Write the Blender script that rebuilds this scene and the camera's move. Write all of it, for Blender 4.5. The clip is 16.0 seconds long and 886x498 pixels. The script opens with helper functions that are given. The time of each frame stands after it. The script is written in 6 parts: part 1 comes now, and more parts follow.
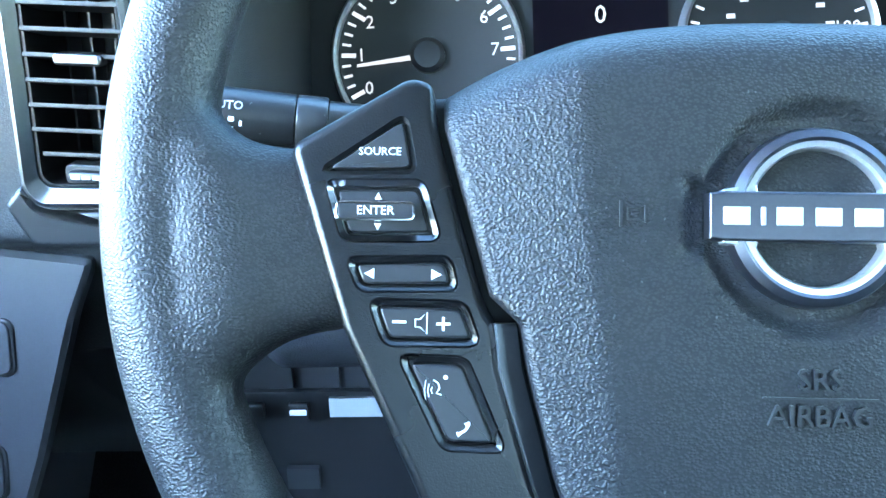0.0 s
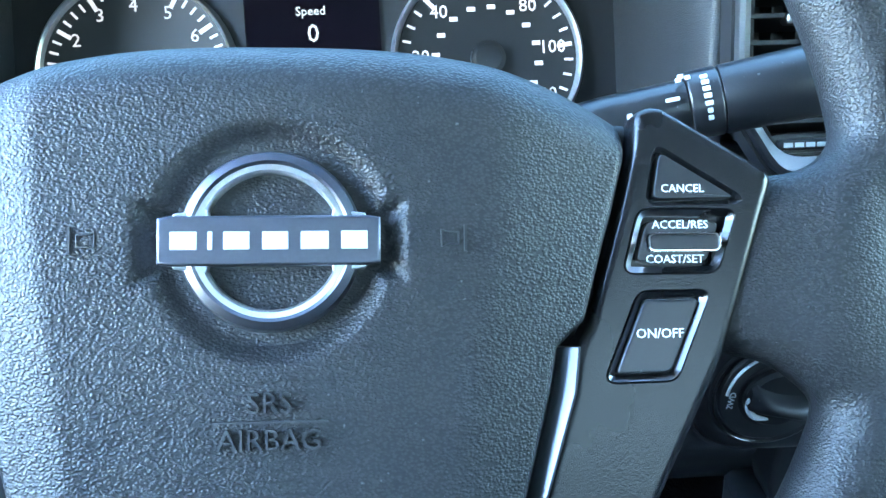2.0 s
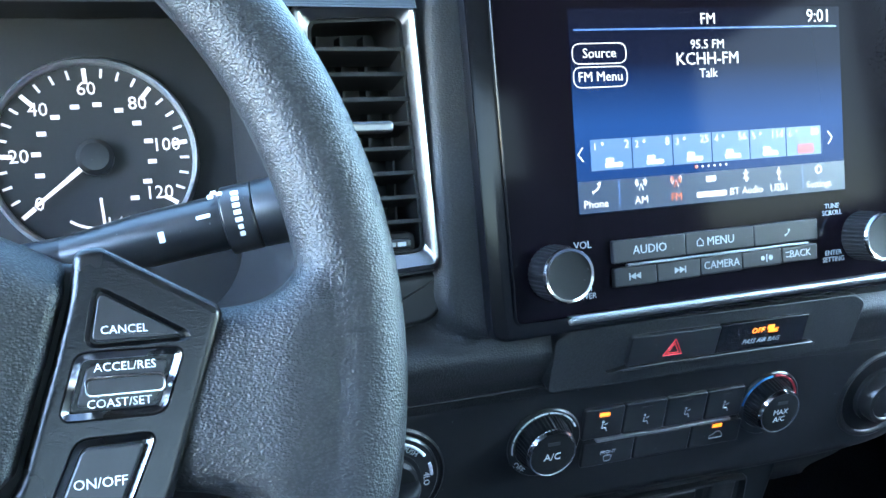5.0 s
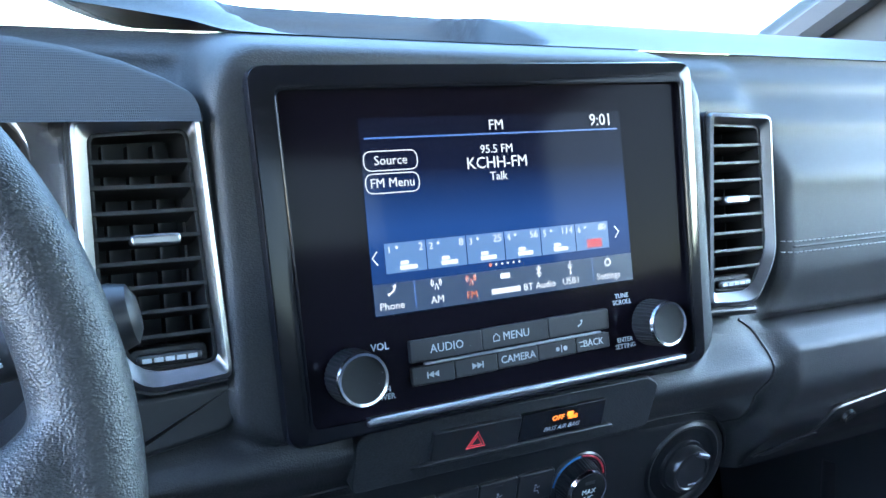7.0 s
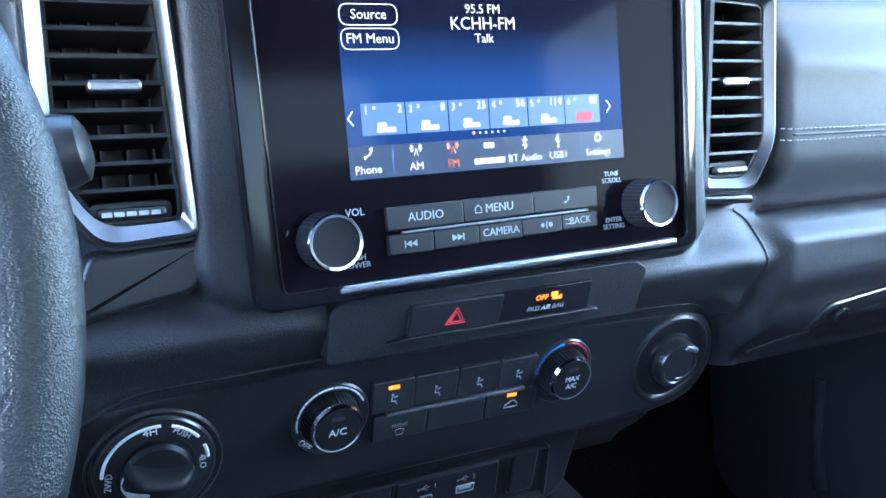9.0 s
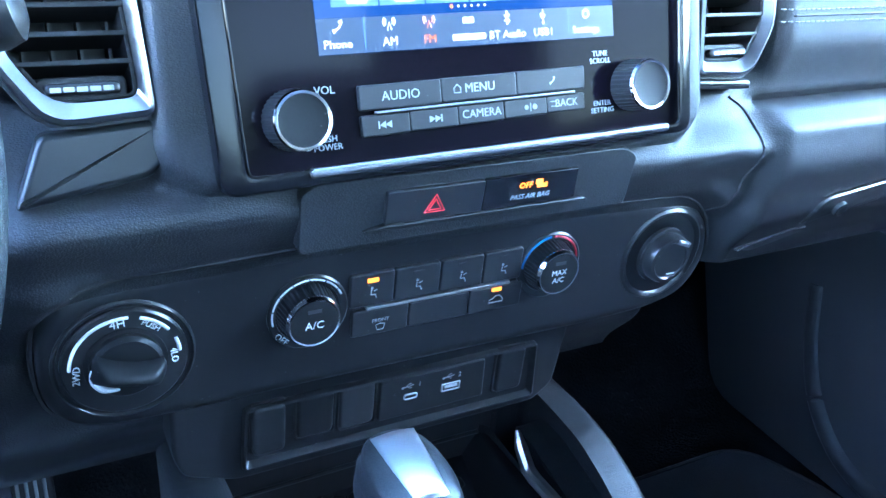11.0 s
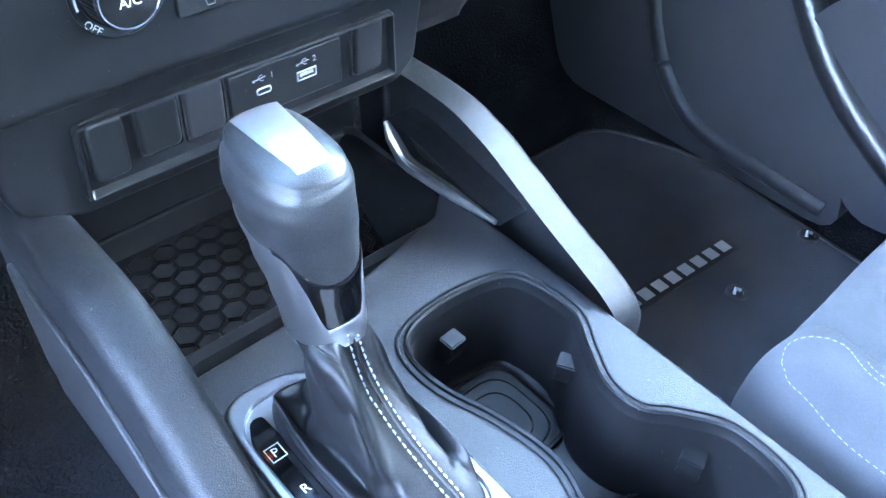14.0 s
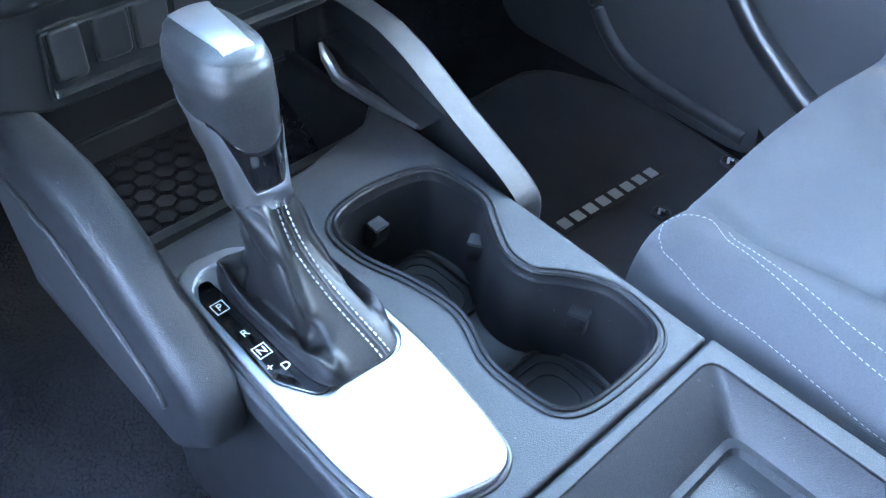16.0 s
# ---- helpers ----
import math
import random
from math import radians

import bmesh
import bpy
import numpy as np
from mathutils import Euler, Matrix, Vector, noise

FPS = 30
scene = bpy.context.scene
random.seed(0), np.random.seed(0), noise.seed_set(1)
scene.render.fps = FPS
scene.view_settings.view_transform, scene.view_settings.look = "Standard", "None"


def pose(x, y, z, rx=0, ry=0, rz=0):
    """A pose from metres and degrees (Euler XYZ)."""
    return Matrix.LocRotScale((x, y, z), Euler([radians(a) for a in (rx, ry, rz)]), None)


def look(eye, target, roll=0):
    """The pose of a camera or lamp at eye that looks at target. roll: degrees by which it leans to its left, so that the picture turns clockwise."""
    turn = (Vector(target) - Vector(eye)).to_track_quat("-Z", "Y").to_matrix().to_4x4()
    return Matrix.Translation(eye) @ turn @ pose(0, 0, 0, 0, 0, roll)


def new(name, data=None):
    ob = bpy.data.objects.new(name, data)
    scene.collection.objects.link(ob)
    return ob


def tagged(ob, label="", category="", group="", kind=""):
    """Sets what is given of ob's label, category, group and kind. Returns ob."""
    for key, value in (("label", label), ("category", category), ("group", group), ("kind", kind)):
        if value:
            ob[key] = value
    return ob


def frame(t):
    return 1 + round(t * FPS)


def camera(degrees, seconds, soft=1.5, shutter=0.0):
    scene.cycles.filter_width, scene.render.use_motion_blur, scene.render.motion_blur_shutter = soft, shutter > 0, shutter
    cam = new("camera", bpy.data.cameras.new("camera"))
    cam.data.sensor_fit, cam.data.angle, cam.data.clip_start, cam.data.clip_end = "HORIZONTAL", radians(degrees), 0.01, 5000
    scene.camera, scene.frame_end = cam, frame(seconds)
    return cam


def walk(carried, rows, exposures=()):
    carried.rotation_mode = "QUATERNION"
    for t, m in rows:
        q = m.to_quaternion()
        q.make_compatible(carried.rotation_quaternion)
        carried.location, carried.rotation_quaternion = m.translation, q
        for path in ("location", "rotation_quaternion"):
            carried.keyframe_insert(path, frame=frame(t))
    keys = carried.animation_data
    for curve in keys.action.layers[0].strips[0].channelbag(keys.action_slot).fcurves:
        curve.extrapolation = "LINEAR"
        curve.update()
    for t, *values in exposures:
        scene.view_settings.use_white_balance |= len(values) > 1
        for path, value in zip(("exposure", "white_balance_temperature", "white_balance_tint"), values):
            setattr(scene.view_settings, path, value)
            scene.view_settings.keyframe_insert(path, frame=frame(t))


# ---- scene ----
cam = camera(54.8, 16.0)
K = 1.0  # metres to one plan unit
PATH = [
    (0, (0.039, 0.0, 0.8), (-0.059, 1.886, 0.144), -2.0),
    (0.5, (0.046, -0.001, 0.8), (-0.034, 1.887, 0.145), -2.0),
    (1, (0.076, -0.002, 0.801), (0.042, 1.89, 0.153), -1.8),
    (1.5, (0.119, -0.001, 0.8), (0.162, 1.894, 0.16), -1.5),
    (2, (0.157, 0.001, 0.799), (0.281, 1.894, 0.168), -1.3),
    (2.5, (0.18, 0.001, 0.797), (0.38, 1.891, 0.174), -0.9),
    (3, (0.191, 0.001, 0.796), (0.443, 1.886, 0.177), -0.7),
    (3.5, (0.194, 0.002, 0.794), (0.5, 1.881, 0.181), -0.6),
    (4, (0.197, 0.004, 0.793), (0.58, 1.874, 0.197), -0.3),
    (4.5, (0.22, 0.002, 0.798), (0.748, 1.85, 0.243), 0.2),
    (5, (0.247, -0.01, 0.818), (0.911, 1.811, 0.325), 0.4),
    (5.2, (0.255, -0.015, 0.826), (0.967, 1.794, 0.356), 0.5),
    (7.3, (0.288, -0.028, 0.847), (1.23, 1.698, 0.477), 0.8),
    (7.5, (0.29, -0.027, 0.843), (1.23, 1.697, 0.463), 0.9),
    (8, (0.293, -0.029, 0.827), (1.23, 1.689, 0.413), 1.3),
    (8.5, (0.298, -0.026, 0.815), (1.233, 1.681, 0.353), 1.6),
    (9, (0.302, -0.022, 0.804), (1.227, 1.676, 0.294), 1.7),
    (11.5, (0.326, -0.008, 0.77), (1.232, 1.609, 0.02), 0.7),
    (12, (0.333, 0.009, 0.759), (1.256, 1.57, -0.083), -0.3),
    (12.5, (0.34, 0.037, 0.747), (1.295, 1.521, -0.194), -1.3),
    (13, (0.334, 0.055, 0.733), (1.33, 1.444, -0.304), -2.5),
    (13.5, (0.328, 0.047, 0.72), (1.35, 1.348, -0.404), -3.3),
    (14, (0.322, 0.017, 0.708), (1.355, 1.25, -0.48), -3.7),
    (14.5, (0.314, -0.012, 0.7), (1.351, 1.176, -0.531), -3.8),
    (15, (0.3, -0.04, 0.703), (1.337, 1.129, -0.545), -3.8),
    (15.5, (0.289, -0.067, 0.709), (1.329, 1.099, -0.54), -3.8),
    (16, (0.282, -0.086, 0.712), (1.322, 1.085, -0.532), -3.9),
]
EXPOSURES = [(0.0, 6.80, 5800, 4), (3.5, 6.70, 6000, 7), (5.0, 6.78, 6200, 11), (7.5, 6.18, 6050, 17), (9.0, 6.70, 5900, 19), (11.5, 8.0, 5250, 13), (12.5, 8.82, 5900, 15), (14.0, 8.88, 6700, 17), (16.0, 8.28, 7000, 16)]
walk(cam, [(t, look(Vector(eye) * K, Vector(target) * K, roll)) for t, eye, target, roll in PATH], EXPOSURES)

# ---- world and sun ----
world = bpy.data.worlds.new("sky")
scene.world = world
world.use_nodes = True
wn = world.node_tree
sky = wn.nodes.new("ShaderNodeTexSky")
sky.sky_type = "NISHITA"
sky.sun_disc = False
sky.sun_elevation, sky.sun_rotation = radians(44), radians(148)
sky.air_density, sky.dust_density, sky.ozone_density = 1.2, 1.0, 2.0
wn.links.new(sky.outputs["Color"], wn.nodes["Background"].inputs["Color"])
wn.nodes["Background"].inputs["Strength"].default_value = 0.15
sun = new("sun", bpy.data.lights.new("sun", "SUN"))
sun.data.energy, sun.data.angle, sun.data.color = 2.2, radians(1.5), (1.0, 0.97, 0.93)
sun.matrix_world = look((0, 0, 0), (-math.sin(radians(148)) * math.cos(radians(44)), -math.cos(radians(148)) * math.cos(radians(44)), -math.sin(radians(44))))


GLOW = 0.0145  # how bright lit displays are beside the daylight


# ---- materials ----
def material(name, color, rough=0.5, metal=0.0, bump=0.0, scale=400.0, kind="noise", mottle=0.25, coat=0.0, emit=None, power=0.0, spec=0.5, detail=3.0, dust=0.0):
    """A surface with grain relief and large and small variation of tone and gloss."""
    m = bpy.data.materials.new(name)
    m.use_nodes = True
    nt = m.node_tree
    b = nt.nodes["Principled BSDF"]
    b.inputs["Roughness"].default_value = rough
    b.inputs["Metallic"].default_value = metal
    b.inputs["Coat Weight"].default_value = coat
    b.inputs["Coat Roughness"].default_value = 0.04
    b.inputs["Specular IOR Level"].default_value = spec
    co = nt.nodes.new("ShaderNodeTexCoord")
    n1 = nt.nodes.new("ShaderNodeTexNoise")
    n1.inputs["Scale"].default_value, n1.inputs["Detail"].default_value = 14.0, 6.0
    n2 = nt.nodes.new("ShaderNodeTexNoise")
    n2.inputs["Scale"].default_value, n2.inputs["Detail"].default_value = 900.0, 2.0
    for n in (n1, n2):
        nt.links.new(co.outputs["Object"], n.inputs["Vector"])
    mix = nt.nodes.new("ShaderNodeMath")
    mix.operation = "MULTIPLY_ADD"
    mix.inputs[1].default_value = 0.5
    nt.links.new(n2.outputs["Fac"], mix.inputs[0])
    half = nt.nodes.new("ShaderNodeMath")
    half.operation = "MULTIPLY"
    half.inputs[1].default_value = 0.5
    nt.links.new(n1.outputs["Fac"], half.inputs[0])
    nt.links.new(half.outputs[0], mix.inputs[2])
    ramp = nt.nodes.new("ShaderNodeMapRange")
    ramp.inputs["From Min"].default_value, ramp.inputs["From Max"].default_value = 0.3, 0.7
    ramp.inputs["To Min"].default_value, ramp.inputs["To Max"].default_value = 1 - mottle, 1 + mottle
    nt.links.new(mix.outputs[0], ramp.inputs["Value"])
    tint = nt.nodes.new("ShaderNodeMix")
    tint.data_type, tint.blend_type = "RGBA", "MULTIPLY"
    tint.inputs[0].default_value = 1.0
    tint.inputs[6].default_value = (*color, 1)
    nt.links.new(ramp.outputs["Result"], tint.inputs[7])
    nt.links.new(tint.outputs[2], b.inputs["Base Color"])
    if dust:
        specks = nt.nodes.new("ShaderNodeTexNoise")
        specks.inputs["Scale"].default_value, specks.inputs["Detail"].default_value = 520.0, 1.0
        nt.links.new(co.outputs["Object"], specks.inputs["Vector"])
        few = nt.nodes.new("ShaderNodeMapRange")
        few.inputs["From Min"].default_value, few.inputs["From Max"].default_value, few.inputs["To Max"].default_value = 0.77, 0.80, dust
        nt.links.new(specks.outputs["Fac"], few.inputs["Value"])
        dusty = nt.nodes.new("ShaderNodeMix")
        dusty.data_type = "RGBA"
        dusty.inputs[7].default_value = (0.3, 0.3, 0.31, 1)
        nt.links.new(few.outputs["Result"], dusty.inputs[0])
        nt.links.new(tint.outputs[2], dusty.inputs[6])
        nt.links.new(dusty.outputs[2], b.inputs["Base Color"])
    rr = nt.nodes.new("ShaderNodeMapRange")
    rr.inputs["To Min"].default_value, rr.inputs["To Max"].default_value = max(0.02, rough - 0.08 * mottle * 4), min(1, rough + 0.08 * mottle * 4)
    nt.links.new(n1.outputs["Fac"], rr.inputs["Value"])
    nt.links.new(rr.outputs["Result"], b.inputs["Roughness"])
    if bump:
        if kind == "leather":
            long = nt.nodes.new("ShaderNodeVectorMath")
            long.operation = "MULTIPLY"
            long.inputs[1].default_value = (0.72, 1.0, 1.0)
            nt.links.new(co.outputs["Object"], long.inputs[0])
            warp = nt.nodes.new("ShaderNodeTexNoise")
            warp.inputs["Scale"].default_value, warp.inputs["Detail"].default_value = scale * 0.45, 2
            add = nt.nodes.new("ShaderNodeVectorMath")
            add.operation = "MULTIPLY_ADD"
            add.inputs[1].default_value = (0.9 / scale,) * 3
            nt.links.new(co.outputs["Object"], warp.inputs["Vector"])
            nt.links.new(warp.outputs["Color"], add.inputs[0])
            nt.links.new(long.outputs[0], add.inputs[2])
            cells = nt.nodes.new("ShaderNodeTexVoronoi")
            cells.feature = "SMOOTH_F1"
            cells.inputs["Scale"].default_value, cells.inputs["Smoothness"].default_value = scale, 0.35
            nt.links.new(add.outputs[0], cells.inputs["Vector"])
            dome = nt.nodes.new("ShaderNodeMapRange")
            dome.interpolation_type = "SMOOTHSTEP"
            dome.inputs["From Min"].default_value, dome.inputs["From Max"].default_value = 0.75, 0.12
            nt.links.new(cells.outputs["Distance"], dome.inputs["Value"])
            pores = nt.nodes.new("ShaderNodeTexNoise")
            pores.inputs["Scale"].default_value, pores.inputs["Detail"].default_value = scale * 2.6, 2
            nt.links.new(co.outputs["Object"], pores.inputs["Vector"])
            pebble = nt.nodes.new("ShaderNodeMath")
            pebble.operation = "MULTIPLY_ADD"
            pebble.inputs[1].default_value = 0.35
            nt.links.new(pores.outputs["Fac"], pebble.inputs[0])
            nt.links.new(dome.outputs["Result"], pebble.inputs[2])
            height = pebble.outputs[0]
            # Valleys of the grain shine less: cavity shade put into the gloss.
            dulled = nt.nodes.new("ShaderNodeMapRange")
            dulled.inputs["From Max"].default_value = 1.1
            dulled.inputs["To Min"].default_value, dulled.inputs["To Max"].default_value = spec * 0.72, spec * 1.15
            nt.links.new(height, dulled.inputs["Value"])
            nt.links.new(dulled.outputs["Result"], b.inputs["Specular IOR Level"])
        elif kind == "weave":
            w1 = nt.nodes.new("ShaderNodeTexWave")
            w1.inputs["Scale"].default_value, w1.inputs["Distortion"].default_value = scale, 1.2
            w2 = nt.nodes.new("ShaderNodeTexWave")
            w2.bands_direction = "Y"
            w2.inputs["Scale"].default_value, w2.inputs["Distortion"].default_value = scale, 1.2
            for w in (w1, w2):
                nt.links.new(co.outputs["Object"], w.inputs["Vector"])
            mx = nt.nodes.new("ShaderNodeMath")
            mx.operation = "MAXIMUM"
            nt.links.new(w1.outputs["Fac"], mx.inputs[0])
            nt.links.new(w2.outputs["Fac"], mx.inputs[1])
            height = mx.outputs[0]
        else:
            n = nt.nodes.new("ShaderNodeTexNoise")
            n.inputs["Scale"].default_value, n.inputs["Detail"].default_value = scale, detail
            nt.links.new(co.outputs["Object"], n.inputs["Vector"])
            height = n.outputs["Fac"]
        bp = nt.nodes.new("ShaderNodeBump")
        bp.inputs["Strength"].default_value, bp.inputs["Distance"].default_value = 1.0, bump
        nt.links.new(height, bp.inputs["Height"])
        nt.links.new(bp.outputs["Normal"], b.inputs["Normal"])
    if emit:
        b.inputs["Emission Color"].default_value = (*emit, 1)
        b.inputs["Emission Strength"].default_value = power * GLOW
    return m


LEATHER = material("black_leather", (0.013, 0.0134, 0.0145), 0.40, 0, 0.00017, 1350, "leather", 0.12, spec=0.42)
KNOBSKIN = material("knob_leather", (0.020, 0.0206, 0.0220), 0.36, 0, 0.00005, 1500, "leather", 0.10, spec=0.5)
PADSKIN = material("airbag_skin", (0.012, 0.0127, 0.0142), 0.40, 0, 0.00017, 1350, "leather", 0.12, spec=0.42, dust=0.2)
PODBLACK = material("speckled_pod_plastic", (0.005, 0.0052, 0.0058), 0.27, 0, 0.00007, 1700, "noise", 0.12, detail=1.0)
PADPLAIN = material("airbag_plain_skin", (0.014, 0.0148, 0.0165), 0.46, 0, 0.00004, 1500, "noise", 0.12)
RIBBED = material("ribbed_hood_plastic", (0.015, 0.0157, 0.0172), 0.45, 0, 0.0002, 330, "weave", 0.1, spec=0.4)
BOOTSKIN = material("boot_leather", (0.007, 0.007, 0.0078), 0.44, 0, 0.00004, 1500, "leather", 0.2, spec=0.36)
# Black liner, taken darker for the shade inside the cup wells and the bay.
SHADELINER = material("shade_black_liner", (0.005, 0.0053, 0.006), 0.40, 0, 0.00004, 1200, "noise", 0.15, spec=0.18, dust=0.4)
DASHSKIN = material("grained_dash_plastic", (0.020, 0.021, 0.0227), 0.50, 0, 0.00010, 1150, "leather", 0.15, spec=0.36)
PADWEAVE = material("woven_passenger_pad", (0.034, 0.035, 0.037), 0.60, 0, 0.00008, 1500, "leather", 0.12, spec=0.28)
SLAT = material("vent_slat_plastic", (0.009, 0.0093, 0.010), 0.45, 0, 0.00003, 1500, "noise", 0.15, spec=0.3, dust=0.2)
KNOBTOP = material("bright_knob_silver", (0.62, 0.63, 0.65), 0.30, 1, 0.00001, 3000, "noise", 0.06)
VENTSILVER = material("vent_frame_silver", (0.20, 0.203, 0.21), 0.33, 1, 0.00001, 3000, "noise", 0.06)
GUNMETAL = material("gunmetal_trim", (0.10, 0.103, 0.112), 0.28, 1, 0, 1, "noise", 0.06)
DULLCAP = material("dull_knob_cap", (0.010, 0.0103, 0.011), 0.5, 0, 0.00002, 1800, "noise", 0.1, spec=0.2, dust=0.3)
SATIN = material("satin_black_plastic", (0.013, 0.0135, 0.0145), 0.30, 0, 0.00003, 1800, "noise", 0.15, dust=0.4)
MATTE = material("matte_black_plastic", (0.011, 0.0115, 0.0127), 0.36, 0, 0.00005, 1500, "noise", 0.15, spec=0.42, dust=0.25)
GRAINED = material("coarse_console_plastic", (0.013, 0.0138, 0.0157), 0.45, 0, 0.00012, 1500, "leather", 0.12, spec=0.42, dust=0.4)
DARK = material("dark_void_plastic", (0.008, 0.008, 0.009), 0.6, 0, 0, 1, "noise", 0.2)
RUBBER = material("black_rubber", (0.018, 0.018, 0.02), 0.5, 0, 0.00006, 900, "noise", 0.2)
KEYCAP = material("key_plastic", (0.016, 0.0165, 0.018), 0.32, 0, 0.00002, 2000, "noise", 0.1, dust=0.25)
PIANO = material("piano_black", (0.004, 0.004, 0.005), 0.07, 0, 0, 1, "noise", 0.1, 0.5)
BEZELBLACK = material("gloss_bezel_plastic", (0.004, 0.004, 0.005), 0.13, 0, 0, 1, "noise", 0.1, 0.0, None, 0.0, 0.26)
GLASS = material("screen_glass", (0.004, 0.003, 0.005), 0.10, 0, 0, 1, "noise", 0.1, 0.0, None, 0.0, 0.08)
CHROME = material("chrome", (0.75, 0.76, 0.78), 0.1, 1, 0, 1, "noise", 0.06)
SILVER = material("satin_silver", (0.34, 0.35, 0.365), 0.36, 1, 0.00001, 3000, "noise", 0.06)
BADGE = material("badge_grey_metal", (0.13, 0.135, 0.16), 0.36, 1, 0, 1, "noise", 0.06)
BRIGHT = material("badge_bright_metal", (0.52, 0.53, 0.55), 0.28, 0.8, 0, 1, "noise", 0.05)
WHITE = material("white_print", (0.75, 0.76, 0.78), 0.5, 0, 0, 1, "noise", 0.05)
PRINT = material("grey_print", (0.4, 0.42, 0.44), 0.5, 0, 0, 1, "noise", 0.05)
CLOTH = material("grey_seat_cloth", (0.07, 0.074, 0.082), 0.9, 0, 0.0006, 700, "weave", 0.2)
THREAD = material("pale_thread", (0.30, 0.30, 0.30), 0.7, 0, 0.0001, 2000, "noise", 0.1)
# Near-black matt bay: its shade under the dash is put into the colour.
BAYSHADE = material("bay_shade", (0.005, 0.005, 0.006), 0.9, 0, 0, 1, "noise", 0.2, spec=0.15, dust=0.6)
# Grey trim made paler where too little light reaches: lower dash, door, kick panel.
KNEE = material("lifted_grey_trim", (0.028, 0.029, 0.032), 0.42, 0, 0.00008, 900, "noise", 0.15)
CARPET = material("black_carpet", (0.011, 0.0116, 0.0135), 0.95, 0, 0.006, 240, "noise", 0.85, spec=0.12, detail=5.0)
MATPILE = material("mat_pile", (0.028, 0.030, 0.036), 0.95, 0, 0.0016, 620, "noise", 0.6)
# A weak glow is added to the red triangle and the lever's dot.
RED = material("glowing_red_print", (0.6, 0.03, 0.04), 0.5, 0, 0, 1, "noise", 0.1, 0, (1, 0.05, 0.06), 0.35)
BLUE = material("blue_print", (0.03, 0.2, 0.5), 0.5)
REDARC = material("red_arc_print", (0.6, 0.03, 0.05), 0.5)
AMBER = material("amber_lamp", (0.5, 0.15, 0.02), 0.5, 0, 0, 1, "noise", 0.1, 0, (1, 0.19, 0.010), 2.2)
DIALLIT = material("lit_dial_print", (0.5, 0.5, 0.5), 0.5, 0, 0, 1, "noise", 0.05, 0, (1, 0.88, 0.86), 0.6)
DIALFACE = material("dial_face", (0.006, 0.006, 0.007), 0.5, 0, 0, 1, "noise", 0.2)
LITWHITE = material("screen_white", (0.02, 0.02, 0.02), 0.3, 0, 0, 1, "noise", 0.02, 0, (0.85, 0.95, 1.0), 1.1)
LITORANGE = material("screen_orange", (0.02, 0.02, 0.02), 0.3, 0, 0, 1, "noise", 0.02, 0, (1, 0.22, 0.04), 0.9)
LITRED = material("screen_red", (0.02, 0.02, 0.02), 0.3, 0, 0, 1, "noise", 0.02, 0, (0.9, 0.02, 0.03), 0.8)
LITBLUE = material("screen_tile", (0.02, 0.02, 0.02), 0.3, 0, 0, 1, "noise", 0.02, 0, (0.1, 0.26, 0.56), 0.9)
LITBAR = material("screen_bar", (0.02, 0.02, 0.02), 0.3, 0, 0, 1, "noise", 0.02, 0, (0.02, 0.07, 0.2), 0.55)
LITLINE = material("screen_line", (0.02, 0.02, 0.02), 0.3, 0, 0, 1, "noise", 0.02, 0, (0.1, 0.3, 0.9), 0.8)
CABTRIM = material("charcoal_cab_trim", (0.06, 0.06, 0.062), 0.8, 0, 0.0003, 300, "noise", 0.1)
BODYPAINT = material("roof_lining", (0.13, 0.13, 0.128), 0.9, 0, 0.0004, 300, "noise", 0.1)


def display_glow():
    """The lit picture's ground: near black above, deep blue towards the foot."""
    m = bpy.data.materials.new("display_ground")
    m.use_nodes = True
    nt = m.node_tree
    b = nt.nodes["Principled BSDF"]
    b.inputs["Base Color"].default_value = (0.004, 0.004, 0.006, 1)
    b.inputs["Roughness"].default_value = 0.08
    b.inputs["Specular IOR Level"].default_value = 0.12
    co = nt.nodes.new("ShaderNodeTexCoord")
    sep = nt.nodes.new("ShaderNodeSeparateXYZ")
    nt.links.new(co.outputs["Generated"], sep.inputs[0])
    r = nt.nodes.new("ShaderNodeValToRGB")
    r.color_ramp.elements[0].position, r.color_ramp.elements[0].color = 0.0, (0.008, 0.04, 0.16, 1)
    r.color_ramp.elements[1].position, r.color_ramp.elements[1].color = 1.0, (0.003, 0.004, 0.012, 1)
    e = r.color_ramp.elements.new(0.42)
    e.color = (0.015, 0.078, 0.29, 1)
    e = r.color_ramp.elements.new(0.72)
    e.color = (0.004, 0.008, 0.03, 1)
    nt.links.new(sep.outputs["Z"], r.inputs[0])
    nt.links.new(r.outputs[0], b.inputs["Emission Color"])
    b.inputs["Emission Strength"].default_value = GLOW
    return m


DISPLAY = display_glow()


# ---- shape helpers ----
def frame_at(o, lean=0.0, yaw=0.0, roll=0.0):
    """Axes right, up (leaning ahead by lean degrees) and towards the driver, from the point o."""
    return Matrix.Translation(o) @ Matrix.Rotation(radians(yaw), 4, "Z") @ Matrix.Rotation(radians(90 - lean), 4, "X") @ Matrix.Rotation(radians(roll), 4, "Z")


def area(p):
    return 0.5 * sum(p[i - 1][0] * p[i][1] - p[i][0] * p[i - 1][1] for i in range(len(p)))


def ccw(p):
    return list(p) if area(p) > 0 else list(reversed(p))


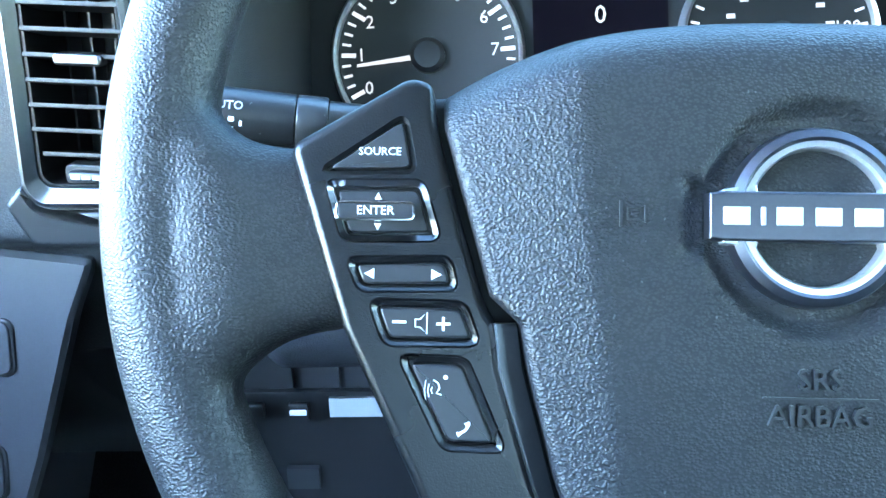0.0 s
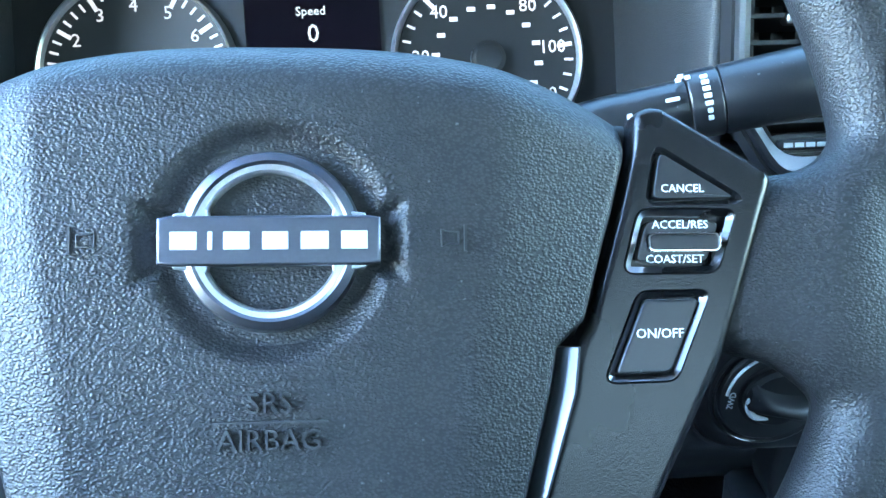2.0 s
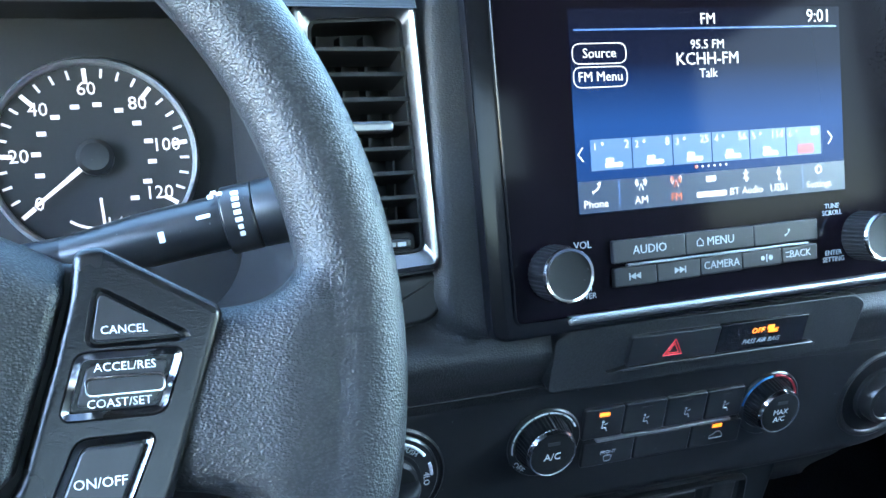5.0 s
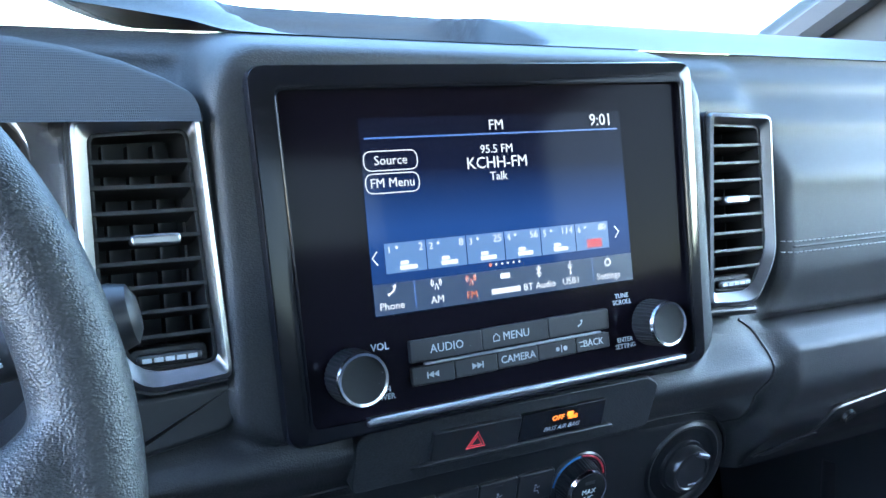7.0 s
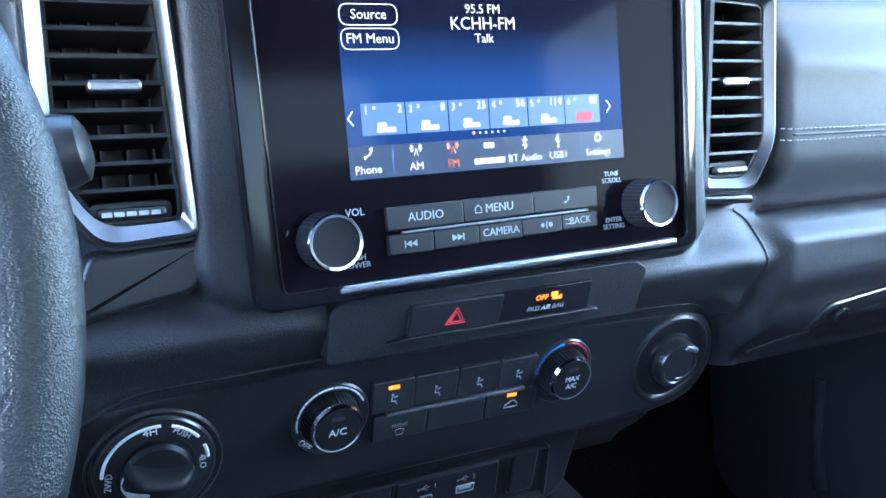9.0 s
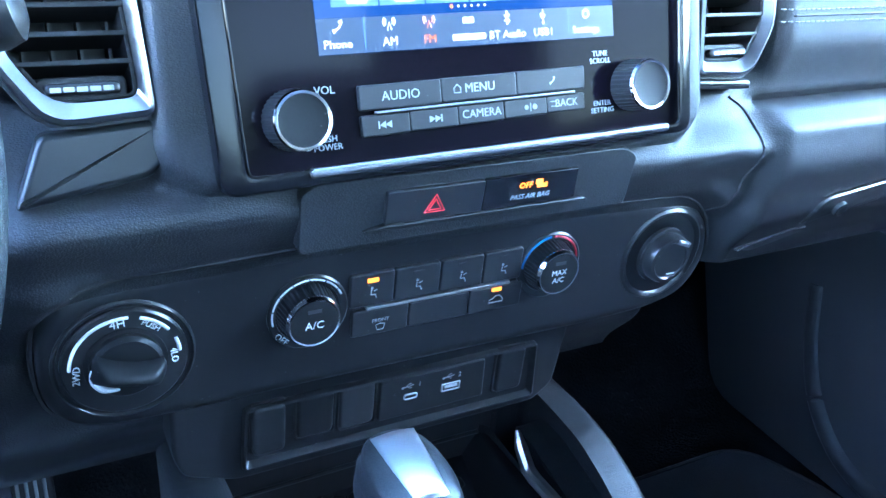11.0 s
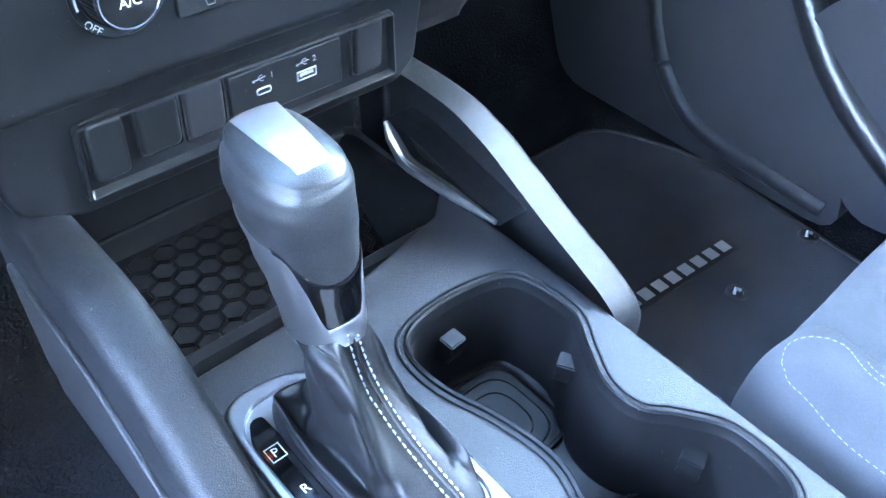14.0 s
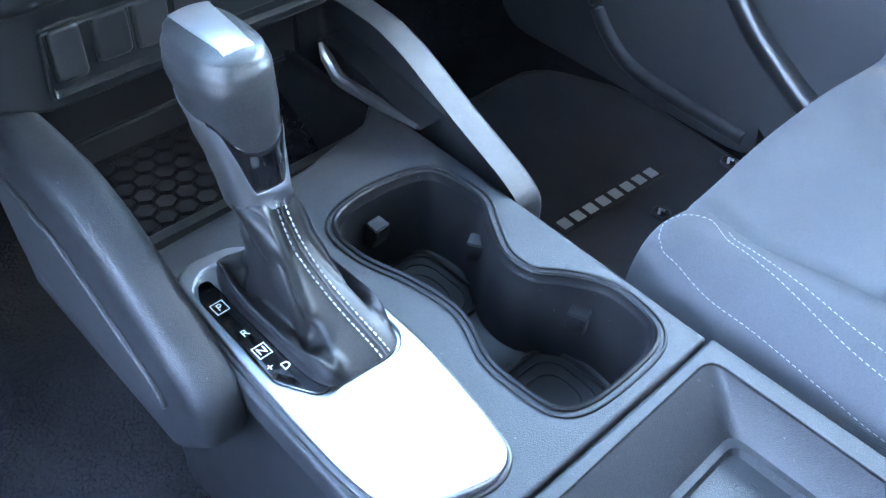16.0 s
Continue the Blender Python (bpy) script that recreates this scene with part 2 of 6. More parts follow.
def rounded(pts, r, seg=4):
    """A polygon with its corners rounded; r is one radius or one for each corner."""
    out, n = [], len(pts)
    rs = r if isinstance(r, (list, tuple)) else [r] * n
    for i in range(n):
        a, b, c = (Vector(pts[(i + k) % n]) for k in (-1, 0, 1))
        d1, d2 = (a - b), (c - b)
        l = min(rs[i], d1.length * 0.45, d2.length * 0.45)
        if l < 1e-6:
            out.append(tuple(b))
            continue
        p, q = b + d1.normalized() * l, b + d2.normalized() * l
        for k in range(seg + 1):
            t = k / seg
            out.append(tuple((1 - t) ** 2 * p + 2 * t * (1 - t) * b + t * t * q))
    return out


def rect(cx, cy, hx, hy, r=0.0, seg=4):
    p = [(cx - hx, cy - hy), (cx + hx, cy - hy), (cx + hx, cy + hy), (cx - hx, cy + hy)]
    return rounded(p, r, seg) if r else p


def circle(cx, cy, r, n=40):
    return [(cx + r * math.cos(2 * math.pi * i / n), cy + r * math.sin(2 * math.pi * i / n)) for i in range(n)]


def spline(pts, n=6, closed=True):
    """A smooth curve through the points (any dimension)."""
    out, m = [], len(pts)
    for i in range(m if closed else m - 1):
        if closed:
            p = [Vector(pts[(i + k) % m]) for k in (-1, 0, 1, 2)]
        else:
            p = [Vector(pts[min(max(i + k, 0), m - 1)]) for k in (-1, 0, 1, 2)]
        for j in range(n):
            t = j / n
            out.append(tuple(0.5 * ((2 * p[1]) + (p[2] - p[0]) * t + (2 * p[0] - 5 * p[1] + 4 * p[2] - p[3]) * t * t + (3 * p[1] - p[0] - 3 * p[2] + p[3]) * t ** 3)))
    if not closed:
        out.append(tuple(pts[-1]))
    return out


def inset(p, d):
    """A counterclockwise polygon moved inwards by d."""
    out, n = [], len(p)
    for i in range(n):
        a, b, c = (Vector(p[(i + k) % n]) for k in (-1, 0, 1))
        e1, e2 = b - a, c - b
        if e1.length < 1e-9:
            e1 = e2
        if e2.length < 1e-9:
            e2 = e1
        n1, n2 = Vector((-e1.y, e1.x)).normalized(), Vector((-e2.y, e2.x)).normalized()
        m = n1 + n2
        if m.length < 1e-6:
            m = n1
        m.normalize()
        out.append(tuple(b + m * (d / max(0.4, m.dot(n1)))))
    return out


def rings(loops, cap0=True, cap1=True, closed=True):
    """A skin over rings of 3D points that all have the same count."""
    bm = bmesh.new()
    vs = [[bm.verts.new(p) for p in l] for l in loops]
    n = len(vs[0])
    for a, b in zip(vs, vs[1:]):
        for i in range(n if closed else n - 1):
            j = (i + 1) % n
            try:
                bm.faces.new((a[i], a[j], b[j], b[i]))
            except ValueError:
                pass
    if closed and cap0:
        bm.faces.new(list(reversed(vs[0])))
    if closed and cap1:
        bm.faces.new(vs[-1])
    bmesh.ops.recalc_face_normals(bm, faces=bm.faces)
    return bm


def slab(poly, z0, z1, bev=0.0, seg=3):
    """A plate of that outline from z0 to z1 with its upper edge rounded."""
    p = ccw(poly)
    loops = [[(x, y, z0) for x, y in p]]
    if bev:
        for k in range(seg + 1):
            a = math.pi / 2 * k / seg
            loops.append([(x, y, z1 - bev + bev * math.sin(a)) for x, y in inset(p, bev * (1 - math.cos(a)))])
        loops.append([(x, y, z1) for x, y in inset(p, bev * 1.2)])
    else:
        loops.append([(x, y, z1) for x, y in p])
    return rings(loops)


def ring_frame(outer, inner, z0, z1, bev=0.0, zi=None):
    """A frame between two outlines that have the same count of points."""
    o, i = ccw(outer), ccw(inner)
    loops = [[(x, y, z0) for x, y in o], [(x, y, z1 - bev) for x, y in o]]
    if bev:
        loops += [[(x, y, z1 - 0.3 * bev) for x, y in inset(o, 0.3 * bev)], [(x, y, z1) for x, y in inset(o, bev)]]
    loops += [[(x, y, z1 if zi is None else zi) for x, y in i], [(x, y, z0) for x, y in i]]
    return rings(loops, False, False)


def holed(outer, holes, z0, z1, bev=0.0, hbev=0.0, depth=None):
    """A plate with openings: each hole has walls down to depth and a floor."""
    bm = bmesh.new()
    o = ccw(outer)
    top = inset(o, bev * 1.2) if bev else o
    edges = []

    def loop(p, z):
        vs = [bm.verts.new((x, y, z)) for x, y in p]
        return vs

    def skin(a, b):
        for k in range(len(a)):
            j = (k + 1) % len(a)
            bm.faces.new((a[k], a[j], b[j], b[k]))

    def link(vs):
        for k in range(len(vs)):
            edges.append(bm.edges.new((vs[k - 1], vs[k])))

    t = loop(top, z1)
    link(t)
    last = t
    if bev:
        for k in (0, 1, 2, 3):
            a = math.pi / 2 * k / 3
            nxt = loop(inset(o, bev * (1 - math.sin(a))), z1 - bev + bev * math.cos(a))
            skin(last, nxt)
            last = nxt
    skin(last, loop(o, z0))
    for h in holes:
        hp = ccw(h)
        hv = loop(inset(hp, -hbev) if hbev else hp, z1)
        link(hv)
        last = hv
        if hbev:
            nxt = loop(hp, z1 - hbev)
            skin(last, nxt)
            last = nxt
        nxt = loop(hp, z0 if depth is None else z1 - depth)
        skin(last, nxt)
        if depth is not None:
            bm.faces.new(nxt)
    bmesh.ops.triangle_fill(bm, use_beauty=True, use_dissolve=False, edges=edges)
    bmesh.ops.recalc_face_normals(bm, faces=bm.faces)
    return bm


def lathe(profile, n=48, cap0=True, cap1=True):
    return rings([[(r * math.cos(2 * math.pi * i / n), r * math.sin(2 * math.pi * i / n), z) for i in range(n)] for r, z in profile], cap0, cap1)


def tube(path, radius, n=10, closed=False, flat=1.0):
    """A round bar along a path; radius is one number or one for each point."""
    loops, m = [], len(path)
    P = [Vector(p) for p in path]
    up = Vector((0.0, 0.0, 1.0))
    for i in range(m):
        d = (P[(i + 1) % m] - P[i - 1]) if closed else (P[min(i + 1, m - 1)] - P[max(i - 1, 0)])
        d.normalize()
        ref = up if abs(d.z) < 0.9 else Vector((1.0, 0.0, 0.0))
        s = d.cross(ref).normalized()
        u = s.cross(d)
        r = radius[i] if isinstance(radius, (list, tuple)) else radius
        loops.append([tuple(P[i] + r * (math.cos(2 * math.pi * k / n) * s + flat * math.sin(2 * math.pi * k / n) * u)) for k in range(n)])
    if closed:
        loops.append(loops[0])
    bm = rings(loops, not closed, not closed)
    if closed:
        bmesh.ops.remove_doubles(bm, verts=bm.verts, dist=1e-7)
    return bm


def surface(fn, nu, nv, closed_u=False):
    bm = bmesh.new()
    g = [[bm.verts.new(fn(i / nu, j / nv)) for i in range(nu + (0 if closed_u else 1))] for j in range(nv + 1)]
    for j in range(nv):
        for i in range(nu):
            k = (i + 1) % len(g[j])
            bm.faces.new((g[j][i], g[j][k], g[j + 1][k], g[j + 1][i]))
    return bm


def box(x0, x1, y0, y1, z0, z1, bev=0.0):
    return slab([(x0, y0), (x1, y0), (x1, y1), (x0, y1)], z0, z1, bev)


def join(*bms):
    out = bmesh.new()
    for b in bms:
        me = bpy.data.meshes.new("tmp")
        b.to_mesh(me)
        b.free()
        out.from_mesh(me)
        bpy.data.meshes.remove(me)
    return out


def words(body, size, x=0.0, y=0.0, depth=0.00015, turn=0.0, align="CENTER", shear=0.0, offset=0.0):
    """Lettering in the built-in font, lying in the plane of x and y."""
    cu = bpy.data.curves.new("lettering", "FONT")
    cu.body, cu.size, cu.extrude, cu.align_x, cu.align_y, cu.shear, cu.offset = body, size, depth, align, "CENTER", shear, offset
    cu.resolution_u = 2
    ob = bpy.data.objects.new("lettering", cu)
    me = bpy.data.meshes.new_from_object(ob)
    bm = bmesh.new()
    bm.from_mesh(me)
    bpy.data.objects.remove(ob)
    bpy.data.meshes.remove(me)
    bpy.data.curves.remove(cu)
    bm.transform(Matrix.Translation((x, y, 0)) @ Matrix.Rotation(radians(turn), 4, "Z"))
    return bm


def at(bm, m):
    bm.transform(m)
    return bm


def shifted(bm, x=0.0, y=0.0, z=0.0):
    bm.transform(Matrix.Translation((x, y, z)))
    return bm


def thing(name, base, label, category, group="", kind=""):
    ob = new(name)
    ob.empty_display_size = 0.02
    ob.location = Vector(base) * K
    return tagged(ob, label, category, group, kind)


def part(name, bm, mat, parent=None, label="", sharp=32):
    """One mesh object out of a bmesh in plan units, under a thing or a part."""
    me = bpy.data.meshes.new(name)
    bm.transform(Matrix.Scale(K, 4))
    bm.to_mesh(me)
    bm.free()
    for p in me.polygons:
        p.use_smooth = True
    me.set_sharp_from_angle(angle=radians(sharp))
    me.materials.append(mat)
    ob = new(name, me)
    if parent is not None:
        ob.parent = parent
        top = parent
        while top.parent is not None:
            top = top.parent
        ob.matrix_parent_inverse = Matrix.Translation(-top.location) if parent is top else Matrix.Identity(4)
    if label:
        ob["label"] = label
    return ob


def step(a, b, t):
    t = min(1.0, max(0.0, (t - a) / (b - a)))
    return t * t * (3 - 2 * t)


def table(rows, t):
    """Smooth reading of a short table of (t, value)."""
    if t <= rows[0][0]:
        return rows[0][1]
    for (a, va), (b, vb) in zip(rows, rows[1:]):
        if t <= b:
            return va + (vb - va) * step(a, b, t)
    return rows[-1][1]


def box_gap(x, z, cx, cz, hx, hz, r):
    """Distance to a rounded box, negative inside."""
    dx, dz = abs(x - cx) - hx + r, abs(z - cz) - hz + r
    return math.hypot(max(dx, 0), max(dz, 0)) + min(max(dx, dz), 0) - r


def stitches(path, length, gap, r=0.0005, up=(0, 0, 1)):
    """Short thread dashes along a path."""
    out, P = [], [Vector(p) for p in path]
    run, nxt = 0.0, 0.0
    for a, b in zip(P, P[1:]):
        d = (b - a)
        l = d.length
        while nxt < run + l:
            p = a + d * ((nxt - run) / l)
            q = p + d.normalized() * length
            mid = (p + q) / 2 + Vector(up) * r * 0.9
            out.append(tube([p, mid, q], [r * 0.6, r, r * 0.6], 5))
            nxt += length + gap
        run += l
    return join(*out)


# ---- cab shell, sky openings ----
def flat(pts3, thick, axis):
    """A slab over a polygon of 3D points, thickened along axis."""
    a = Vector(axis) * thick
    return rings([[tuple(Vector(p)) for p in pts3], [tuple(Vector(p) + a) for p in pts3]])


XL, XR, ROOF = -0.42, 1.53, 1.34
tagged(part("ceiling", flat([(XL - 0.06, -1.2, ROOF), (XR + 0.06, -1.2, ROOF), (XR + 0.06, 0.32, ROOF), (XL - 0.06, 0.32, ROOF)], 0.04, (0, 0, 1)), BODYPAINT), "grey cloth headliner under the truck roof", "ceiling", kind="structure")
SIDE_FRONT = rounded([(-0.32, 0.76), (0.38, 0.79), (0.45, 0.90), (0.80, 0.92), (0.80, 0.96), (0.24, 1.29), (-0.32, 1.29)], 0.03)
SIDE_REAR = rounded([(-1.0, 0.84), (-0.42, 0.80), (-0.42, 1.27), (-0.95, 1.27)], 0.04)
# Unseen opening on the driver's side, made larger than a window for light.
LIGHT_OPENING = rounded([(-0.34, 0.71), (0.38, 0.72), (0.46, 0.77), (0.47, 0.88), (0.80, 0.92), (0.80, 0.96), (0.24, 1.29), (-0.32, 1.29)], 0.03)
for n, x, s, gap, words_on in (("wall_left", XL, -1, LIGHT_OPENING, "charcoal cab side, its front opening enlarged to let in light"), ("wall_right", XR, 1, SIDE_FRONT, "charcoal cab side wall with door window openings")):
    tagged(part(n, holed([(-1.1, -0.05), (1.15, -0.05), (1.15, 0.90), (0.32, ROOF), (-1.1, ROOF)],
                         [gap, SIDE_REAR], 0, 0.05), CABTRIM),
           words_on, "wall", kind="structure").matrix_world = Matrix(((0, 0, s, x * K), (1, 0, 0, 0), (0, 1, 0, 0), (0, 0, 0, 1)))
tagged(part("wall_rear", holed([(XL - 0.05, -0.05), (XR + 0.05, -0.05), (XR + 0.05, ROOF), (XL - 0.05, ROOF)], [rect(0.55, 1.05, 0.62, 0.19, 0.05)], 0, 0.05), CABTRIM),
       "rear cab wall with the back window opening", "wall", kind="structure").matrix_world = Matrix(((1, 0, 0, 0), (0, 0, 1, -1.14 * K), (0, 1, 0, 0), (0, 0, 0, 1)))
tagged(part("wall_front", flat([(XL - 0.06, 1.15, -0.05), (XR + 0.06, 1.15, -0.05), (XR + 0.06, 1.15, 0.91), (XL - 0.06, 1.15, 0.91)], 0.04, (0, 1, 0)), DARK), "dark firewall behind the dashboard", "wall", kind="structure")

PANE = bpy.data.materials.new("thin_window_glass")
PANE.use_nodes = True
pn = PANE.node_tree
mixer, clear, gloss = pn.nodes.new("ShaderNodeMixShader"), pn.nodes.new("ShaderNodeBsdfTransparent"), pn.nodes.new("ShaderNodeBsdfGlossy")
clear.inputs["Color"].default_value = (0.9, 0.95, 0.93, 1)
gloss.inputs["Roughness"].default_value = 0.02
fres = pn.nodes.new("ShaderNodeLayerWeight")
steep = pn.nodes.new("ShaderNodeMath")
steep.operation = "POWER"
steep.inputs[1].default_value = 5.0
pn.links.new(fres.outputs["Facing"], steep.inputs[0])
pn.links.new(steep.outputs[0], mixer.inputs[0])
pn.links.new(clear.outputs[0], mixer.inputs[1])
pn.links.new(gloss.outputs[0], mixer.inputs[2])
pn.links.new(mixer.outputs[0], pn.nodes["Material Output"].inputs["Surface"])
SHIELD = PANE.copy()
SHIELD.name = "laminated_windscreen_glass"
SHIELD.node_tree.nodes[clear.name].inputs["Color"].default_value = (0.45, 0.505, 0.495, 1)
SIDEPANE = PANE.copy()
SIDEPANE.name = "green_tinted_door_glass"
SIDEPANE.node_tree.nodes[clear.name].inputs["Color"].default_value = (0.74, 0.80, 0.78, 1)
TINT = PANE.copy()
TINT.name = "tinted_window_glass"
TINT.node_tree.nodes[clear.name].inputs["Color"].default_value = (0.22, 0.24, 0.24, 1)
for n, s, x, shape, m in (("window_3", 1, XR, SIDE_FRONT, SIDEPANE), ("window_4", -1, XL, SIDE_REAR, TINT), ("window_5", 1, XR, SIDE_REAR, TINT)):
    w = part(n, at(slab(inset(ccw(shape), -0.004), 0.02, 0.024), Matrix(((0, 0, s, x), (1, 0, 0, 0), (0, 1, 0, 0), (0, 0, 0, 1)))), m)
    w.visible_shadow = m is TINT
    tagged(w, "clear side window glass in the door" if m is SIDEPANE else "dark tinted rear side window glass", "window", kind="structure")
w = part("window_6", at(slab(rect(0.55, 1.05, 0.625, 0.195, 0.05), 0.02, 0.024), Matrix(((1, 0, 0, 0), (0, 0, 1, -1.14), (0, 1, 0, 0), (0, 0, 0, 1)))), TINT)
tagged(w, "dark tinted rear window glass", "window", kind="structure")
shield = thing("window_1", (0.55, 1.1, 0.9), "raked windscreen of clear laminated glass", "windscreen", kind="structure")
ws = part("pane", flat([(XL, 1.14, 0.90), (XR, 1.14, 0.90), (XR, 0.33, ROOF), (XL, 0.33, ROOF)], 0.005, (0, 0.4, 0.9)), SHIELD, shield)
ws.visible_shadow = False
for x in (XL, XR):
    part("pillar", tube([(x + (0.03 if x > 0.5 else -0.03), 1.16, 0.88), (x + (0.03 if x > 0.5 else -0.03), 0.74, 1.12), (x, 0.30, ROOF)], 0.04, 10), CABTRIM, shield, "grey windscreen pillar")
# Out of view; its pale tone bounces daylight into the cab.
tagged(part("ground", flat([(-400, -400, -0.6), (400, -400, -0.6), (400, 400, -0.6), (-400, 400, -0.6)], -0.1, (0, 0, 1)), material("bounce_ground", (0.26, 0.26, 0.25), 0.9, 0, 0.004, 60, "noise", 0.3)), "unseen pale ground outside the truck that bounces light in", "ground", kind="structure")


# ---- floor ----
def floor_z(y):
    return 0.023 + 0.15 * (max(y, 0.1) - 0.4) + 0.9 * max(0.0, y - 0.82)


tagged(part("floor", surface(lambda a, b: (XL - 0.06 + (XR - XL + 0.12) * a, -1.2 + 2.36 * b, floor_z(-1.2 + 2.36 * b) - 0.012 + 0.004 * noise.noise(Vector((a * 40, b * 40, 0)))), 120, 120), CARPET), "black cut-pile carpet on the cab floor", "carpet", kind="structure")

mat_thing = thing("floor_mat", (1.08, 0.4, 0.02), "black carpet floor mat with a pale lettered strip on the floor", "floor mat")
matpoly = rounded([(0.74, 0.16), (1.26, 0.16), (1.30, 0.60), (1.24, 0.74), (0.82, 0.74), (0.76, 0.60)], 0.05)
part("carpet_panel", rings([[(x, y, floor_z(y) - 0.006) for x, y in ccw(matpoly)], [(x, y, floor_z(y) + 0.001) for x, y in ccw(matpoly)], [(x, y, floor_z(y) + 0.004) for x, y in inset(ccw(matpoly), 0.004)]]), MATPILE, mat_thing)
part("edging", tube([(x, y, floor_z(y) + 0.002) for x, y in matpoly], 0.004, 8, True), RUBBER, mat_thing, "black bound edge")
FLOOR = Matrix.Translation((1.1, 0.40, 0.028)) @ Matrix.Rotation(radians(8.5), 4, "X")
badge = part("name_strip", at(slab(rect(-0.028, 0.061, 0.102, 0.0145, 0.003), -0.002, 0.0006, 0.0004), FLOOR @ Matrix.Rotation(radians(-4), 4, "Z")), DARK, mat_thing, "dark embroidered strip")
part("lettering", at(join(*[slab(rect(-0.028 - 0.088 + 0.0246 * i, 0.061, 0.0082, 0.0085, 0.001), 0, 0.0015, 0.0005) for i in range(8)]), FLOOR @ Matrix.Rotation(radians(-4), 4, "Z")), PRINT, badge, "silver embroidered letters as plain blocks")
for u, v in ((0.168, -0.004), (0.0016, -0.0027)):
    g = part("grommet", at(shifted(lathe([(0.0135, -0.002), (0.0135, 0.0015), (0.0115, 0.003), (0.0085, 0.002), (0.0085, -0.002)], 24, False, False), u, v), FLOOR), RUBBER, mat_thing, "ribbed black retaining grommet")
    part("hook", at(tube([(u - 0.006, v, 0.002), (u, v + 0.003, 0.006), (u + 0.006, v - 0.001, 0.002)], 0.0022, 8), FLOOR), PRINT, g, "worn metal hook")

# ---- dashboard ----
SC = frame_at((0.55, 0.3785, 0.698), 10.4, 0, 1.2)
CL = frame_at((0.55, 0.4145, 0.585), -9.6)
US = frame_at((0.55, 0.452, 0.487), -10)
KO = frame_at((0.55, 0.2, 0.330), 81)
CX = 0.5555
DRIVER = pose(-0.0196, 0.07561, 0.04848, 6.668, 3.749, -0.807) @ Matrix.Scale(0.9247, 4)  # the driver's side as it sits beside the stack


def dash_y(x, z):
    """How far ahead the dashboard's face lies."""
    side = table([(0.44, 0.52), (0.50, 0.475), (0.56, 0.445), (0.60, 0.425), (0.64, 0.41), (0.685, 0.408), (0.70, 0.418), (0.80, 0.424), (0.835, 0.43), (0.86, 0.45), (0.875, 0.47)], z)
    right = table([(0.44, 0.66), (0.535, 0.60), (0.548, 0.425), (0.60, 0.392), (0.635, 0.378), (0.658, 0.380), (0.672, 0.393), (0.677, 0.412), (0.683, 0.404), (0.72, 0.393), (0.78, 0.40), (0.82, 0.42), (0.85, 0.445), (0.875, 0.47)], z)
    left = table([(0.44, 0.56), (0.60, 0.46), (0.655, 0.425), (0.672, 0.398), (0.80, 0.392), (0.83, 0.405), (0.86, 0.44), (0.875, 0.46)], z)
    k = step(0.775, 0.81, x)
    y = side * (1 - k) + right * k
    k = step(-0.075, -0.105, x)
    y = y * (1 - k) + left * k
    # the bulged surround of the screen
    g = box_gap(x, z, CX, 0.765, 0.168, 0.105, 0.03)
    k = step(0.012, -0.006, g)
    y = y * (1 - k) + (0.383 + 0.1835 * (z - 0.698)) * k
    # sweep of the lower trim on both sides of the screen's foot
    g = box_gap(x, z, CX, 0.625, 0.245, 0.042, 0.04)
    k = step(0.03, -0.02, g)
    y = y * (1 - k) + min(y, table([(0.57, 0.42), (0.62, 0.3965), (0.65, 0.3798), (0.672, 0.389)], z)) * k
    # bed of the climate panel
    y += 0.010 * step(0.005, -0.003, box_gap(x, z, 0.5535, 0.569, 0.230, 0.049, 0.045))
    # openings for the air vents and the dials
    for cx, cz, hx, hz in ((0.355, 0.765, 0.026, 0.057), (2 * CX - 0.355, 0.765, 0.026, 0.057), (-0.143, 0.755, 0.026, 0.052)):
        y += 0.07 * step(0.003, -0.003, box_gap(x, z, cx, cz, hx, hz, 0.008))
    # the open space over the pedals
    y += 0.16 * step(0.578, 0.552, z) * step(-0.215, -0.195, x) * step(0.295, 0.275, x)
    g = box_gap(x, z, 0.119, 0.742, 0.195, 0.108, 0.05)
    y += 0.22 * step(0.006, -0.012, g)
    return y


dash = thing("dashboard", (0.55, 0.45, 0.45), "black grained plastic dashboard with stitched passenger pad", "dashboard")
shell = surface(lambda a, b: (-0.42 + 1.95 * a, dash_y(-0.42 + 1.95 * a, 0.445 + 0.43 * b), 0.445 + 0.43 * b), 520, 130)
soft = shell.copy()
on_pad = lambda q: q.calc_center_median().x > 0.797 and 0.679 < q.calc_center_median().z < 0.868
bmesh.ops.delete(shell, geom=[q for q in shell.faces if on_pad(q)], context="FACES")
bmesh.ops.delete(soft, geom=[q for q in soft.faces if not on_pad(q)], context="FACES")
part("face", shell, DASHSKIN, dash, sharp=60)
part("passenger_pad", soft, PADWEAVE, dash, "woven soft pad before the passenger", sharp=60)


def top_z(x, y):
    z = 0.875 + 0.03 * step(0.46, 0.62, y) + 0.01 * step(0.6, 1.1, y)
    z += 0.05 * step(0.38, 0.18, abs(x - 0.1)) * step(0.44, 0.52, y)
    z -= 0.022 * step(0.006, -0.006, box_gap(x, y, 0.545, 0.56, 0.115, 0.07, 0.04))
    return z


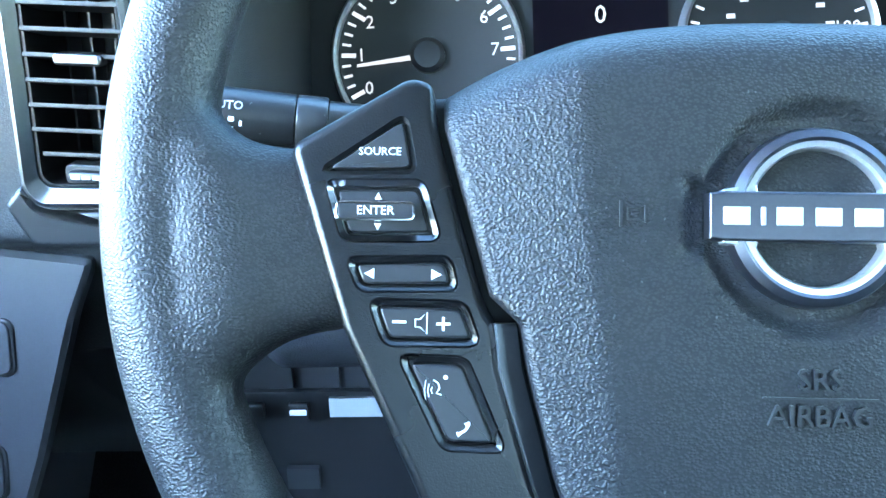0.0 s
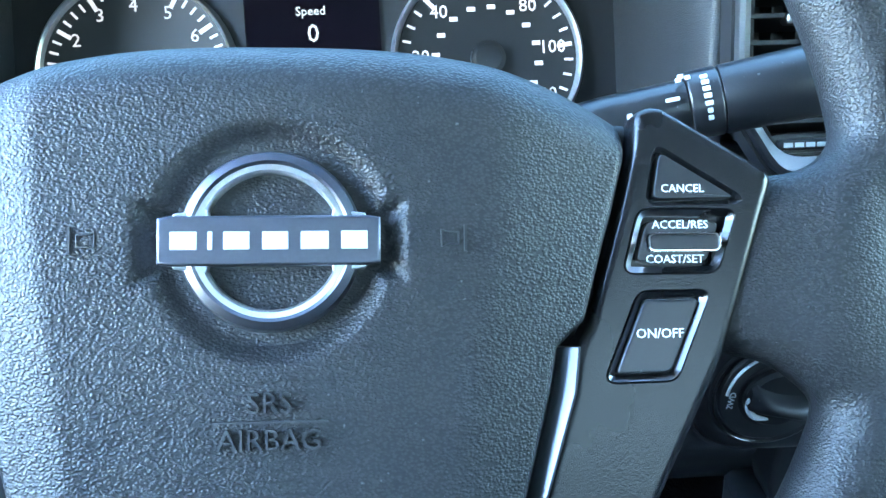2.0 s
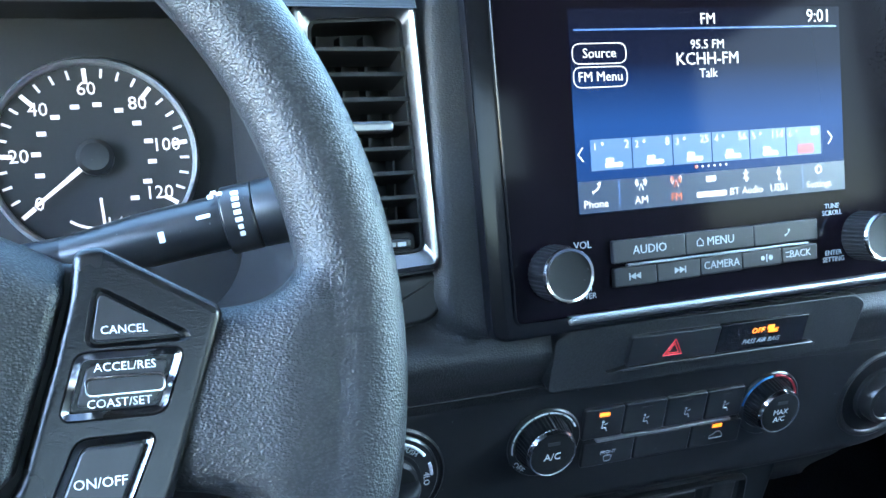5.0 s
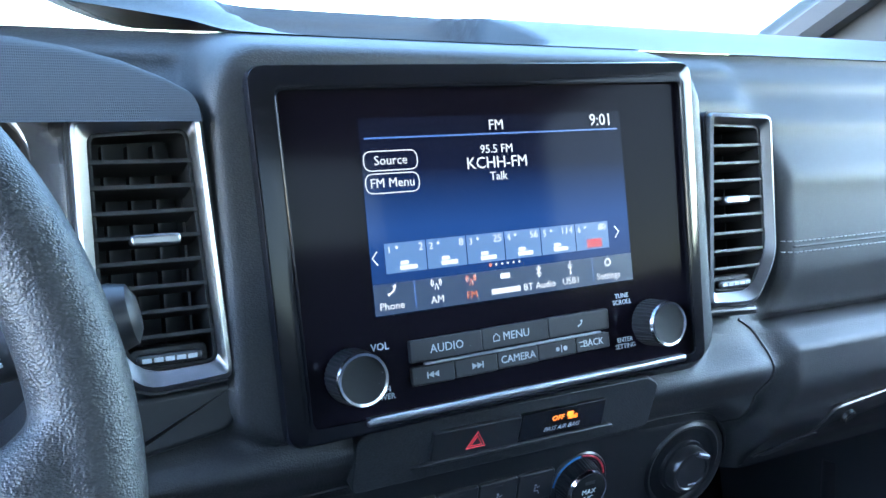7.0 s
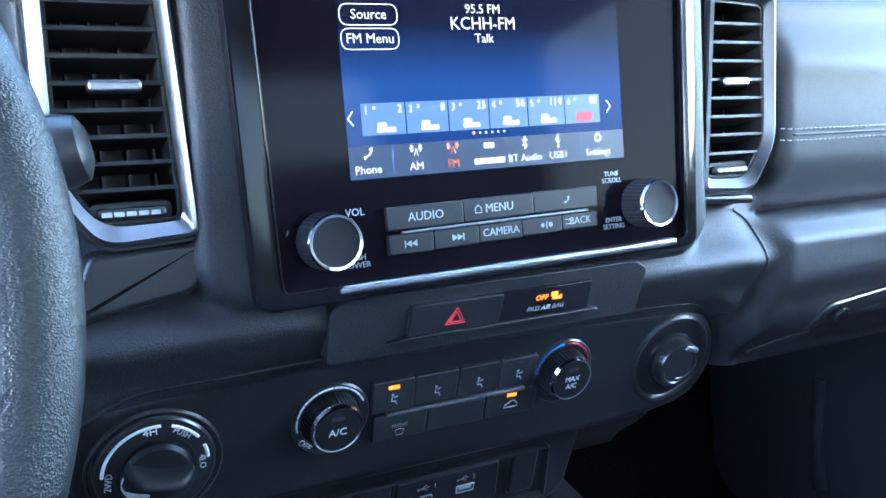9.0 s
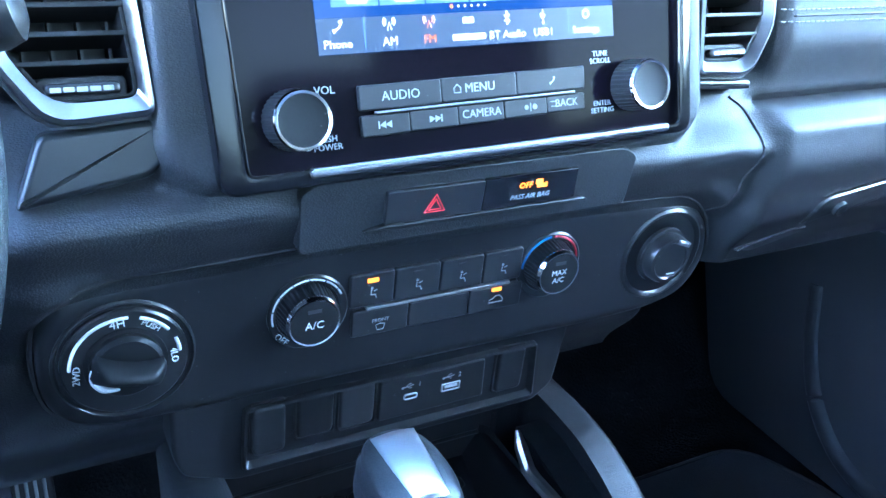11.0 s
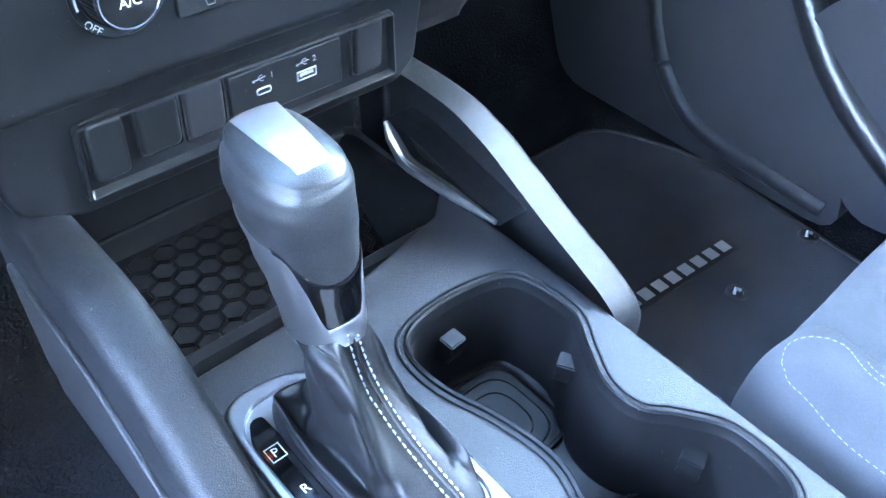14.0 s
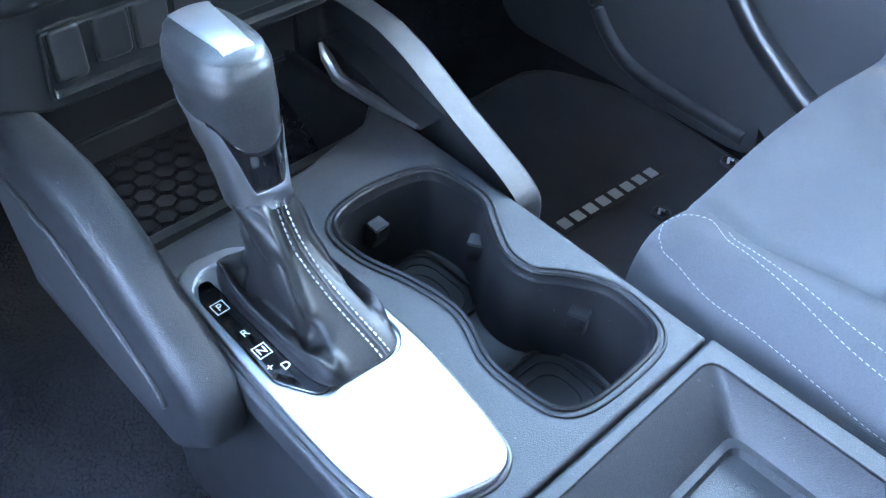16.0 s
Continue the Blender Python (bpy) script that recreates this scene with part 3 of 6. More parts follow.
part("upper_pad", surface(lambda a, b: (-0.49 + 2.09 * a, dash_y(-0.49 + 2.09 * a, 0.875) * (1 - b) + 1.15 * b - 0.003 * (b == 0), top_z(-0.49 + 2.09 * a, dash_y(-0.49 + 2.09 * a, 0.875) * (1 - b) + 1.15 * b)), 270, 90), DASHSKIN, dash, sharp=60)
for z in (0.739, 0.731):
    part("stitching", stitches([(0.80 + 0.01 * i, dash_y(0.80 + 0.01 * i, z) - 0.0008, z + 0.004 * (0.80 + 0.01 * i - 0.8)) for i in range(60)], 0.0034, 0.0016, 0.0006, (0, -1, 0)), THREAD, dash, "pale grey double stitching")
part("pad_seam", tube([(0.79 + 0.02 * i, dash_y(0.79 + 0.02 * i, 0.735) - 0.0002, 0.735 + 0.004 * (0.02 * i - 0.01)) for i in range(36)], 0.0009, 6), DARK, dash, "sewn seam")
part("panel_gap", tube([(x, dash_y(x, z) - 0.0003, z) for x, z in spline([(0.768, 0.682), (0.781, 0.672), (0.786, 0.652), (0.783, 0.625), (0.777, 0.603), (0.762, 0.561)], 8, False)], 0.0011, 6), DARK, dash, "dark gap between mouldings")

# glove box
glove = thing("glove_box", (1.1, 0.42, 0.55), "closed black glove box with a recessed pull latch", "glove box")
part("lid", surface(lambda a, b: (0.805 + 0.66 * a, dash_y(0.805 + 0.66 * a, 0.546 + 0.058 * b) - 0.004, 0.546 + 0.058 * b), 30, 10), MATTE, glove)


def on_lid(poly, lift0, lift1, soft):
    """A plate that follows the lid's curve."""
    p = ccw(poly)
    lay = lambda q, l: [(x, dash_y(x, z) - 0.004 - l, z) for x, z in q]
    return rings([lay(p, lift0), lay(p, lift1 - soft), lay(inset(p, soft), lift1), lay(inset(p, soft * 3), lift1)])


latch = part("latch", on_lid(rounded([(0.850, 0.580), (0.932, 0.595), (0.936, 0.611), (0.868, 0.6035), (0.857, 0.599)], 0.006), -0.003, 0.0022, 0.0012), SATIN, glove, "satin pull handle")
part("keyhole", at(lathe([(0.0065, 0.0), (0.0065, 0.0030), (0.005, 0.0036), (0.002, 0.0022)], 20), frame_at((0.882, dash_y(0.882, 0.593) - 0.0055, 0.593), -25)), SATIN, latch, "round metal lock")
# Paler grey stands for the light this lip of the pull catches.
part("pull_lip", on_lid(rounded([(0.806, 0.5615), (0.828, 0.5575), (0.868, 0.5715), (0.866, 0.577), (0.846, 0.5765)], 0.003), -0.003, 0.0016, 0.0010), KNEE, latch, "lower lip of the pull, its catch of light painted pale")


# ribbed panel above the vent by the wheel
crest = [(0.285, 0.869), (0.303, 0.868), (0.327, 0.864), (0.350, 0.858), (0.369, 0.850), (0.381, 0.843), (0.3840, 0.834), (0.3845, 0.8315)]


def ribbed_point(a, b):
    x = 0.285 + 0.0995 * a
    (x0, z0), (x1, z1) = next((p, q) for p, q in zip(crest, crest[1:]) if x <= q[0] + 1e-9)
    top = z0 + (z1 - z0) * (x - x0) / (x1 - x0)
    z = 0.8290 + (top - 0.8290) * b
    return (x, 0.4030 + 0.75 * (z - 0.829) + 0.004 * (a > 0.999 or b > 0.999), z)


hood_trim = surface(ribbed_point, 60, 14)
ext = bmesh.ops.extrude_edge_only(hood_trim, edges=[e for e in hood_trim.edges if e.is_boundary])
for v in [g for g in ext["geom"] if isinstance(g, bmesh.types.BMVert)]:
    v.co.y += 0.03
bmesh.ops.recalc_face_normals(hood_trim, faces=hood_trim.faces)
part("ribbed_panel", hood_trim, RIBBED, dash, "finely ribbed panel", sharp=50)


# ---- air vents ----
def vent(name, o, lean, sx, label, side=Matrix.Identity(4), cut=0.0, chin=((-0.016, -0.071), (0.0365, -0.068), (0.0375, -0.086), (0.030, -0.094), (-0.03, -0.104))):
    """A slatted vent in a satin silver frame; sx = -1 mirrors it."""
    M = side @ frame_at(o, lean) @ Matrix.Diagonal((sx, 1, 1, 1))
    v = thing(name, side @ Vector(o), label, "air vent", "dashboard air vents")
    outer = [(-0.034, 0.066), (0.027, 0.068), (0.035, -0.066), (-0.012 - 0.014 * cut, -0.069), (-0.034, -0.036 - 0.024 * cut)]
    inner = [(-0.026, 0.059), (0.0215, 0.061), (0.0285, -0.0575), (-0.009 - 0.012 * cut, -0.059), (-0.0265, -0.033 - 0.021 * cut)]
    rr = [0.006, 0.006, 0.006, 0.012, 0.012]
    fix = lambda bm: bmesh.ops.recalc_face_normals(bm, faces=bm.faces)

    def put(nm, bm, mat, par, lab=""):
        bm.transform(M)
        fix(bm)
        return part(nm, bm, mat, par, lab)

    put("frame", ring_frame(rounded(list(reversed(outer)), list(reversed(rr))), rounded(list(reversed(inner)), list(reversed(rr))), -0.012, 0.006, 0.003, 0.001), VENTSILVER, v, "satin silver surround")
    put("gap_line", ring_frame(rounded(list(reversed(outer)), list(reversed(rr))), inset(ccw(rounded(list(reversed(outer)), list(reversed(rr)))), -0.0016), -0.012, 0.0012), DARK, v)
    put("chin", slab(rounded(chin, 0.004), -0.02, 0.001, 0.003), MATTE, v, "dark chin under the frame")
    put("backing", slab([(-0.03, -0.064), (0.032, -0.064), (0.026, 0.062), (-0.03, 0.062)], -0.050, -0.046), DARK, v)
    put("sleeve", ring_frame(rounded(list(reversed(inner)), 0.006), inset(ccw(rounded(list(reversed(inner)), 0.006)), 0.002)[::1], -0.046, 0.0, 0.0008), SLAT, v)
    for k in range(8):
        z = 0.0425 - 0.0123 * k
        x0, x1 = (-0.0265 if z > -0.034 else -0.022), 0.0215 + 0.0065 * (0.06 - z) / 0.12
        b = slab([(x0, -0.012), (x1, -0.012), (x1, 0.012), (x0, 0.012)], -0.0011, 0.0011, 0.0006)
        b.transform(Matrix.Translation((0, z, -0.011)) @ Matrix.Rotation(radians(90 - 12), 4, "X"))
        put("slat", b, SLAT, v)
    for k in range(4):
        x = -0.016 + 0.0125 * k
        b = slab(rect(0, 0, 0.0006, 0.052), -0.040, -0.026)
        put("vane", shifted(b, x, 0.003, 0), RUBBER, v)
    put("tab", shifted(slab(rect(0, 0, 0.012, 0.0030, 0.0026), -0.004, 0.004, 0.0016), 0.002, 0.0066, 0), VENTSILVER, v, "satin slider tab")
    put("wheel_slot", shifted(slab(rect(0, 0, 0.019, 0.0055, 0.004), -0.012, -0.003, 0.001), 0.005, -0.0525, 0), DARK, v)
    th = put("thumbwheel", shifted(slab(rect(0, 0, 0.016, 0.0028, 0.0026), -0.006, 0.0015, 0.002), 0.005, -0.0525, 0), SATIN, v)
    for k in range(5):
        put("mark", shifted(slab(rect(0, 0, 0.0022, 0.0011), 0.0, 0.0018), -0.0065 + 0.0055 * k, -0.0525, 0), PRINT, th)
    return v


vent("center_air_vent", (0.356, 0.402, 0.765), 9, 1, "black slatted air vent in a satin silver frame beside the wheel")
vent("center_air_vent", (2 * CX - 0.356, 0.402, 0.765), 9, -1, "black slatted air vent, satin silver frame, beside the passenger pad", Matrix.Identity(4), 0.0, ((-0.016, -0.070), (0.0365, -0.067), (0.037, -0.074), (-0.018, -0.077)))
vent("side_air_vent", (-0.1875, 0.415, 0.709), 6, 1, "black slatted air vent in a satin silver frame by the door", DRIVER, 1.0, ((-0.0365, -0.058), (-0.028, -0.0715), (0.038, -0.0685), (0.039, -0.088), (-0.034, -0.092), (-0.047, -0.070)))

# lower dash on the driver's side
knee = thing("lower_dash_panel", (-0.26, 0.46, 0.40), "grey-black lower dash panel with two blank switches", "dash panel")
knee_y = lambda z: 0.444 - 0.236 * (0.605 - z)
edge_xz = rounded([(-0.44, 0.605), (-0.210, 0.592), (-0.224, 0.556), (-0.248, 0.468), (-0.349, 0.162), (-0.44, 0.162)], 0.006)
part("panel", at(rings([[(x, knee_y(z) + 0.014, z) for x, z in ccw(edge_xz)], [(x, knee_y(z) + 0.003, z) for x, z in ccw(edge_xz)], [(x, knee_y(z), z) for x, z in inset(ccw(edge_xz), 0.003)]]), DRIVER), KNEE, knee)
for x, z in ((-0.279, 0.538), (-0.289, 0.459)):
    M = DRIVER @ frame_at((x, knee_y(z), z), 13.3)
    sw = part("switch", at(slab(rect(0, 0, 0.020, 0.0185, 0.008), -0.001, 0.0015, 0.001), M), SATIN, knee, "rounded switch blank")
    part("cap", at(slab(rect(0, 0, 0.018, 0.0165, 0.007), 0.0005, 0.003, 0.001), M), KNEE, sw)
fuse = thing("fuse_panel", (-0.06, 0.55, 0.45), "dark fuse panel and release levers under the dash", "fuse panel")
part("plate", box(-0.20, 0.30, 0.548, 0.58, 0.26, 0.66), DARK, fuse)
part("cover", box(-0.135, -0.100, 0.540, 0.546, 0.508, 0.537, 0.001), RUBBER, fuse)
part("cover", box(-0.093, -0.066, 0.540, 0.546, 0.507, 0.537, 0.001), RUBBER, fuse)
part("cover", box(-0.062, -0.030, 0.540, 0.546, 0.507, 0.536, 0.001), RUBBER, fuse)
part("ledge", box(-0.137, -0.030, 0.534, 0.540, 0.505, 0.509, 0.001), MATTE, fuse)
part("paper_label", box(-0.075, -0.032, 0.540, 0.546, 0.485, 0.500), PRINT, fuse, "pale paper label")
part("lever", box(-0.133, -0.120, 0.528, 0.534, 0.491, 0.502, 0.002), MATTE, fuse)
part("lever", box(-0.102, -0.088, 0.528, 0.534, 0.490, 0.502, 0.002), MATTE, fuse)
part("lever_tip", box(-0.101, -0.089, 0.527, 0.533, 0.494, 0.498, 0.001), WHITE, fuse, "white printed lever tip")
part("lower_label", box(-0.111, -0.087, 0.540, 0.546, 0.424, 0.441), KNEE, fuse, "faded label")
pedal = thing("accelerator_pedal", (0.304, 0.66, 0.30), "black ribbed rubber accelerator pedal on its arm", "pedal")
PEDAL = Matrix.Translation((0.304, 0.66, 0.335)) @ Matrix.Rotation(radians(55), 4, "X")
part("pad", at(slab(rect(0, 0, 0.024, 0.060, 0.01), -0.008, 0.008, 0.004), PEDAL), RUBBER, pedal)
for k in range(6):
    part("rib", at(slab(rect(-0.017 + 0.0068 * k, 0, 0.0014, 0.052), 0.007, 0.0105, 0.001), PEDAL), PRINT, pedal, "pale worn rib")
part("arm", tube([(0.304, 0.69, 0.36), (0.304, 0.80, 0.45), (0.304, 1.16, 0.55)], 0.009, 8), MATTE, pedal)

# ---- instrument cluster ----
CU = DRIVER @ frame_at((0.089, 0.6042, 0.6892), 22, 0, 4.8)
cluster = thing("instrument_cluster", (0.09, 0.62, 0.62), "lit instrument cluster with two round dials under the hood", "instrument cluster")
part("face_plate", at(slab(rect(0, 0.0, 0.235, 0.12, 0.05), -0.012, -0.006, 0.002), CU), DIALFACE, cluster)
part("trim", at(tube([(x, y, 0.045) for x, y in rect(0, -0.035, 0.218, 0.130, 0.055, 8)], 0.004, 8, True), CU), SILVER, cluster, "satin grey trim line")
part("hood", at(ring_frame(rect(0, -0.035, 0.245, 0.157, 0.06, 8), rect(0, -0.035, 0.218, 0.130, 0.055, 8), -0.005, 0.05, 0.004), CU), MATTE, cluster)


def gauge(cx, cy, r, numbers, start, sweep, value, size, name):
    g = part(name, at(shifted(lathe([(r, -0.006), (r, -0.001), (r * 0.93, -0.002), (0.0001, -0.002)], 64), cx, cy), CU), DIALFACE, cluster, "round black dial")
    part("bezel_ring", at(shifted(lathe([(r * 0.985, -0.004), (r * 1.0, 0.004), (r * 1.03, 0.006), (r * 1.06, 0.003), (r * 1.07, -0.006)], 72, False, False), cx, cy), CU), BRIGHT, g, "chrome ring")
    n = (len(numbers) - 1) * 4
    for k in range(n + 1):
        a = radians(start - sweep * k / n)
        long = 0.010 if k % 4 == 0 else 0.006
        wide = 0.0014 if k % 4 == 0 else 0.0008
        b = slab(rect(r * 0.955 - long / 2, 0, long / 2, wide), -0.002, -0.0012)
        b.transform(Matrix.Translation((cx, cy, 0)) @ Matrix.Rotation(a, 4, "Z"))
        part("tick_mark", at(b, CU), DIALLIT, g)
    for k, num in enumerate(numbers):
        if num:
            a = radians(start - sweep * k / (len(numbers) - 1))
            part("numeral", at(shifted(words(num, size, cx + r * 0.735 * math.cos(a), cy + r * 0.735 * math.sin(a), 0.0002), 0, 0, -0.0012), CU), DIALLIT, g, "lit white numeral")
    a = radians(value)
    nd = slab([(-0.010, -0.0022), (r * 0.78, -0.0009), (r * 0.78, 0.0009), (-0.010, 0.0022)], 0.003, 0.0045, 0.0005)
    nd.transform(Matrix.Translation((cx, cy, 0)) @ Matrix.Rotation(a, 4, "Z"))
    part("needle", at(nd, CU), DIALLIT, g, "white needle")
    part("hub_cap", at(shifted(lathe([(0.012, -0.002), (0.012, 0.005), (0.009, 0.008), (0.001, 0.0085)], 28), cx, cy), CU), KEYCAP, g, "black hub")
    return g


speedo = gauge(0.1189, 0.0, 0.063, ["0", "20", "40", "60", "80", "100", "120", "140"], 218, 294, 218, 0.0125, "speedometer")
for k in range(1, 13):
    a = radians(218 - 294 * k / 14 * 1.07)
    part("inner_mark", at(slab(rect(0.1189 + 0.036 * math.cos(a), 0.0 + 0.036 * math.sin(a), 0.0028, 0.0014), -0.002, -0.001), CU), DIALLIT, speedo)
part("fuel_arc", at(tube([(0.1189 + 0.030 * math.cos(radians(a)), -0.021 + 0.026 * math.sin(radians(a)), -0.001) for a in range(230, 320, 10)], 0.0009, 6), CU), DIALLIT, speedo)
part("fuel_needle", at(slab([(0.1189, -0.027), (0.1207, -0.027), (0.1217, -0.047), (0.1199, -0.047)], 0.0, 0.001), CU), DIALLIT, speedo)
gauge(-0.1189, 0.0, 0.063, ["0", "1", "2", "3", "4", "5", "6", "7", "8"], 206, 232, 186, 0.0125, "tachometer")
centre = part("trip_display", at(slab(rect(0, 0.01, 0.046, 0.055, 0.004), -0.006, -0.003), CU), GLASS, cluster, "dark trip display")
part("lettering", at(shifted(words("Speed", 0.0085, -0.001, 0.038), 0, 0, -0.002), CU), LITWHITE, centre)
part("lettering", at(shifted(words("0", 0.017, 0, 0.0225), 0, 0, -0.002), CU), LITWHITE, centre)

# ---- column and stalks ----
column = thing("steering_column", (0.107, 0.42, 0.62), "black plastic steering column shroud", "steering column")
part("shroud", at(tube([(0.107, 0.300, 0.655), (0.107, 0.34, 0.625), (0.107, 0.45, 0.565), (0.107, 0.56, 0.51)], [0.036, 0.040, 0.042, 0.042], 28), DRIVER), MATTE, column)


part("switch_housing", at(tube([(0.0, 0.398, 0.688), (0.107, 0.40, 0.680), (0.212, 0.393, 0.711)], [0.009, 0.016, 0.009], 20), DRIVER), MATTE, column)
part("neck", at(box(0.085, 0.13, 0.36, 0.43, 0.56, 0.69, 0.005), DRIVER), MATTE, column)


def stalk(name, label, a, b, r0, r1, marks):
    s = thing(name, a, label, "stalk")
    A, B = Vector(a), Vector(b)
    d = (B - A).normalized()
    M = DRIVER @ Matrix.Translation(A) @ d.to_track_quat("Z", "Y").to_matrix().to_4x4()
    L = (B - A).length
    part("lever", at(lathe([(r0 * 0.8, 0.0), (r0, L * 0.25), (r0 * 1.02, L * 0.52)], 28), M), SATIN, s)
    part("collar", at(lathe([(r1 * 0.97, L * 0.525), (r1 * 1.0, L * 0.53), (r1 * 1.0, L * 0.62), (r1 * 0.97, L * 0.625)], 28), M), KEYCAP, s)
    part("grip", at(lathe([(r1 * 0.98, L * 0.63), (r1, L * 0.635), (r1 * 1.04, L * 0.93), (r1 * 0.9, L * 0.98), (r1 * 0.55, L)], 28), M), MATTE, s)
    for k, (ang, t, w, h) in enumerate(marks):
        c, q = radians(ang), L * t
        bm = slab(rect(0, 0, w, h, min(w, h) * 0.4), -0.0004, 0.0003)
        bm.transform(M @ Matrix.Rotation(c, 4, "Z") @ Matrix.Translation((r1 * 1.012, 0, q)) @ Matrix.Rotation(radians(90), 4, "Y"))
        part("symbol", bm, WHITE, s, "small white printed symbol")
    return s


def facing(a, b):
    """The angle about a stalk's axis that looks up and back at the driver."""
    A, B = Vector(a), Vector(b)
    R = (B - A).normalized().to_track_quat("Z", "Y").to_matrix()
    l = R.inverted() @ Vector((0.0, -0.85, 0.5))
    return math.degrees(math.atan2(l.y, l.x))


ra, rb = (0.205, 0.392, 0.709), (0.332, 0.372, 0.7485)
fa = facing(ra, rb)
stalk("wiper_stalk", "black wiper stalk with white symbols on the column", ra, rb, 0.0122, 0.0152,
      [(fa - 36 + 12 * k, 0.578, 0.0016 if k < 5 else 0.0011, 0.0010) for k in range(7)] + [(fa + 12, 0.33, 0.0012, 0.0024), (fa - 5, 0.47, 0.003, 0.0008), (fa - 40, 0.50, 0.0012, 0.0012), (fa - 50, 0.51, 0.0012, 0.0012), (fa - 42, 0.53, 0.0012, 0.0012)])
la, lb = (0.01, 0.392, 0.692), (-0.122, 0.372, 0.7065)
fb = facing(la, lb)
light = stalk("light_stalk", "black light stalk with white symbols on the column", la, lb, 0.0100, 0.0116,
      [(fb - 22, 0.83, 0.0012, 0.0010), (fb - 30, 0.80, 0.0006, 0.0012), (fb - 44, 0.83, 0.0011, 0.0012)])
part("lettering", at(words("AUTO", 0.0052, 0, 0, 0.0002), DRIVER @ frame_at((-0.0985, 0.3618, 0.7125), 32, 6, -4)), PRINT, light)

# ---- steering wheel ----
WH = pose(-0.01692, 0.08527, 0.06013, 7.314, 3.748, -0.746) @ Matrix.Scale(0.9064, 4) @ frame_at((0.107, 0.2385 + 0.0055 * 0.4924, 0.7195 + 0.0055 * 0.8704), 29.5, 0, 1.8)
wheel = thing("steering_wheel", (0.107, 0.26, 0.70), "black leather steering wheel with a silver badge and switch pods", "steering wheel")
RIM_R, RIM_W = 0.2015, -0.022


def rim_point(a, b):
    th, ph = 2 * math.pi * a, 2 * math.pi * b
    r = RIM_R + 0.0176 * math.cos(ph)
    return (r * math.cos(th), 0.010 + r * math.sin(th), RIM_W + 0.0172 * math.sin(ph))


def spoke(s):
    secs = [((0.150, 0.0225), (0.135, -0.0355), -0.027, 0.0115), ((0.160, 0.0228), (0.146, -0.0370), -0.0255, 0.0125), ((0.170, 0.0243), (0.158, -0.0405), -0.024, 0.0140),
            ((0.178, 0.0290), (0.168, -0.0480), -0.0225, 0.0155), ((0.1855, 0.0380), (0.177, -0.0580), -0.022, 0.0160), ((0.192, 0.0500), (0.185, -0.0700), -0.022, 0.0155), ((0.198, 0.0520), (0.191, -0.0700), -0.022, 0.0120)]
    loops, n = [], 28
    stations = [(a[0], a[1], b[0], b[1], c, h) for a, b, c, h in secs]
    dense = []
    for i in range(len(stations) - 1):
        for j in range(5):
            t = j / 5
            p0, p1, p2, p3 = (stations[min(max(i + k, 0), len(stations) - 1)] for k in (-1, 0, 1, 2))
            dense.append([0.5 * (2 * q1 + (q2 - q0) * t + (2 * q0 - 5 * q1 + 4 * q2 - q3) * t * t + (3 * q1 - q0 - 3 * q2 + q3) * t ** 3) for q0, q1, q2, q3 in zip(p0, p1, p2, p3)])
    dense.append(list(stations[-1]))
    for px, py, qx, qy, c, h in dense:
        l = []
        for k in range(n):
            a = 2 * math.pi * k / n
            ca, sa = math.cos(a), math.sin(a)
            e = math.copysign(abs(ca) ** 0.55, ca)
            f = math.copysign(abs(sa) ** 0.8, sa)
            l.append((s * ((px + qx) / 2 + e * (px - qx) / 2), (py + qy) / 2 + e * (py - qy) / 2, c + h * f))
        loops.append(l)
    return rings(loops)


def fused(bm, voxel, rounds):
    """Solids that overlap, made one skin with soft fillets where they meet."""
    me = bpy.data.meshes.new("fused")
    bm.to_mesh(me)
    bm.free()
    ob = new("fused", me)
    r = ob.modifiers.new("skin", "REMESH")
    r.mode, r.voxel_size = "VOXEL", voxel
    sm = ob.modifiers.new("soft", "SMOOTH")
    sm.factor, sm.iterations = 0.5, rounds
    out = bmesh.new()
    out.from_mesh(ob.evaluated_get(bpy.context.evaluated_depsgraph_get()).to_mesh())
    bpy.data.objects.remove(ob)
    bpy.data.meshes.remove(me)
    return out


rim_skin = surface(rim_point, 180, 28, True)
bmesh.ops.remove_doubles(rim_skin, verts=rim_skin.verts, dist=1e-6)
bmesh.ops.recalc_face_normals(rim_skin, faces=rim_skin.faces)
part("rim", at(fused(join(rim_skin, spoke(-1), spoke(1)), 0.0018, 26), WH), LEATHER, wheel, "leather rim and side spokes in one skin", sharp=80)
part("lower_spoke", at(slab(rounded([(-0.07, -0.10), (0.07, -0.10), (0.05, -0.19), (-0.05, -0.19)], 0.01), -0.035, -0.018, 0.006), WH), SATIN, wheel)
part("hub", at(lathe([(0.045, -0.075), (0.055, -0.03), (0.05, -0.022)], 40), WH), DARK, wheel)
part("back_shell", at(slab(rounded([(-0.15, 0.018), (-0.118, 0.040), (0.118, 0.040), (0.15, 0.018), (0.135, -0.034), (0.112, -0.09), (-0.112, -0.09), (-0.135, -0.034)], 0.01), -0.045, -0.024, 0.004), WH), DARK, wheel)

HALF = [(-0.120, 0.052), (-0.11, 0.062), (-0.0795, 0.0735), (-0.0463, 0.0823), (-0.0335, 0.0846), (-0.0255, 0.0938), (0.007, 0.1035), (0.028, 0.1088), (0.040, 0.1095)]


def half_width(q):
    for (a, va), (b, vb) in zip(HALF, HALF[1:]):
        if q <= b:
            return va + (vb - va) * max(0.0, (q - a)) / (b - a)
    return HALF[-1][1]


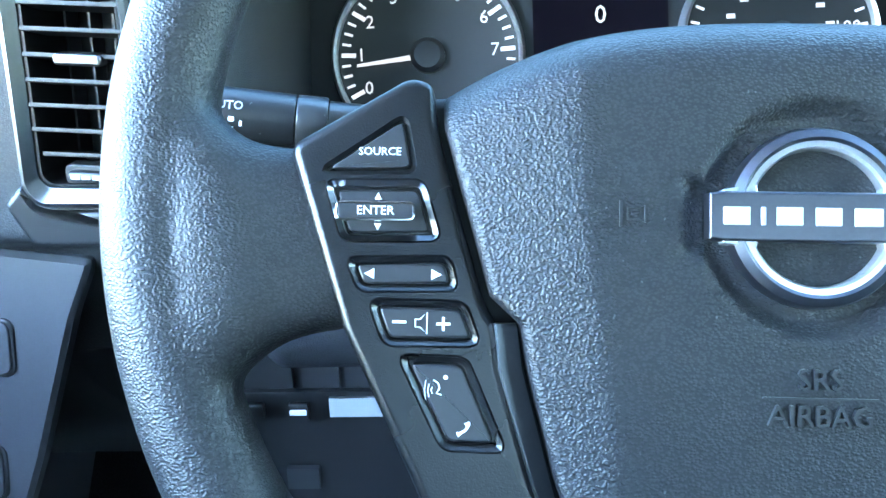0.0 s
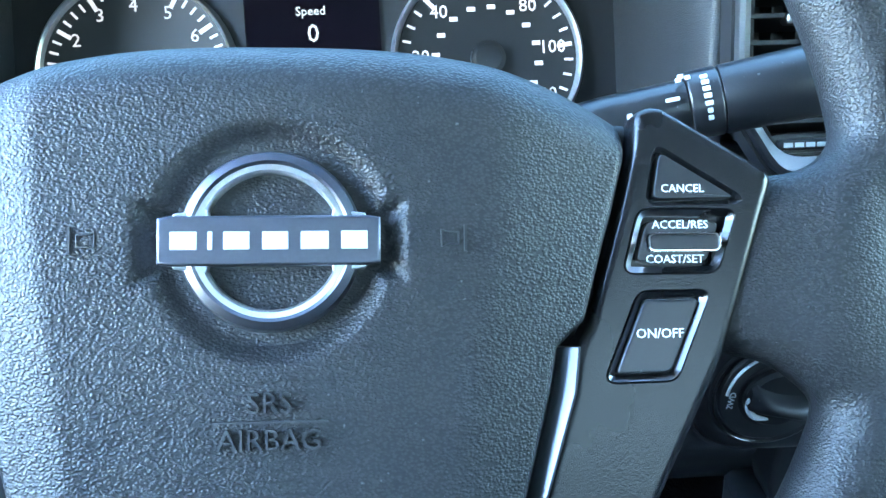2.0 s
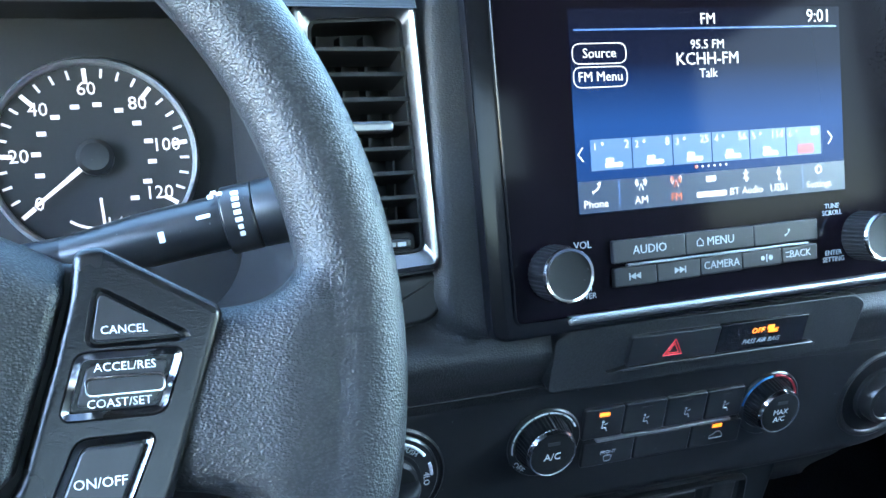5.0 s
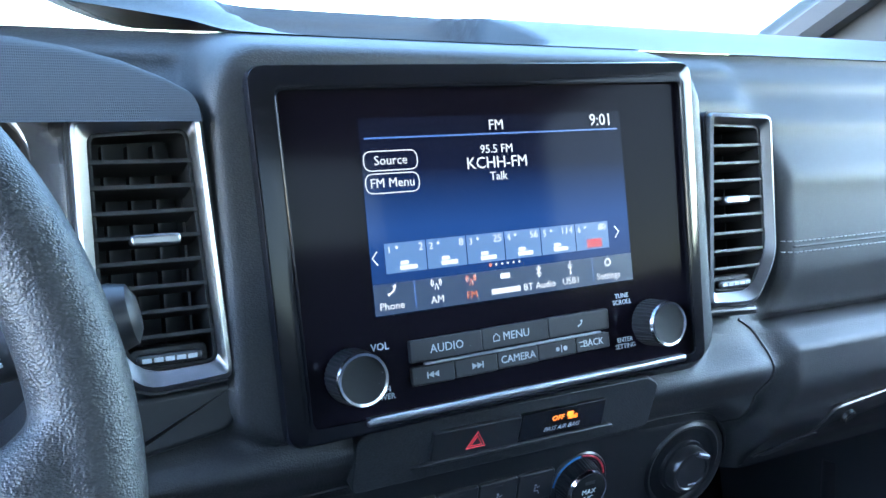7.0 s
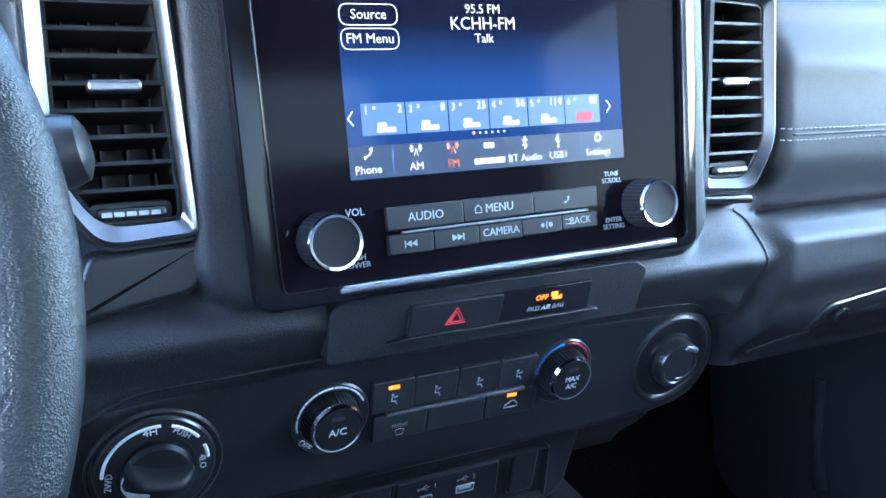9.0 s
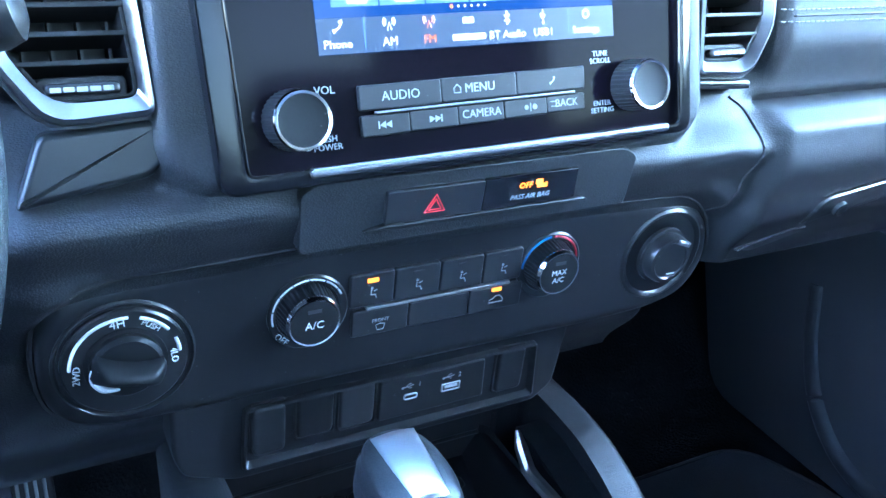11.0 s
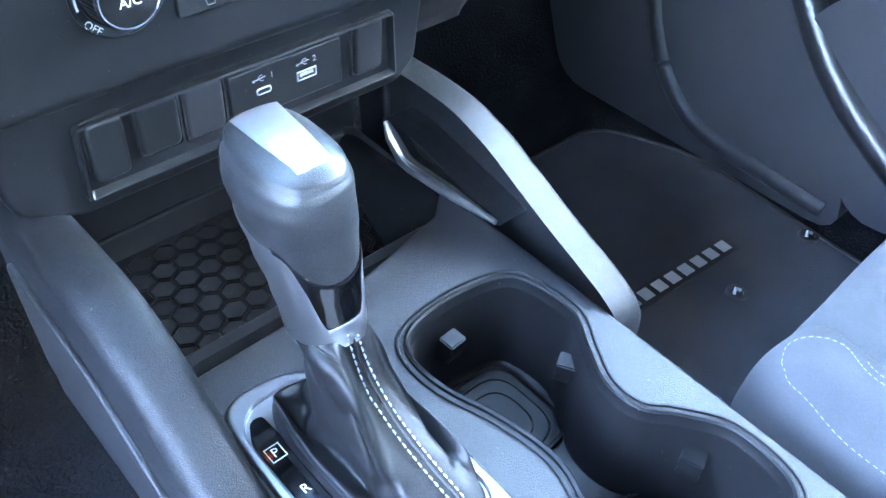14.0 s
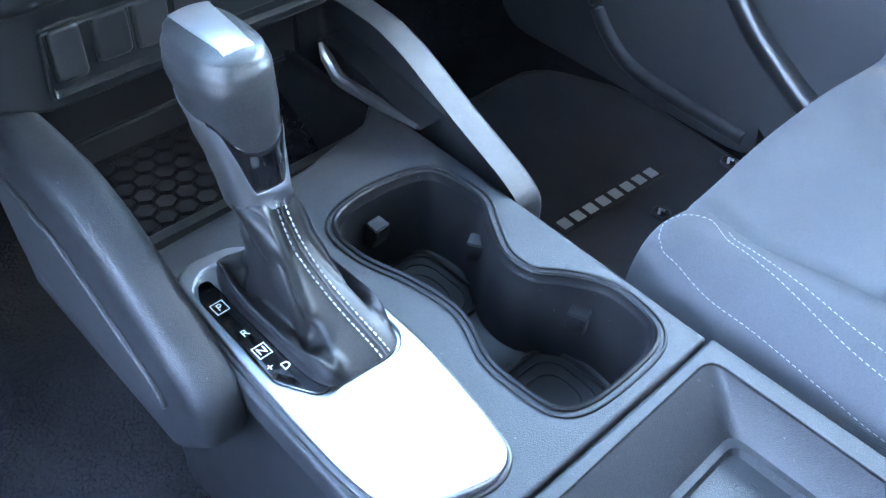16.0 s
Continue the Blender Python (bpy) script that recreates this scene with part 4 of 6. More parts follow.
def pad_point(a, b):
    s = 2 * a - 1
    s = math.copysign(1 - (1 - abs(s)) ** 1.5, s)
    q0 = -0.120 + 0.160 * b
    hw = half_width(q0)
    p = s * hw
    top = 0.0628 - 0.0228 * (abs(p) / 0.1095) ** 2.8
    q = q0 + (top - 0.040) * step(0.45, 1.0, b) ** 1.0
    w = 0.0
    crease = 0.0665 - 0.012 * step(0.03, -0.09, q)
    d = max(0.0, abs(p) - crease)
    w -= 0.27 * (math.sqrt(d * d + 0.0035 ** 2) - 0.0035)
    e = hw - abs(p)
    w -= 0.0035 * (1 - math.sqrt(max(0.0, 1 - max(0.0, 1 - e / 0.0030) ** 2)))
    r0 = 0.020
    x = min(1.0, max(0.0, (q - (top - r0)) / r0))
    w -= r0 * 1.15 * (1 - math.sqrt(max(0.0, 1 - x * x)))
    y = min(1.0, max(0.0, (-0.105 - q) / 0.015))
    w -= 0.012 * y * y
    r = math.hypot(p, q)
    g = min(r - 0.0325, max(abs(p) - 0.0362, abs(q) - 0.0095))
    w -= 0.0046 * step(0.0042, -0.0034, g)
    return (p, q, w)


pad = surface(pad_point, 230, 210)
edge = [e for e in pad.edges if e.is_boundary]
ext = bmesh.ops.extrude_edge_only(pad, edges=edge)
for v in [g for g in ext["geom"] if isinstance(g, bmesh.types.BMVert)]:
    v.co.z = -0.03
bmesh.ops.recalc_face_normals(pad, faces=pad.faces)
cover = part("airbag_cover", at(pad, WH), PADSKIN, wheel, "black grained airbag cover", sharp=70)
emboss = join(words("SRS", 0.0085, 0, -0.0465, 0.0010), words("AIRBAG", 0.0085, 0, -0.0568, 0.0010), slab(rect(0, -0.0516, 0.0162, 0.0003), -0.0002, 0.0007))
part("raised_lettering", at(shifted(emboss, 0, 0, 0.0006), WH), PADPLAIN, cover, "raised black lettering")
for s in (-1, 1):
    horn = join(slab(rect(s * 0.0565, 0.0005, 0.0004, 0.0038), -0.0003, 0.0007), tube([(s * 0.0545, 0.0022, 0), (s * 0.0515, 0.0022, 0), (s * 0.0495, 0.003, 0), (s * 0.0495, -0.002, 0), (s * 0.0515, -0.0012, 0), (s * 0.0545, -0.0012, 0)], 0.00035, 5, True))
    part("horn_symbol", at(shifted(horn, 0, 0, 0.0002), WH), PADPLAIN, cover, "raised horn outline")

emblem = part("emblem_ring", at(lathe([(0.0222, -0.005), (0.0222, 0.0016), (0.0232, 0.0024), (0.0256, 0.0012), (0.0264, -0.001), (0.0264, -0.005)], 72, False, False), WH), BADGE, wheel, "dark grey metal badge ring")
part("inner_ring", at(lathe([(0.0198, -0.005), (0.0199, 0.0008), (0.0206, 0.0018), (0.0222, 0.0017), (0.0222, -0.005)], 72, False, False), WH), BRIGHT, emblem, "bright inner ring")
part("emblem_floor", at(lathe([(0.021, -0.006), (0.021, -0.0032), (0.0001, -0.0032)], 48), WH), PADSKIN, emblem, "black grained badge ground")
for s in (-1, 1):
    for tq in (-1, 1):
        part("ring_foot", at(slab(rounded([(s * 0.0175, tq * 0.0066), (s * 0.0275, tq * 0.0066), (s * 0.0275, tq * 0.0079), (s * 0.0180, tq * 0.0092)], 0.0006), -0.004, 0.0017, 0.0005), WH), BRIGHT, emblem)
bar = part("emblem_bar", at(slab([(-0.0317, -0.0066)] + [(-0.0317 + 0.0634 * k / 16, -0.0072) for k in range(1, 16)] + [(0.0317, -0.0066)] + [(0.0317, 0.0066)] + [(0.0317 - 0.0634 * k / 16, 0.0072) for k in range(1, 16)] + [(-0.0317, 0.0066)], -0.004, 0.0030, 0.0009), WH), BADGE, emblem, "dark grey badge bar with plain white blocks")
x = -0.0285
for wide in (0.0088, 0.0016, 0.0086, 0.0086, 0.0092, 0.0088):
    part("plain_block", at(slab(rect(x + wide / 2, 0, wide / 2 * 0.86, 0.0026, 0.0004), 0.0028, 0.0034, 0.0002), WH), PRINT, bar)
    x += wide + 0.0023

GAP = 0.0013
BEZ = [(-0.157, 0.0215), (-0.1195, 0.0435), (-0.1125, 0.0415), (-0.1095 - GAP, 0.028), (-0.104 - GAP, 0.007), (-0.0943 - GAP, -0.0258), (-0.0905 - GAP, -0.0325), (-0.0885 - GAP, -0.0463), (-0.0787 - GAP, -0.0795), (-0.0742 - GAP, -0.092), (-0.1115, -0.092), (-0.1175, -0.079), (-0.1390, -0.035)]
BZ = -0.0125


def pod_key(parent, poly, z, r, bev, texts=(), label="", mat=None, mirror=1):
    k = part("button", at(slab(rounded(poly, r), z - 0.005, z, bev), WH), mat or KEYCAP, parent, label)
    for t in texts:
        part("lettering", at(shifted(t, 0, 0, z + 0.0001), WH), WHITE, k, "white lettering")
    return k


def edge_facet(s):
    """The sloped strip of a pod beside the airbag cover, below the step."""
    line = [(-0.0845, -0.0325), (-0.0826, -0.0463), (-0.0737, -0.0795), (-0.070, -0.092)]
    rows = []
    for (x, y), w in zip(line, (0.0058, 0.0062, 0.0050, 0.0042)):
        x -= GAP
        rows.append([(s * (x + 0.0004), y, BZ - 0.008), (s * (x + 0.0002), y, BZ - 0.0004), (s * (x - w), y, BZ + 0.0030), (s * (x - w - 0.0008), y, BZ + 0.0028), (s * (x - w - 0.0014), y, BZ - 0.006)])
    return rings(rows)


def tri(cx, cy, s, turn):
    return slab([(cx + s * math.cos(radians(turn + a)), cy + s * math.sin(radians(turn + a))) for a in (0, 125, 235)], 0, 0.0002)


SRC = [(-0.1462, 0.0135), (-0.1178, 0.0140), (-0.1210, 0.0306)]
ENT = [(-0.1446, 0.0100), (-0.1150, 0.0104), (-0.1098, -0.0070), (-0.1392, -0.0075)]
LR_ = [(-0.1373, -0.0138), (-0.1067, -0.0130), (-0.1042, -0.0221), (-0.1337, -0.0228)]
VOL = [(-0.1301, -0.0265), (-0.1017, -0.0268), (-0.0972, -0.0388), (-0.1254, -0.0392)]
MIC = [(-0.1207, -0.0432), (-0.1009, -0.0437), (-0.0890, -0.0707), (-0.1070, -0.0704)]
left_holes = [rounded(p, r) for p, r in ((SRC, 0.0028), (ENT, 0.003), (LR_, 0.0025), (VOL, 0.003), (MIC, 0.003))]
left = part("switch_pod", at(holed(rounded(BEZ, [0.004, 0.004, 0.003] + [0.002] * 10), left_holes, -0.028, BZ, 0.0030, 0.0013, 0.005), WH), PODBLACK, wheel, "satin black switch pod with audio buttons")


def shrink(p, d):
    return inset(ccw(p), d)


part("edge_facet", at(edge_facet(1), WH), GUNMETAL, left)
for hole in (ENT, LR_, VOL, MIC):
    h = ccw(rounded(hole, 0.003))
    part("recess_edge", at(ring_frame(inset(h, -0.0006), inset(h, 0.0011), BZ - 0.004, BZ + 0.0003, 0.0, BZ - 0.0012), WH), GUNMETAL if hole is ENT else PODBLACK, left, "gunmetal recess edge" if hole is ENT else "")
pod_key(left, shrink(SRC, 0.0009), BZ + 0.0006, 0.0024, 0.0004, [words("SOURCE", 0.0035, -0.1283, 0.0196)])
k = pod_key(left, shrink(ENT, 0.0022), BZ - 0.0018, 0.002, 0.0006, [tri(-0.1288, 0.0058, 0.0014, 90), tri(-0.1288, -0.0032, 0.0014, 270)])
bar2 = rect(-0.1292, 0.0012, 0.0122, 0.0030, 0.0022)
part("key_rim", at(ring_frame(bar2, inset(ccw(bar2), 0.0006), BZ - 0.003, BZ + 0.0022, 0.0002), WH), CHROME, k, "thin chrome outline")
part("rocker_bar", at(slab(inset(ccw(bar2), 0.0005), BZ - 0.003, BZ + 0.0021, 0.0005), WH), KEYCAP, k)
part("lettering", at(shifted(words("ENTER", 0.0039, -0.1292, 0.0012), 0, 0, BZ + 0.0022), WH), WHITE, k)
pod_key(left, shrink(LR_, 0.0016), BZ - 0.0002, 0.002, 0.0008, [tri(-0.1305, -0.0180, 0.0020, 180), tri(-0.1106, -0.0180, 0.0020, 0)])
pod_key(left, shrink(VOL, 0.0016), BZ - 0.0002, 0.002, 0.0008, [slab(rect(-0.1213, -0.0326, 0.0021, 0.0004), 0, 0.0002), slab(rect(-0.1078, -0.0330, 0.0021, 0.0004), 0, 0.0002), slab(rect(-0.1078, -0.0330, 0.0004, 0.0021), 0, 0.0002),
    tube([(-0.1164, -0.0317, 0), (-0.1150, -0.0317, 0), (-0.1128, -0.0296, 0), (-0.1128, -0.0362, 0), (-0.1150, -0.0341, 0), (-0.1164, -0.0341, 0)], 0.0002, 5, True)])
handset = lambda x, y, s, t: at(tube(spline([(-1.0, 0.75, 0), (-0.75, 0.2, 0), (-0.2, -0.6, 0), (0.5, -0.9, 0), (1.0, -0.8, 0)], 4, False), [0.42, 0.44, 0.34, 0.24, 0.22, 0.2, 0.2, 0.2, 0.2, 0.2, 0.22, 0.24, 0.34, 0.42, 0.44, 0.44, 0.42][:17], 6), Matrix.Translation((x, y, 0)) @ Matrix.Rotation(radians(t), 4, "Z") @ Matrix.Diagonal((s, s, s * 0.12, 1)))
pod_key(left, shrink(MIC, 0.0018), BZ - 0.0002, 0.0022, 0.0009, [handset(-0.1016, -0.0645, 0.0019, 90),
    tube([(-0.1105, -0.0500, 0), (-0.1090, -0.0510, 0), (-0.1086, -0.0525, 0), (-0.1095, -0.0540, 0), (-0.1080, -0.0545, 0)], 0.00025, 5), shifted(lathe([(0.0007, 0), (0.0007, 0.0002)], 10), -0.1068, -0.0492),
    *[tube([(-0.1108 - 0.0010 * k, -0.0522 + 0.001 * k, 0), (-0.1112 - 0.0010 * k, -0.0532, 0), (-0.1108 - 0.0010 * k, -0.0542 - 0.001 * k, 0)], 0.0002, 5) for k in range(3)]])

CAN = [(0.1458, 0.0130), (0.1158, 0.0125), (0.1188, 0.0296)]
ACC = [(0.1430, 0.0092), (0.1130, 0.0094), (0.1078, -0.0092), (0.1366, -0.0092)]
ONF = [(0.1337, -0.0162), (0.1122, -0.0164), (0.1012, -0.0430), (0.1226, -0.0426)]
right = part("switch_pod", at(holed(rounded([(-x, y) for x, y in reversed(BEZ)], list(reversed([0.004, 0.004, 0.003] + [0.002] * 10))), [rounded(p, r) for p, r in ((CAN, 0.0028), (ACC, 0.003), (ONF, 0.003))], -0.028, BZ, 0.0030, 0.0013, 0.005), WH), PODBLACK, wheel, "satin black switch pod with cruise buttons")
part("edge_facet", at(edge_facet(-1), WH), GUNMETAL, right)
for hole in (ACC, ONF):
    h = ccw(rounded(hole, 0.003))
    part("recess_edge", at(ring_frame(inset(h, -0.0006), inset(h, 0.0013), BZ - 0.004, BZ + 0.0003, 0.0, BZ - 0.0012), WH), GUNMETAL, right, "gunmetal recess edge")
pod_key(right, shrink(CAN, 0.0009), BZ + 0.0006, 0.0024, 0.0004, [words("CANCEL", 0.0036, 0.1264, 0.0165)])
k = pod_key(right, shrink(ACC, 0.0030), BZ - 0.0018, 0.002, 0.0006, [words("ACCEL/RES", 0.0037, 0.1262, 0.0053), words("COAST/SET", 0.0037, 0.1242, -0.0056)])
bar2 = rect(0.1262, -0.0004, 0.0115, 0.0030, 0.0022)
part("key_rim", at(ring_frame(bar2, inset(ccw(bar2), 0.0006), BZ - 0.003, BZ + 0.0022, 0.0002), WH), CHROME, k, "thin chrome outline")
part("rocker_bar", at(slab(inset(ccw(bar2), 0.0005), BZ - 0.003, BZ + 0.0021, 0.0005), WH), KEYCAP, k)
pod_key(right, shrink(ONF, 0.0017), BZ + 0.0004, 0.0025, 0.0009, [words("ON/OFF", 0.0042, 0.1180, -0.0288)])

# ---- infotainment unit ----
info = thing("infotainment_unit", (CX, 0.38, 0.66), "gloss black touch screen radio, switched on, in the dash", "car radio")
BO = rounded([(-0.138, -0.034), (0.152, -0.032), (0.159, 0.167), (-0.1415, 0.164)], 0.010, 5)
BI = rounded([(-0.1240, -0.0250), (0.1418, -0.0256), (0.147, 0.1535), (-0.1266, 0.1505)], 0.004, 5)
part("bezel", at(ring_frame(BO, BI, -0.012, 0.0042, 0.0022, 0.0034), SC), BEZELBLACK, info, "gloss black bezel")
ridge = ccw(BI)
part("ridge", at(tube([(x, y, 0.0046) for x, y in inset(ridge, -0.0006)], 0.0007, 6, True), SC), BEZELBLACK, info, "fine gloss ridge round the glass")
part("glass", at(slab(inset(ccw(BI), -0.001), -0.008, 0.0005), SC), GLASS, info, "dark glossy front glass")
part("lower_lip", at(slab(rect(0.0195, -0.0272, 0.114, 0.0024, 0.002), 0.0, 0.0058, 0.0018), SC), SILVER, info, "bright lower lip")
DX, DY, DW, DH = 0.0075, 0.0821, 0.0898, 0.0538
disp = part("display", at(slab(rect(DX, DY, DW, DH), 0.0004, 0.0009), SC), DISPLAY, info, "lit radio screen")


def show(bm, mat, lab=""):
    return part("lettering" if len(bm.faces) > 60 else "screen_icon", at(shifted(bm, 0, 0, 0.0010), SC), mat, disp, lab)


show(slab(rect(DX, 0.1248, 0.087, 0.00045), 0, 0.0001), LITLINE)
show(words("FM", 0.0085, 0.0047, 0.1297), LITWHITE)
show(words("9:01", 0.0104, 0.0819, 0.1305), LITWHITE)
show(words("95.5 FM", 0.0070, 0.0038, 0.1158), LITWHITE)
show(words("KCHH-FM", 0.0096, 0.0036, 0.1079), LITWHITE)
show(words("Talk", 0.0070, 0.0036, 0.1000), LITWHITE)
for y, w in ((0.1124, "Source"), (0.1001, "FM Menu")):
    o = rect(-0.0648, y, 0.0165, 0.0056, 0.0055, 5)
    show(ring_frame(o, inset(ccw(o), 0.0006), 0, 0.0001), LITWHITE)
    show(words(w, 0.0072, -0.0648, y), LITWHITE)
for k, (num, frm) in enumerate((("2", 0), ("8", 0), ("25", 0), ("56", 0), ("114", 0), ("80", 1))):
    x = -0.0611 + 0.0258 * k
    show(slab(rect(x, 0.0590, 0.0125, 0.0083), 0, 0.0001), LITBLUE)
    show(shifted(words(num, 0.0062, x + 0.0112, 0.0638, 0.0001, 0, "RIGHT"), 0, 0, 0.0002), LITWHITE)
    show(shifted(words(str(k + 1), 0.0056, x - 0.0098, 0.0634, 0.0001), 0, 0, 0.0002), LITWHITE)
    show(shifted(lathe([(0.0009, 0), (0.0009, 0.0001)], 10), x - 0.0052, 0.0648, 0.0002), LITWHITE)
    for bx, by, hx, hy in ((0.001, 0.0545, 0.0058, 0.0026),) if frm else ((-0.0012, 0.0560, 0.0026, 0.0011), (0.0012, 0.0533, 0.0054, 0.0013)):
        show(shifted(slab(rect(x + bx, by, hx, hy, 0.0006), 0, 0.0001), 0, 0, 0.0002), LITRED if frm else LITWHITE, "plain block in place of a station mark")
for s, x in ((1, -0.0800), (-1, 0.0875)):
    show(tube([(x + s * 0.0018, 0.0635, 0), (x - s * 0.0012, 0.0598, 0), (x + s * 0.0018, 0.0561, 0)], 0.0004, 5), LITWHITE)
show(slab(rect(DX, 0.0370, DW, 0.0085), 0, 0.00006), LITBAR)
for k in range(6):
    show(shifted(lathe([(0.0011 if k == 0 else 0.0007, 0), (0.0007, 0.0001)], 12), -0.0075 + 0.0040 * k, 0.0488, 0.0001), LITORANGE if k == 0 else LITWHITE)
for x in (-0.0575, 0.0660):
    show(slab(rect(x, 0.038, 0.0003, 0.0072), 0, 0.0001), LITLINE)
for x, w in ((-0.0720, "Phone"), (-0.0438, "AM"), (-0.0213, "FM"), (0.0256, "BT Audio"), (0.0490, "USB1"), (0.0780, "Settings")):
    show(shifted(words(w, 0.0060, x, 0.0330), 0, 0, 0.0001), LITORANGE if w == "FM" else LITWHITE)
show(shifted(slab(rect(0.0018, 0.0330, 0.0100, 0.0016, 0.0006), 0, 0.0001), 0, 0, 0.0001), LITWHITE, "plain block in place of a service mark")
for x, mt in ((-0.0438, LITWHITE), (-0.0213, LITORANGE)):
    show(shifted(tube([(x - 0.0012, 0.0385, 0), (x, 0.0425, 0), (x + 0.0012, 0.0385, 0)], 0.0003, 5), 0, 0, 0.0001), mt)
    for s in (-1, 1):
        show(shifted(tube([(x + s * 0.0016, 0.0440, 0), (x + s * 0.0022, 0.0427, 0), (x + s * 0.0016, 0.0414, 0)], 0.0003, 5), 0, 0, 0.0001), mt)
        show(shifted(tube([(x + s * 0.0026, 0.0447, 0), (x + s * 0.0034, 0.0427, 0), (x + s * 0.0026, 0.0407, 0)], 0.0003, 5), 0, 0, 0.0001), mt)
show(shifted(handset(-0.0720, 0.0418, 0.0026, 90), 0, 0, 0.0001), LITWHITE)
show(shifted(slab(rect(0.0018, 0.0415, 0.0034, 0.0016, 0.0006), 0, 0.0001), 0, 0, 0.0001), LITWHITE)
show(shifted(tube([(0.0238, 0.0398, 0), (0.0274, 0.0432, 0), (0.0256, 0.0450, 0), (0.0256, 0.0380, 0), (0.0274, 0.0398, 0), (0.0238, 0.0432, 0)], 0.0004, 5), 0, 0, 0.0001), LITWHITE)
show(shifted(join(tube([(0.0490, 0.0380, 0), (0.0490, 0.0450, 0)], 0.0004, 5), tube([(0.0476, 0.0432, 0), (0.0476, 0.0415, 0), (0.0490, 0.0400, 0), (0.0504, 0.0418, 0), (0.0504, 0.0428, 0)], 0.0003, 5), shifted(lathe([(0.0009, 0), (0.0009, 0.0002)], 10), 0.0490, 0.0380)), 0, 0, 0.0001), LITWHITE)
show(shifted(lathe([(0.0026, 0), (0.0026, 0.0002), (0.0016, 0.0002), (0.0016, 0)], 16, False, False), 0.0780, 0.0415, 0.0001), LITWHITE)


def ribbed(r0, z0, r1, z1, n):
    """A knob's skirt with grip ribs."""
    m = n * 4
    lp = []
    for z, r in ((z0, r0), (z0 + (z1 - z0) * 0.1, r0), (z1, r1)):
        lp.append([((r + (0.0004 if (k // 2) % 2 else 0)) * math.cos(2 * math.pi * k / m), (r + (0.0004 if (k // 2) % 2 else 0)) * math.sin(2 * math.pi * k / m), z) for k in range(m)])
    return rings(lp)


for nm, x, y in (("volume_knob", -0.0997, -0.0008), ("tune_knob", 0.1085, -0.0006)):
    M = SC @ Matrix.Translation((x, y, 0))
    kn = part(nm, at(ribbed(0.0146, 0.0, 0.0140, 0.017, 36), M), SATIN, info, "round ribbed knob with a chrome ring")
    part("chrome_ring", at(lathe([(0.0138, 0.0160), (0.0144, 0.0175), (0.0138, 0.0192), (0.0124, 0.0190), (0.0121, 0.017)], 48, False, False), M), CHROME, kn)
    part("cap", at(lathe([(0.0125, 0.016), (0.0125, 0.0183), (0.011, 0.0180), (0.0001, 0.0178)], 40), M), DULLCAP, kn)
for w, s, x, y in (("VOL", 0.0056, -0.0816, 0.0118), ("PUSH", 0.0044, -0.0826, -0.0118), ("POWER", 0.0044, -0.0826, -0.0158), ("TUNE", 0.0042, 0.0870, 0.0190), ("SCROLL", 0.0042, 0.0870, 0.0150), ("ENTER", 0.0042, 0.0870, -0.0090), ("SETTING", 0.0042, 0.0870, -0.0130)):
    part("lettering", at(shifted(words(w, s, x, y), 0, 0, 0.0008), SC), PRINT, info, "pale grey lettering")


def radio_key(x0, x1, y0, y1, txt, size, extra=()):
    k = part("button", at(slab(rounded([(x0 + 0.0002, y0), (x1 - 0.0002, y0), (x1 - 0.0002, y1), (x0 + 0.0002, y1)], 0.0013), 0.0, 0.0036, 0.0007), SC), KEYCAP, info)
    if txt:
        part("lettering", at(shifted(words(txt, size, (x0 + x1) / 2, (y0 + y1) / 2), 0, 0, 0.0037), SC), PRINT, k)
    for e in extra:
        part("symbol", at(shifted(e, (x0 + x1) / 2, (y0 + y1) / 2, 0.0037), SC), PRINT, k)


radio_key(-0.0652, -0.0188, 0.0002, 0.0126, "AUDIO", 0.0068)
radio_key(-0.0188, 0.0275, 0.0004, 0.0128, "MENU", 0.0068, [at(tube([(-0.0118, -0.0018, 0), (-0.0118, 0.0006, 0), (-0.0098, 0.0025, 0), (-0.0078, 0.0006, 0), (-0.0078, -0.0018, 0)], 0.0003, 5, True), Matrix.Translation((-0.004, 0, 0)))])
radio_key(0.0275, 0.0734, 0.0006, 0.0130, "", 0.005, [handset(0, 0, 0.0018, 90)])
radio_key(-0.0652, -0.0381, -0.0128, -0.0022, "", 0.005, [tri(-0.0015, 0, 0.0022, 180), tri(0.0018, 0, 0.0022, 180), slab(rect(-0.0040, 0, 0.0004, 0.0019), 0, 0.0002)])
radio_key(-0.0381, -0.0098, -0.0124, -0.0020, "", 0.005, [tri(-0.0018, 0, 0.0022, 0), tri(0.0015, 0, 0.0022, 0), slab(rect(0.0040, 0, 0.0004, 0.0019), 0, 0.0002)])
radio_key(-0.0098, 0.0187, -0.0120, -0.0019, "CAMERA", 0.0062)
radio_key(0.0187, 0.0467, -0.0114, -0.0018, "", 0.005, [lathe([(0.0013, 0), (0.0013, 0.0002)], 12), slab(rect(0.0028, 0, 0.0003, 0.0022), 0, 0.0002), shifted(lathe([(0.0015, 0), (0.0015, 0.0002)], 12), 0.0056, 0)])
radio_key(0.0467, 0.0727, -0.0110, -0.0017, "BACK", 0.0060, [at(tube([(-0.0105, -0.0012, 0), (-0.0075, -0.0012, 0), (-0.0068, 0.0002, 0), (-0.0075, 0.0014, 0), (-0.0108, 0.0014, 0)], 0.0003, 5), Matrix.Translation((0, 0, 0)))])
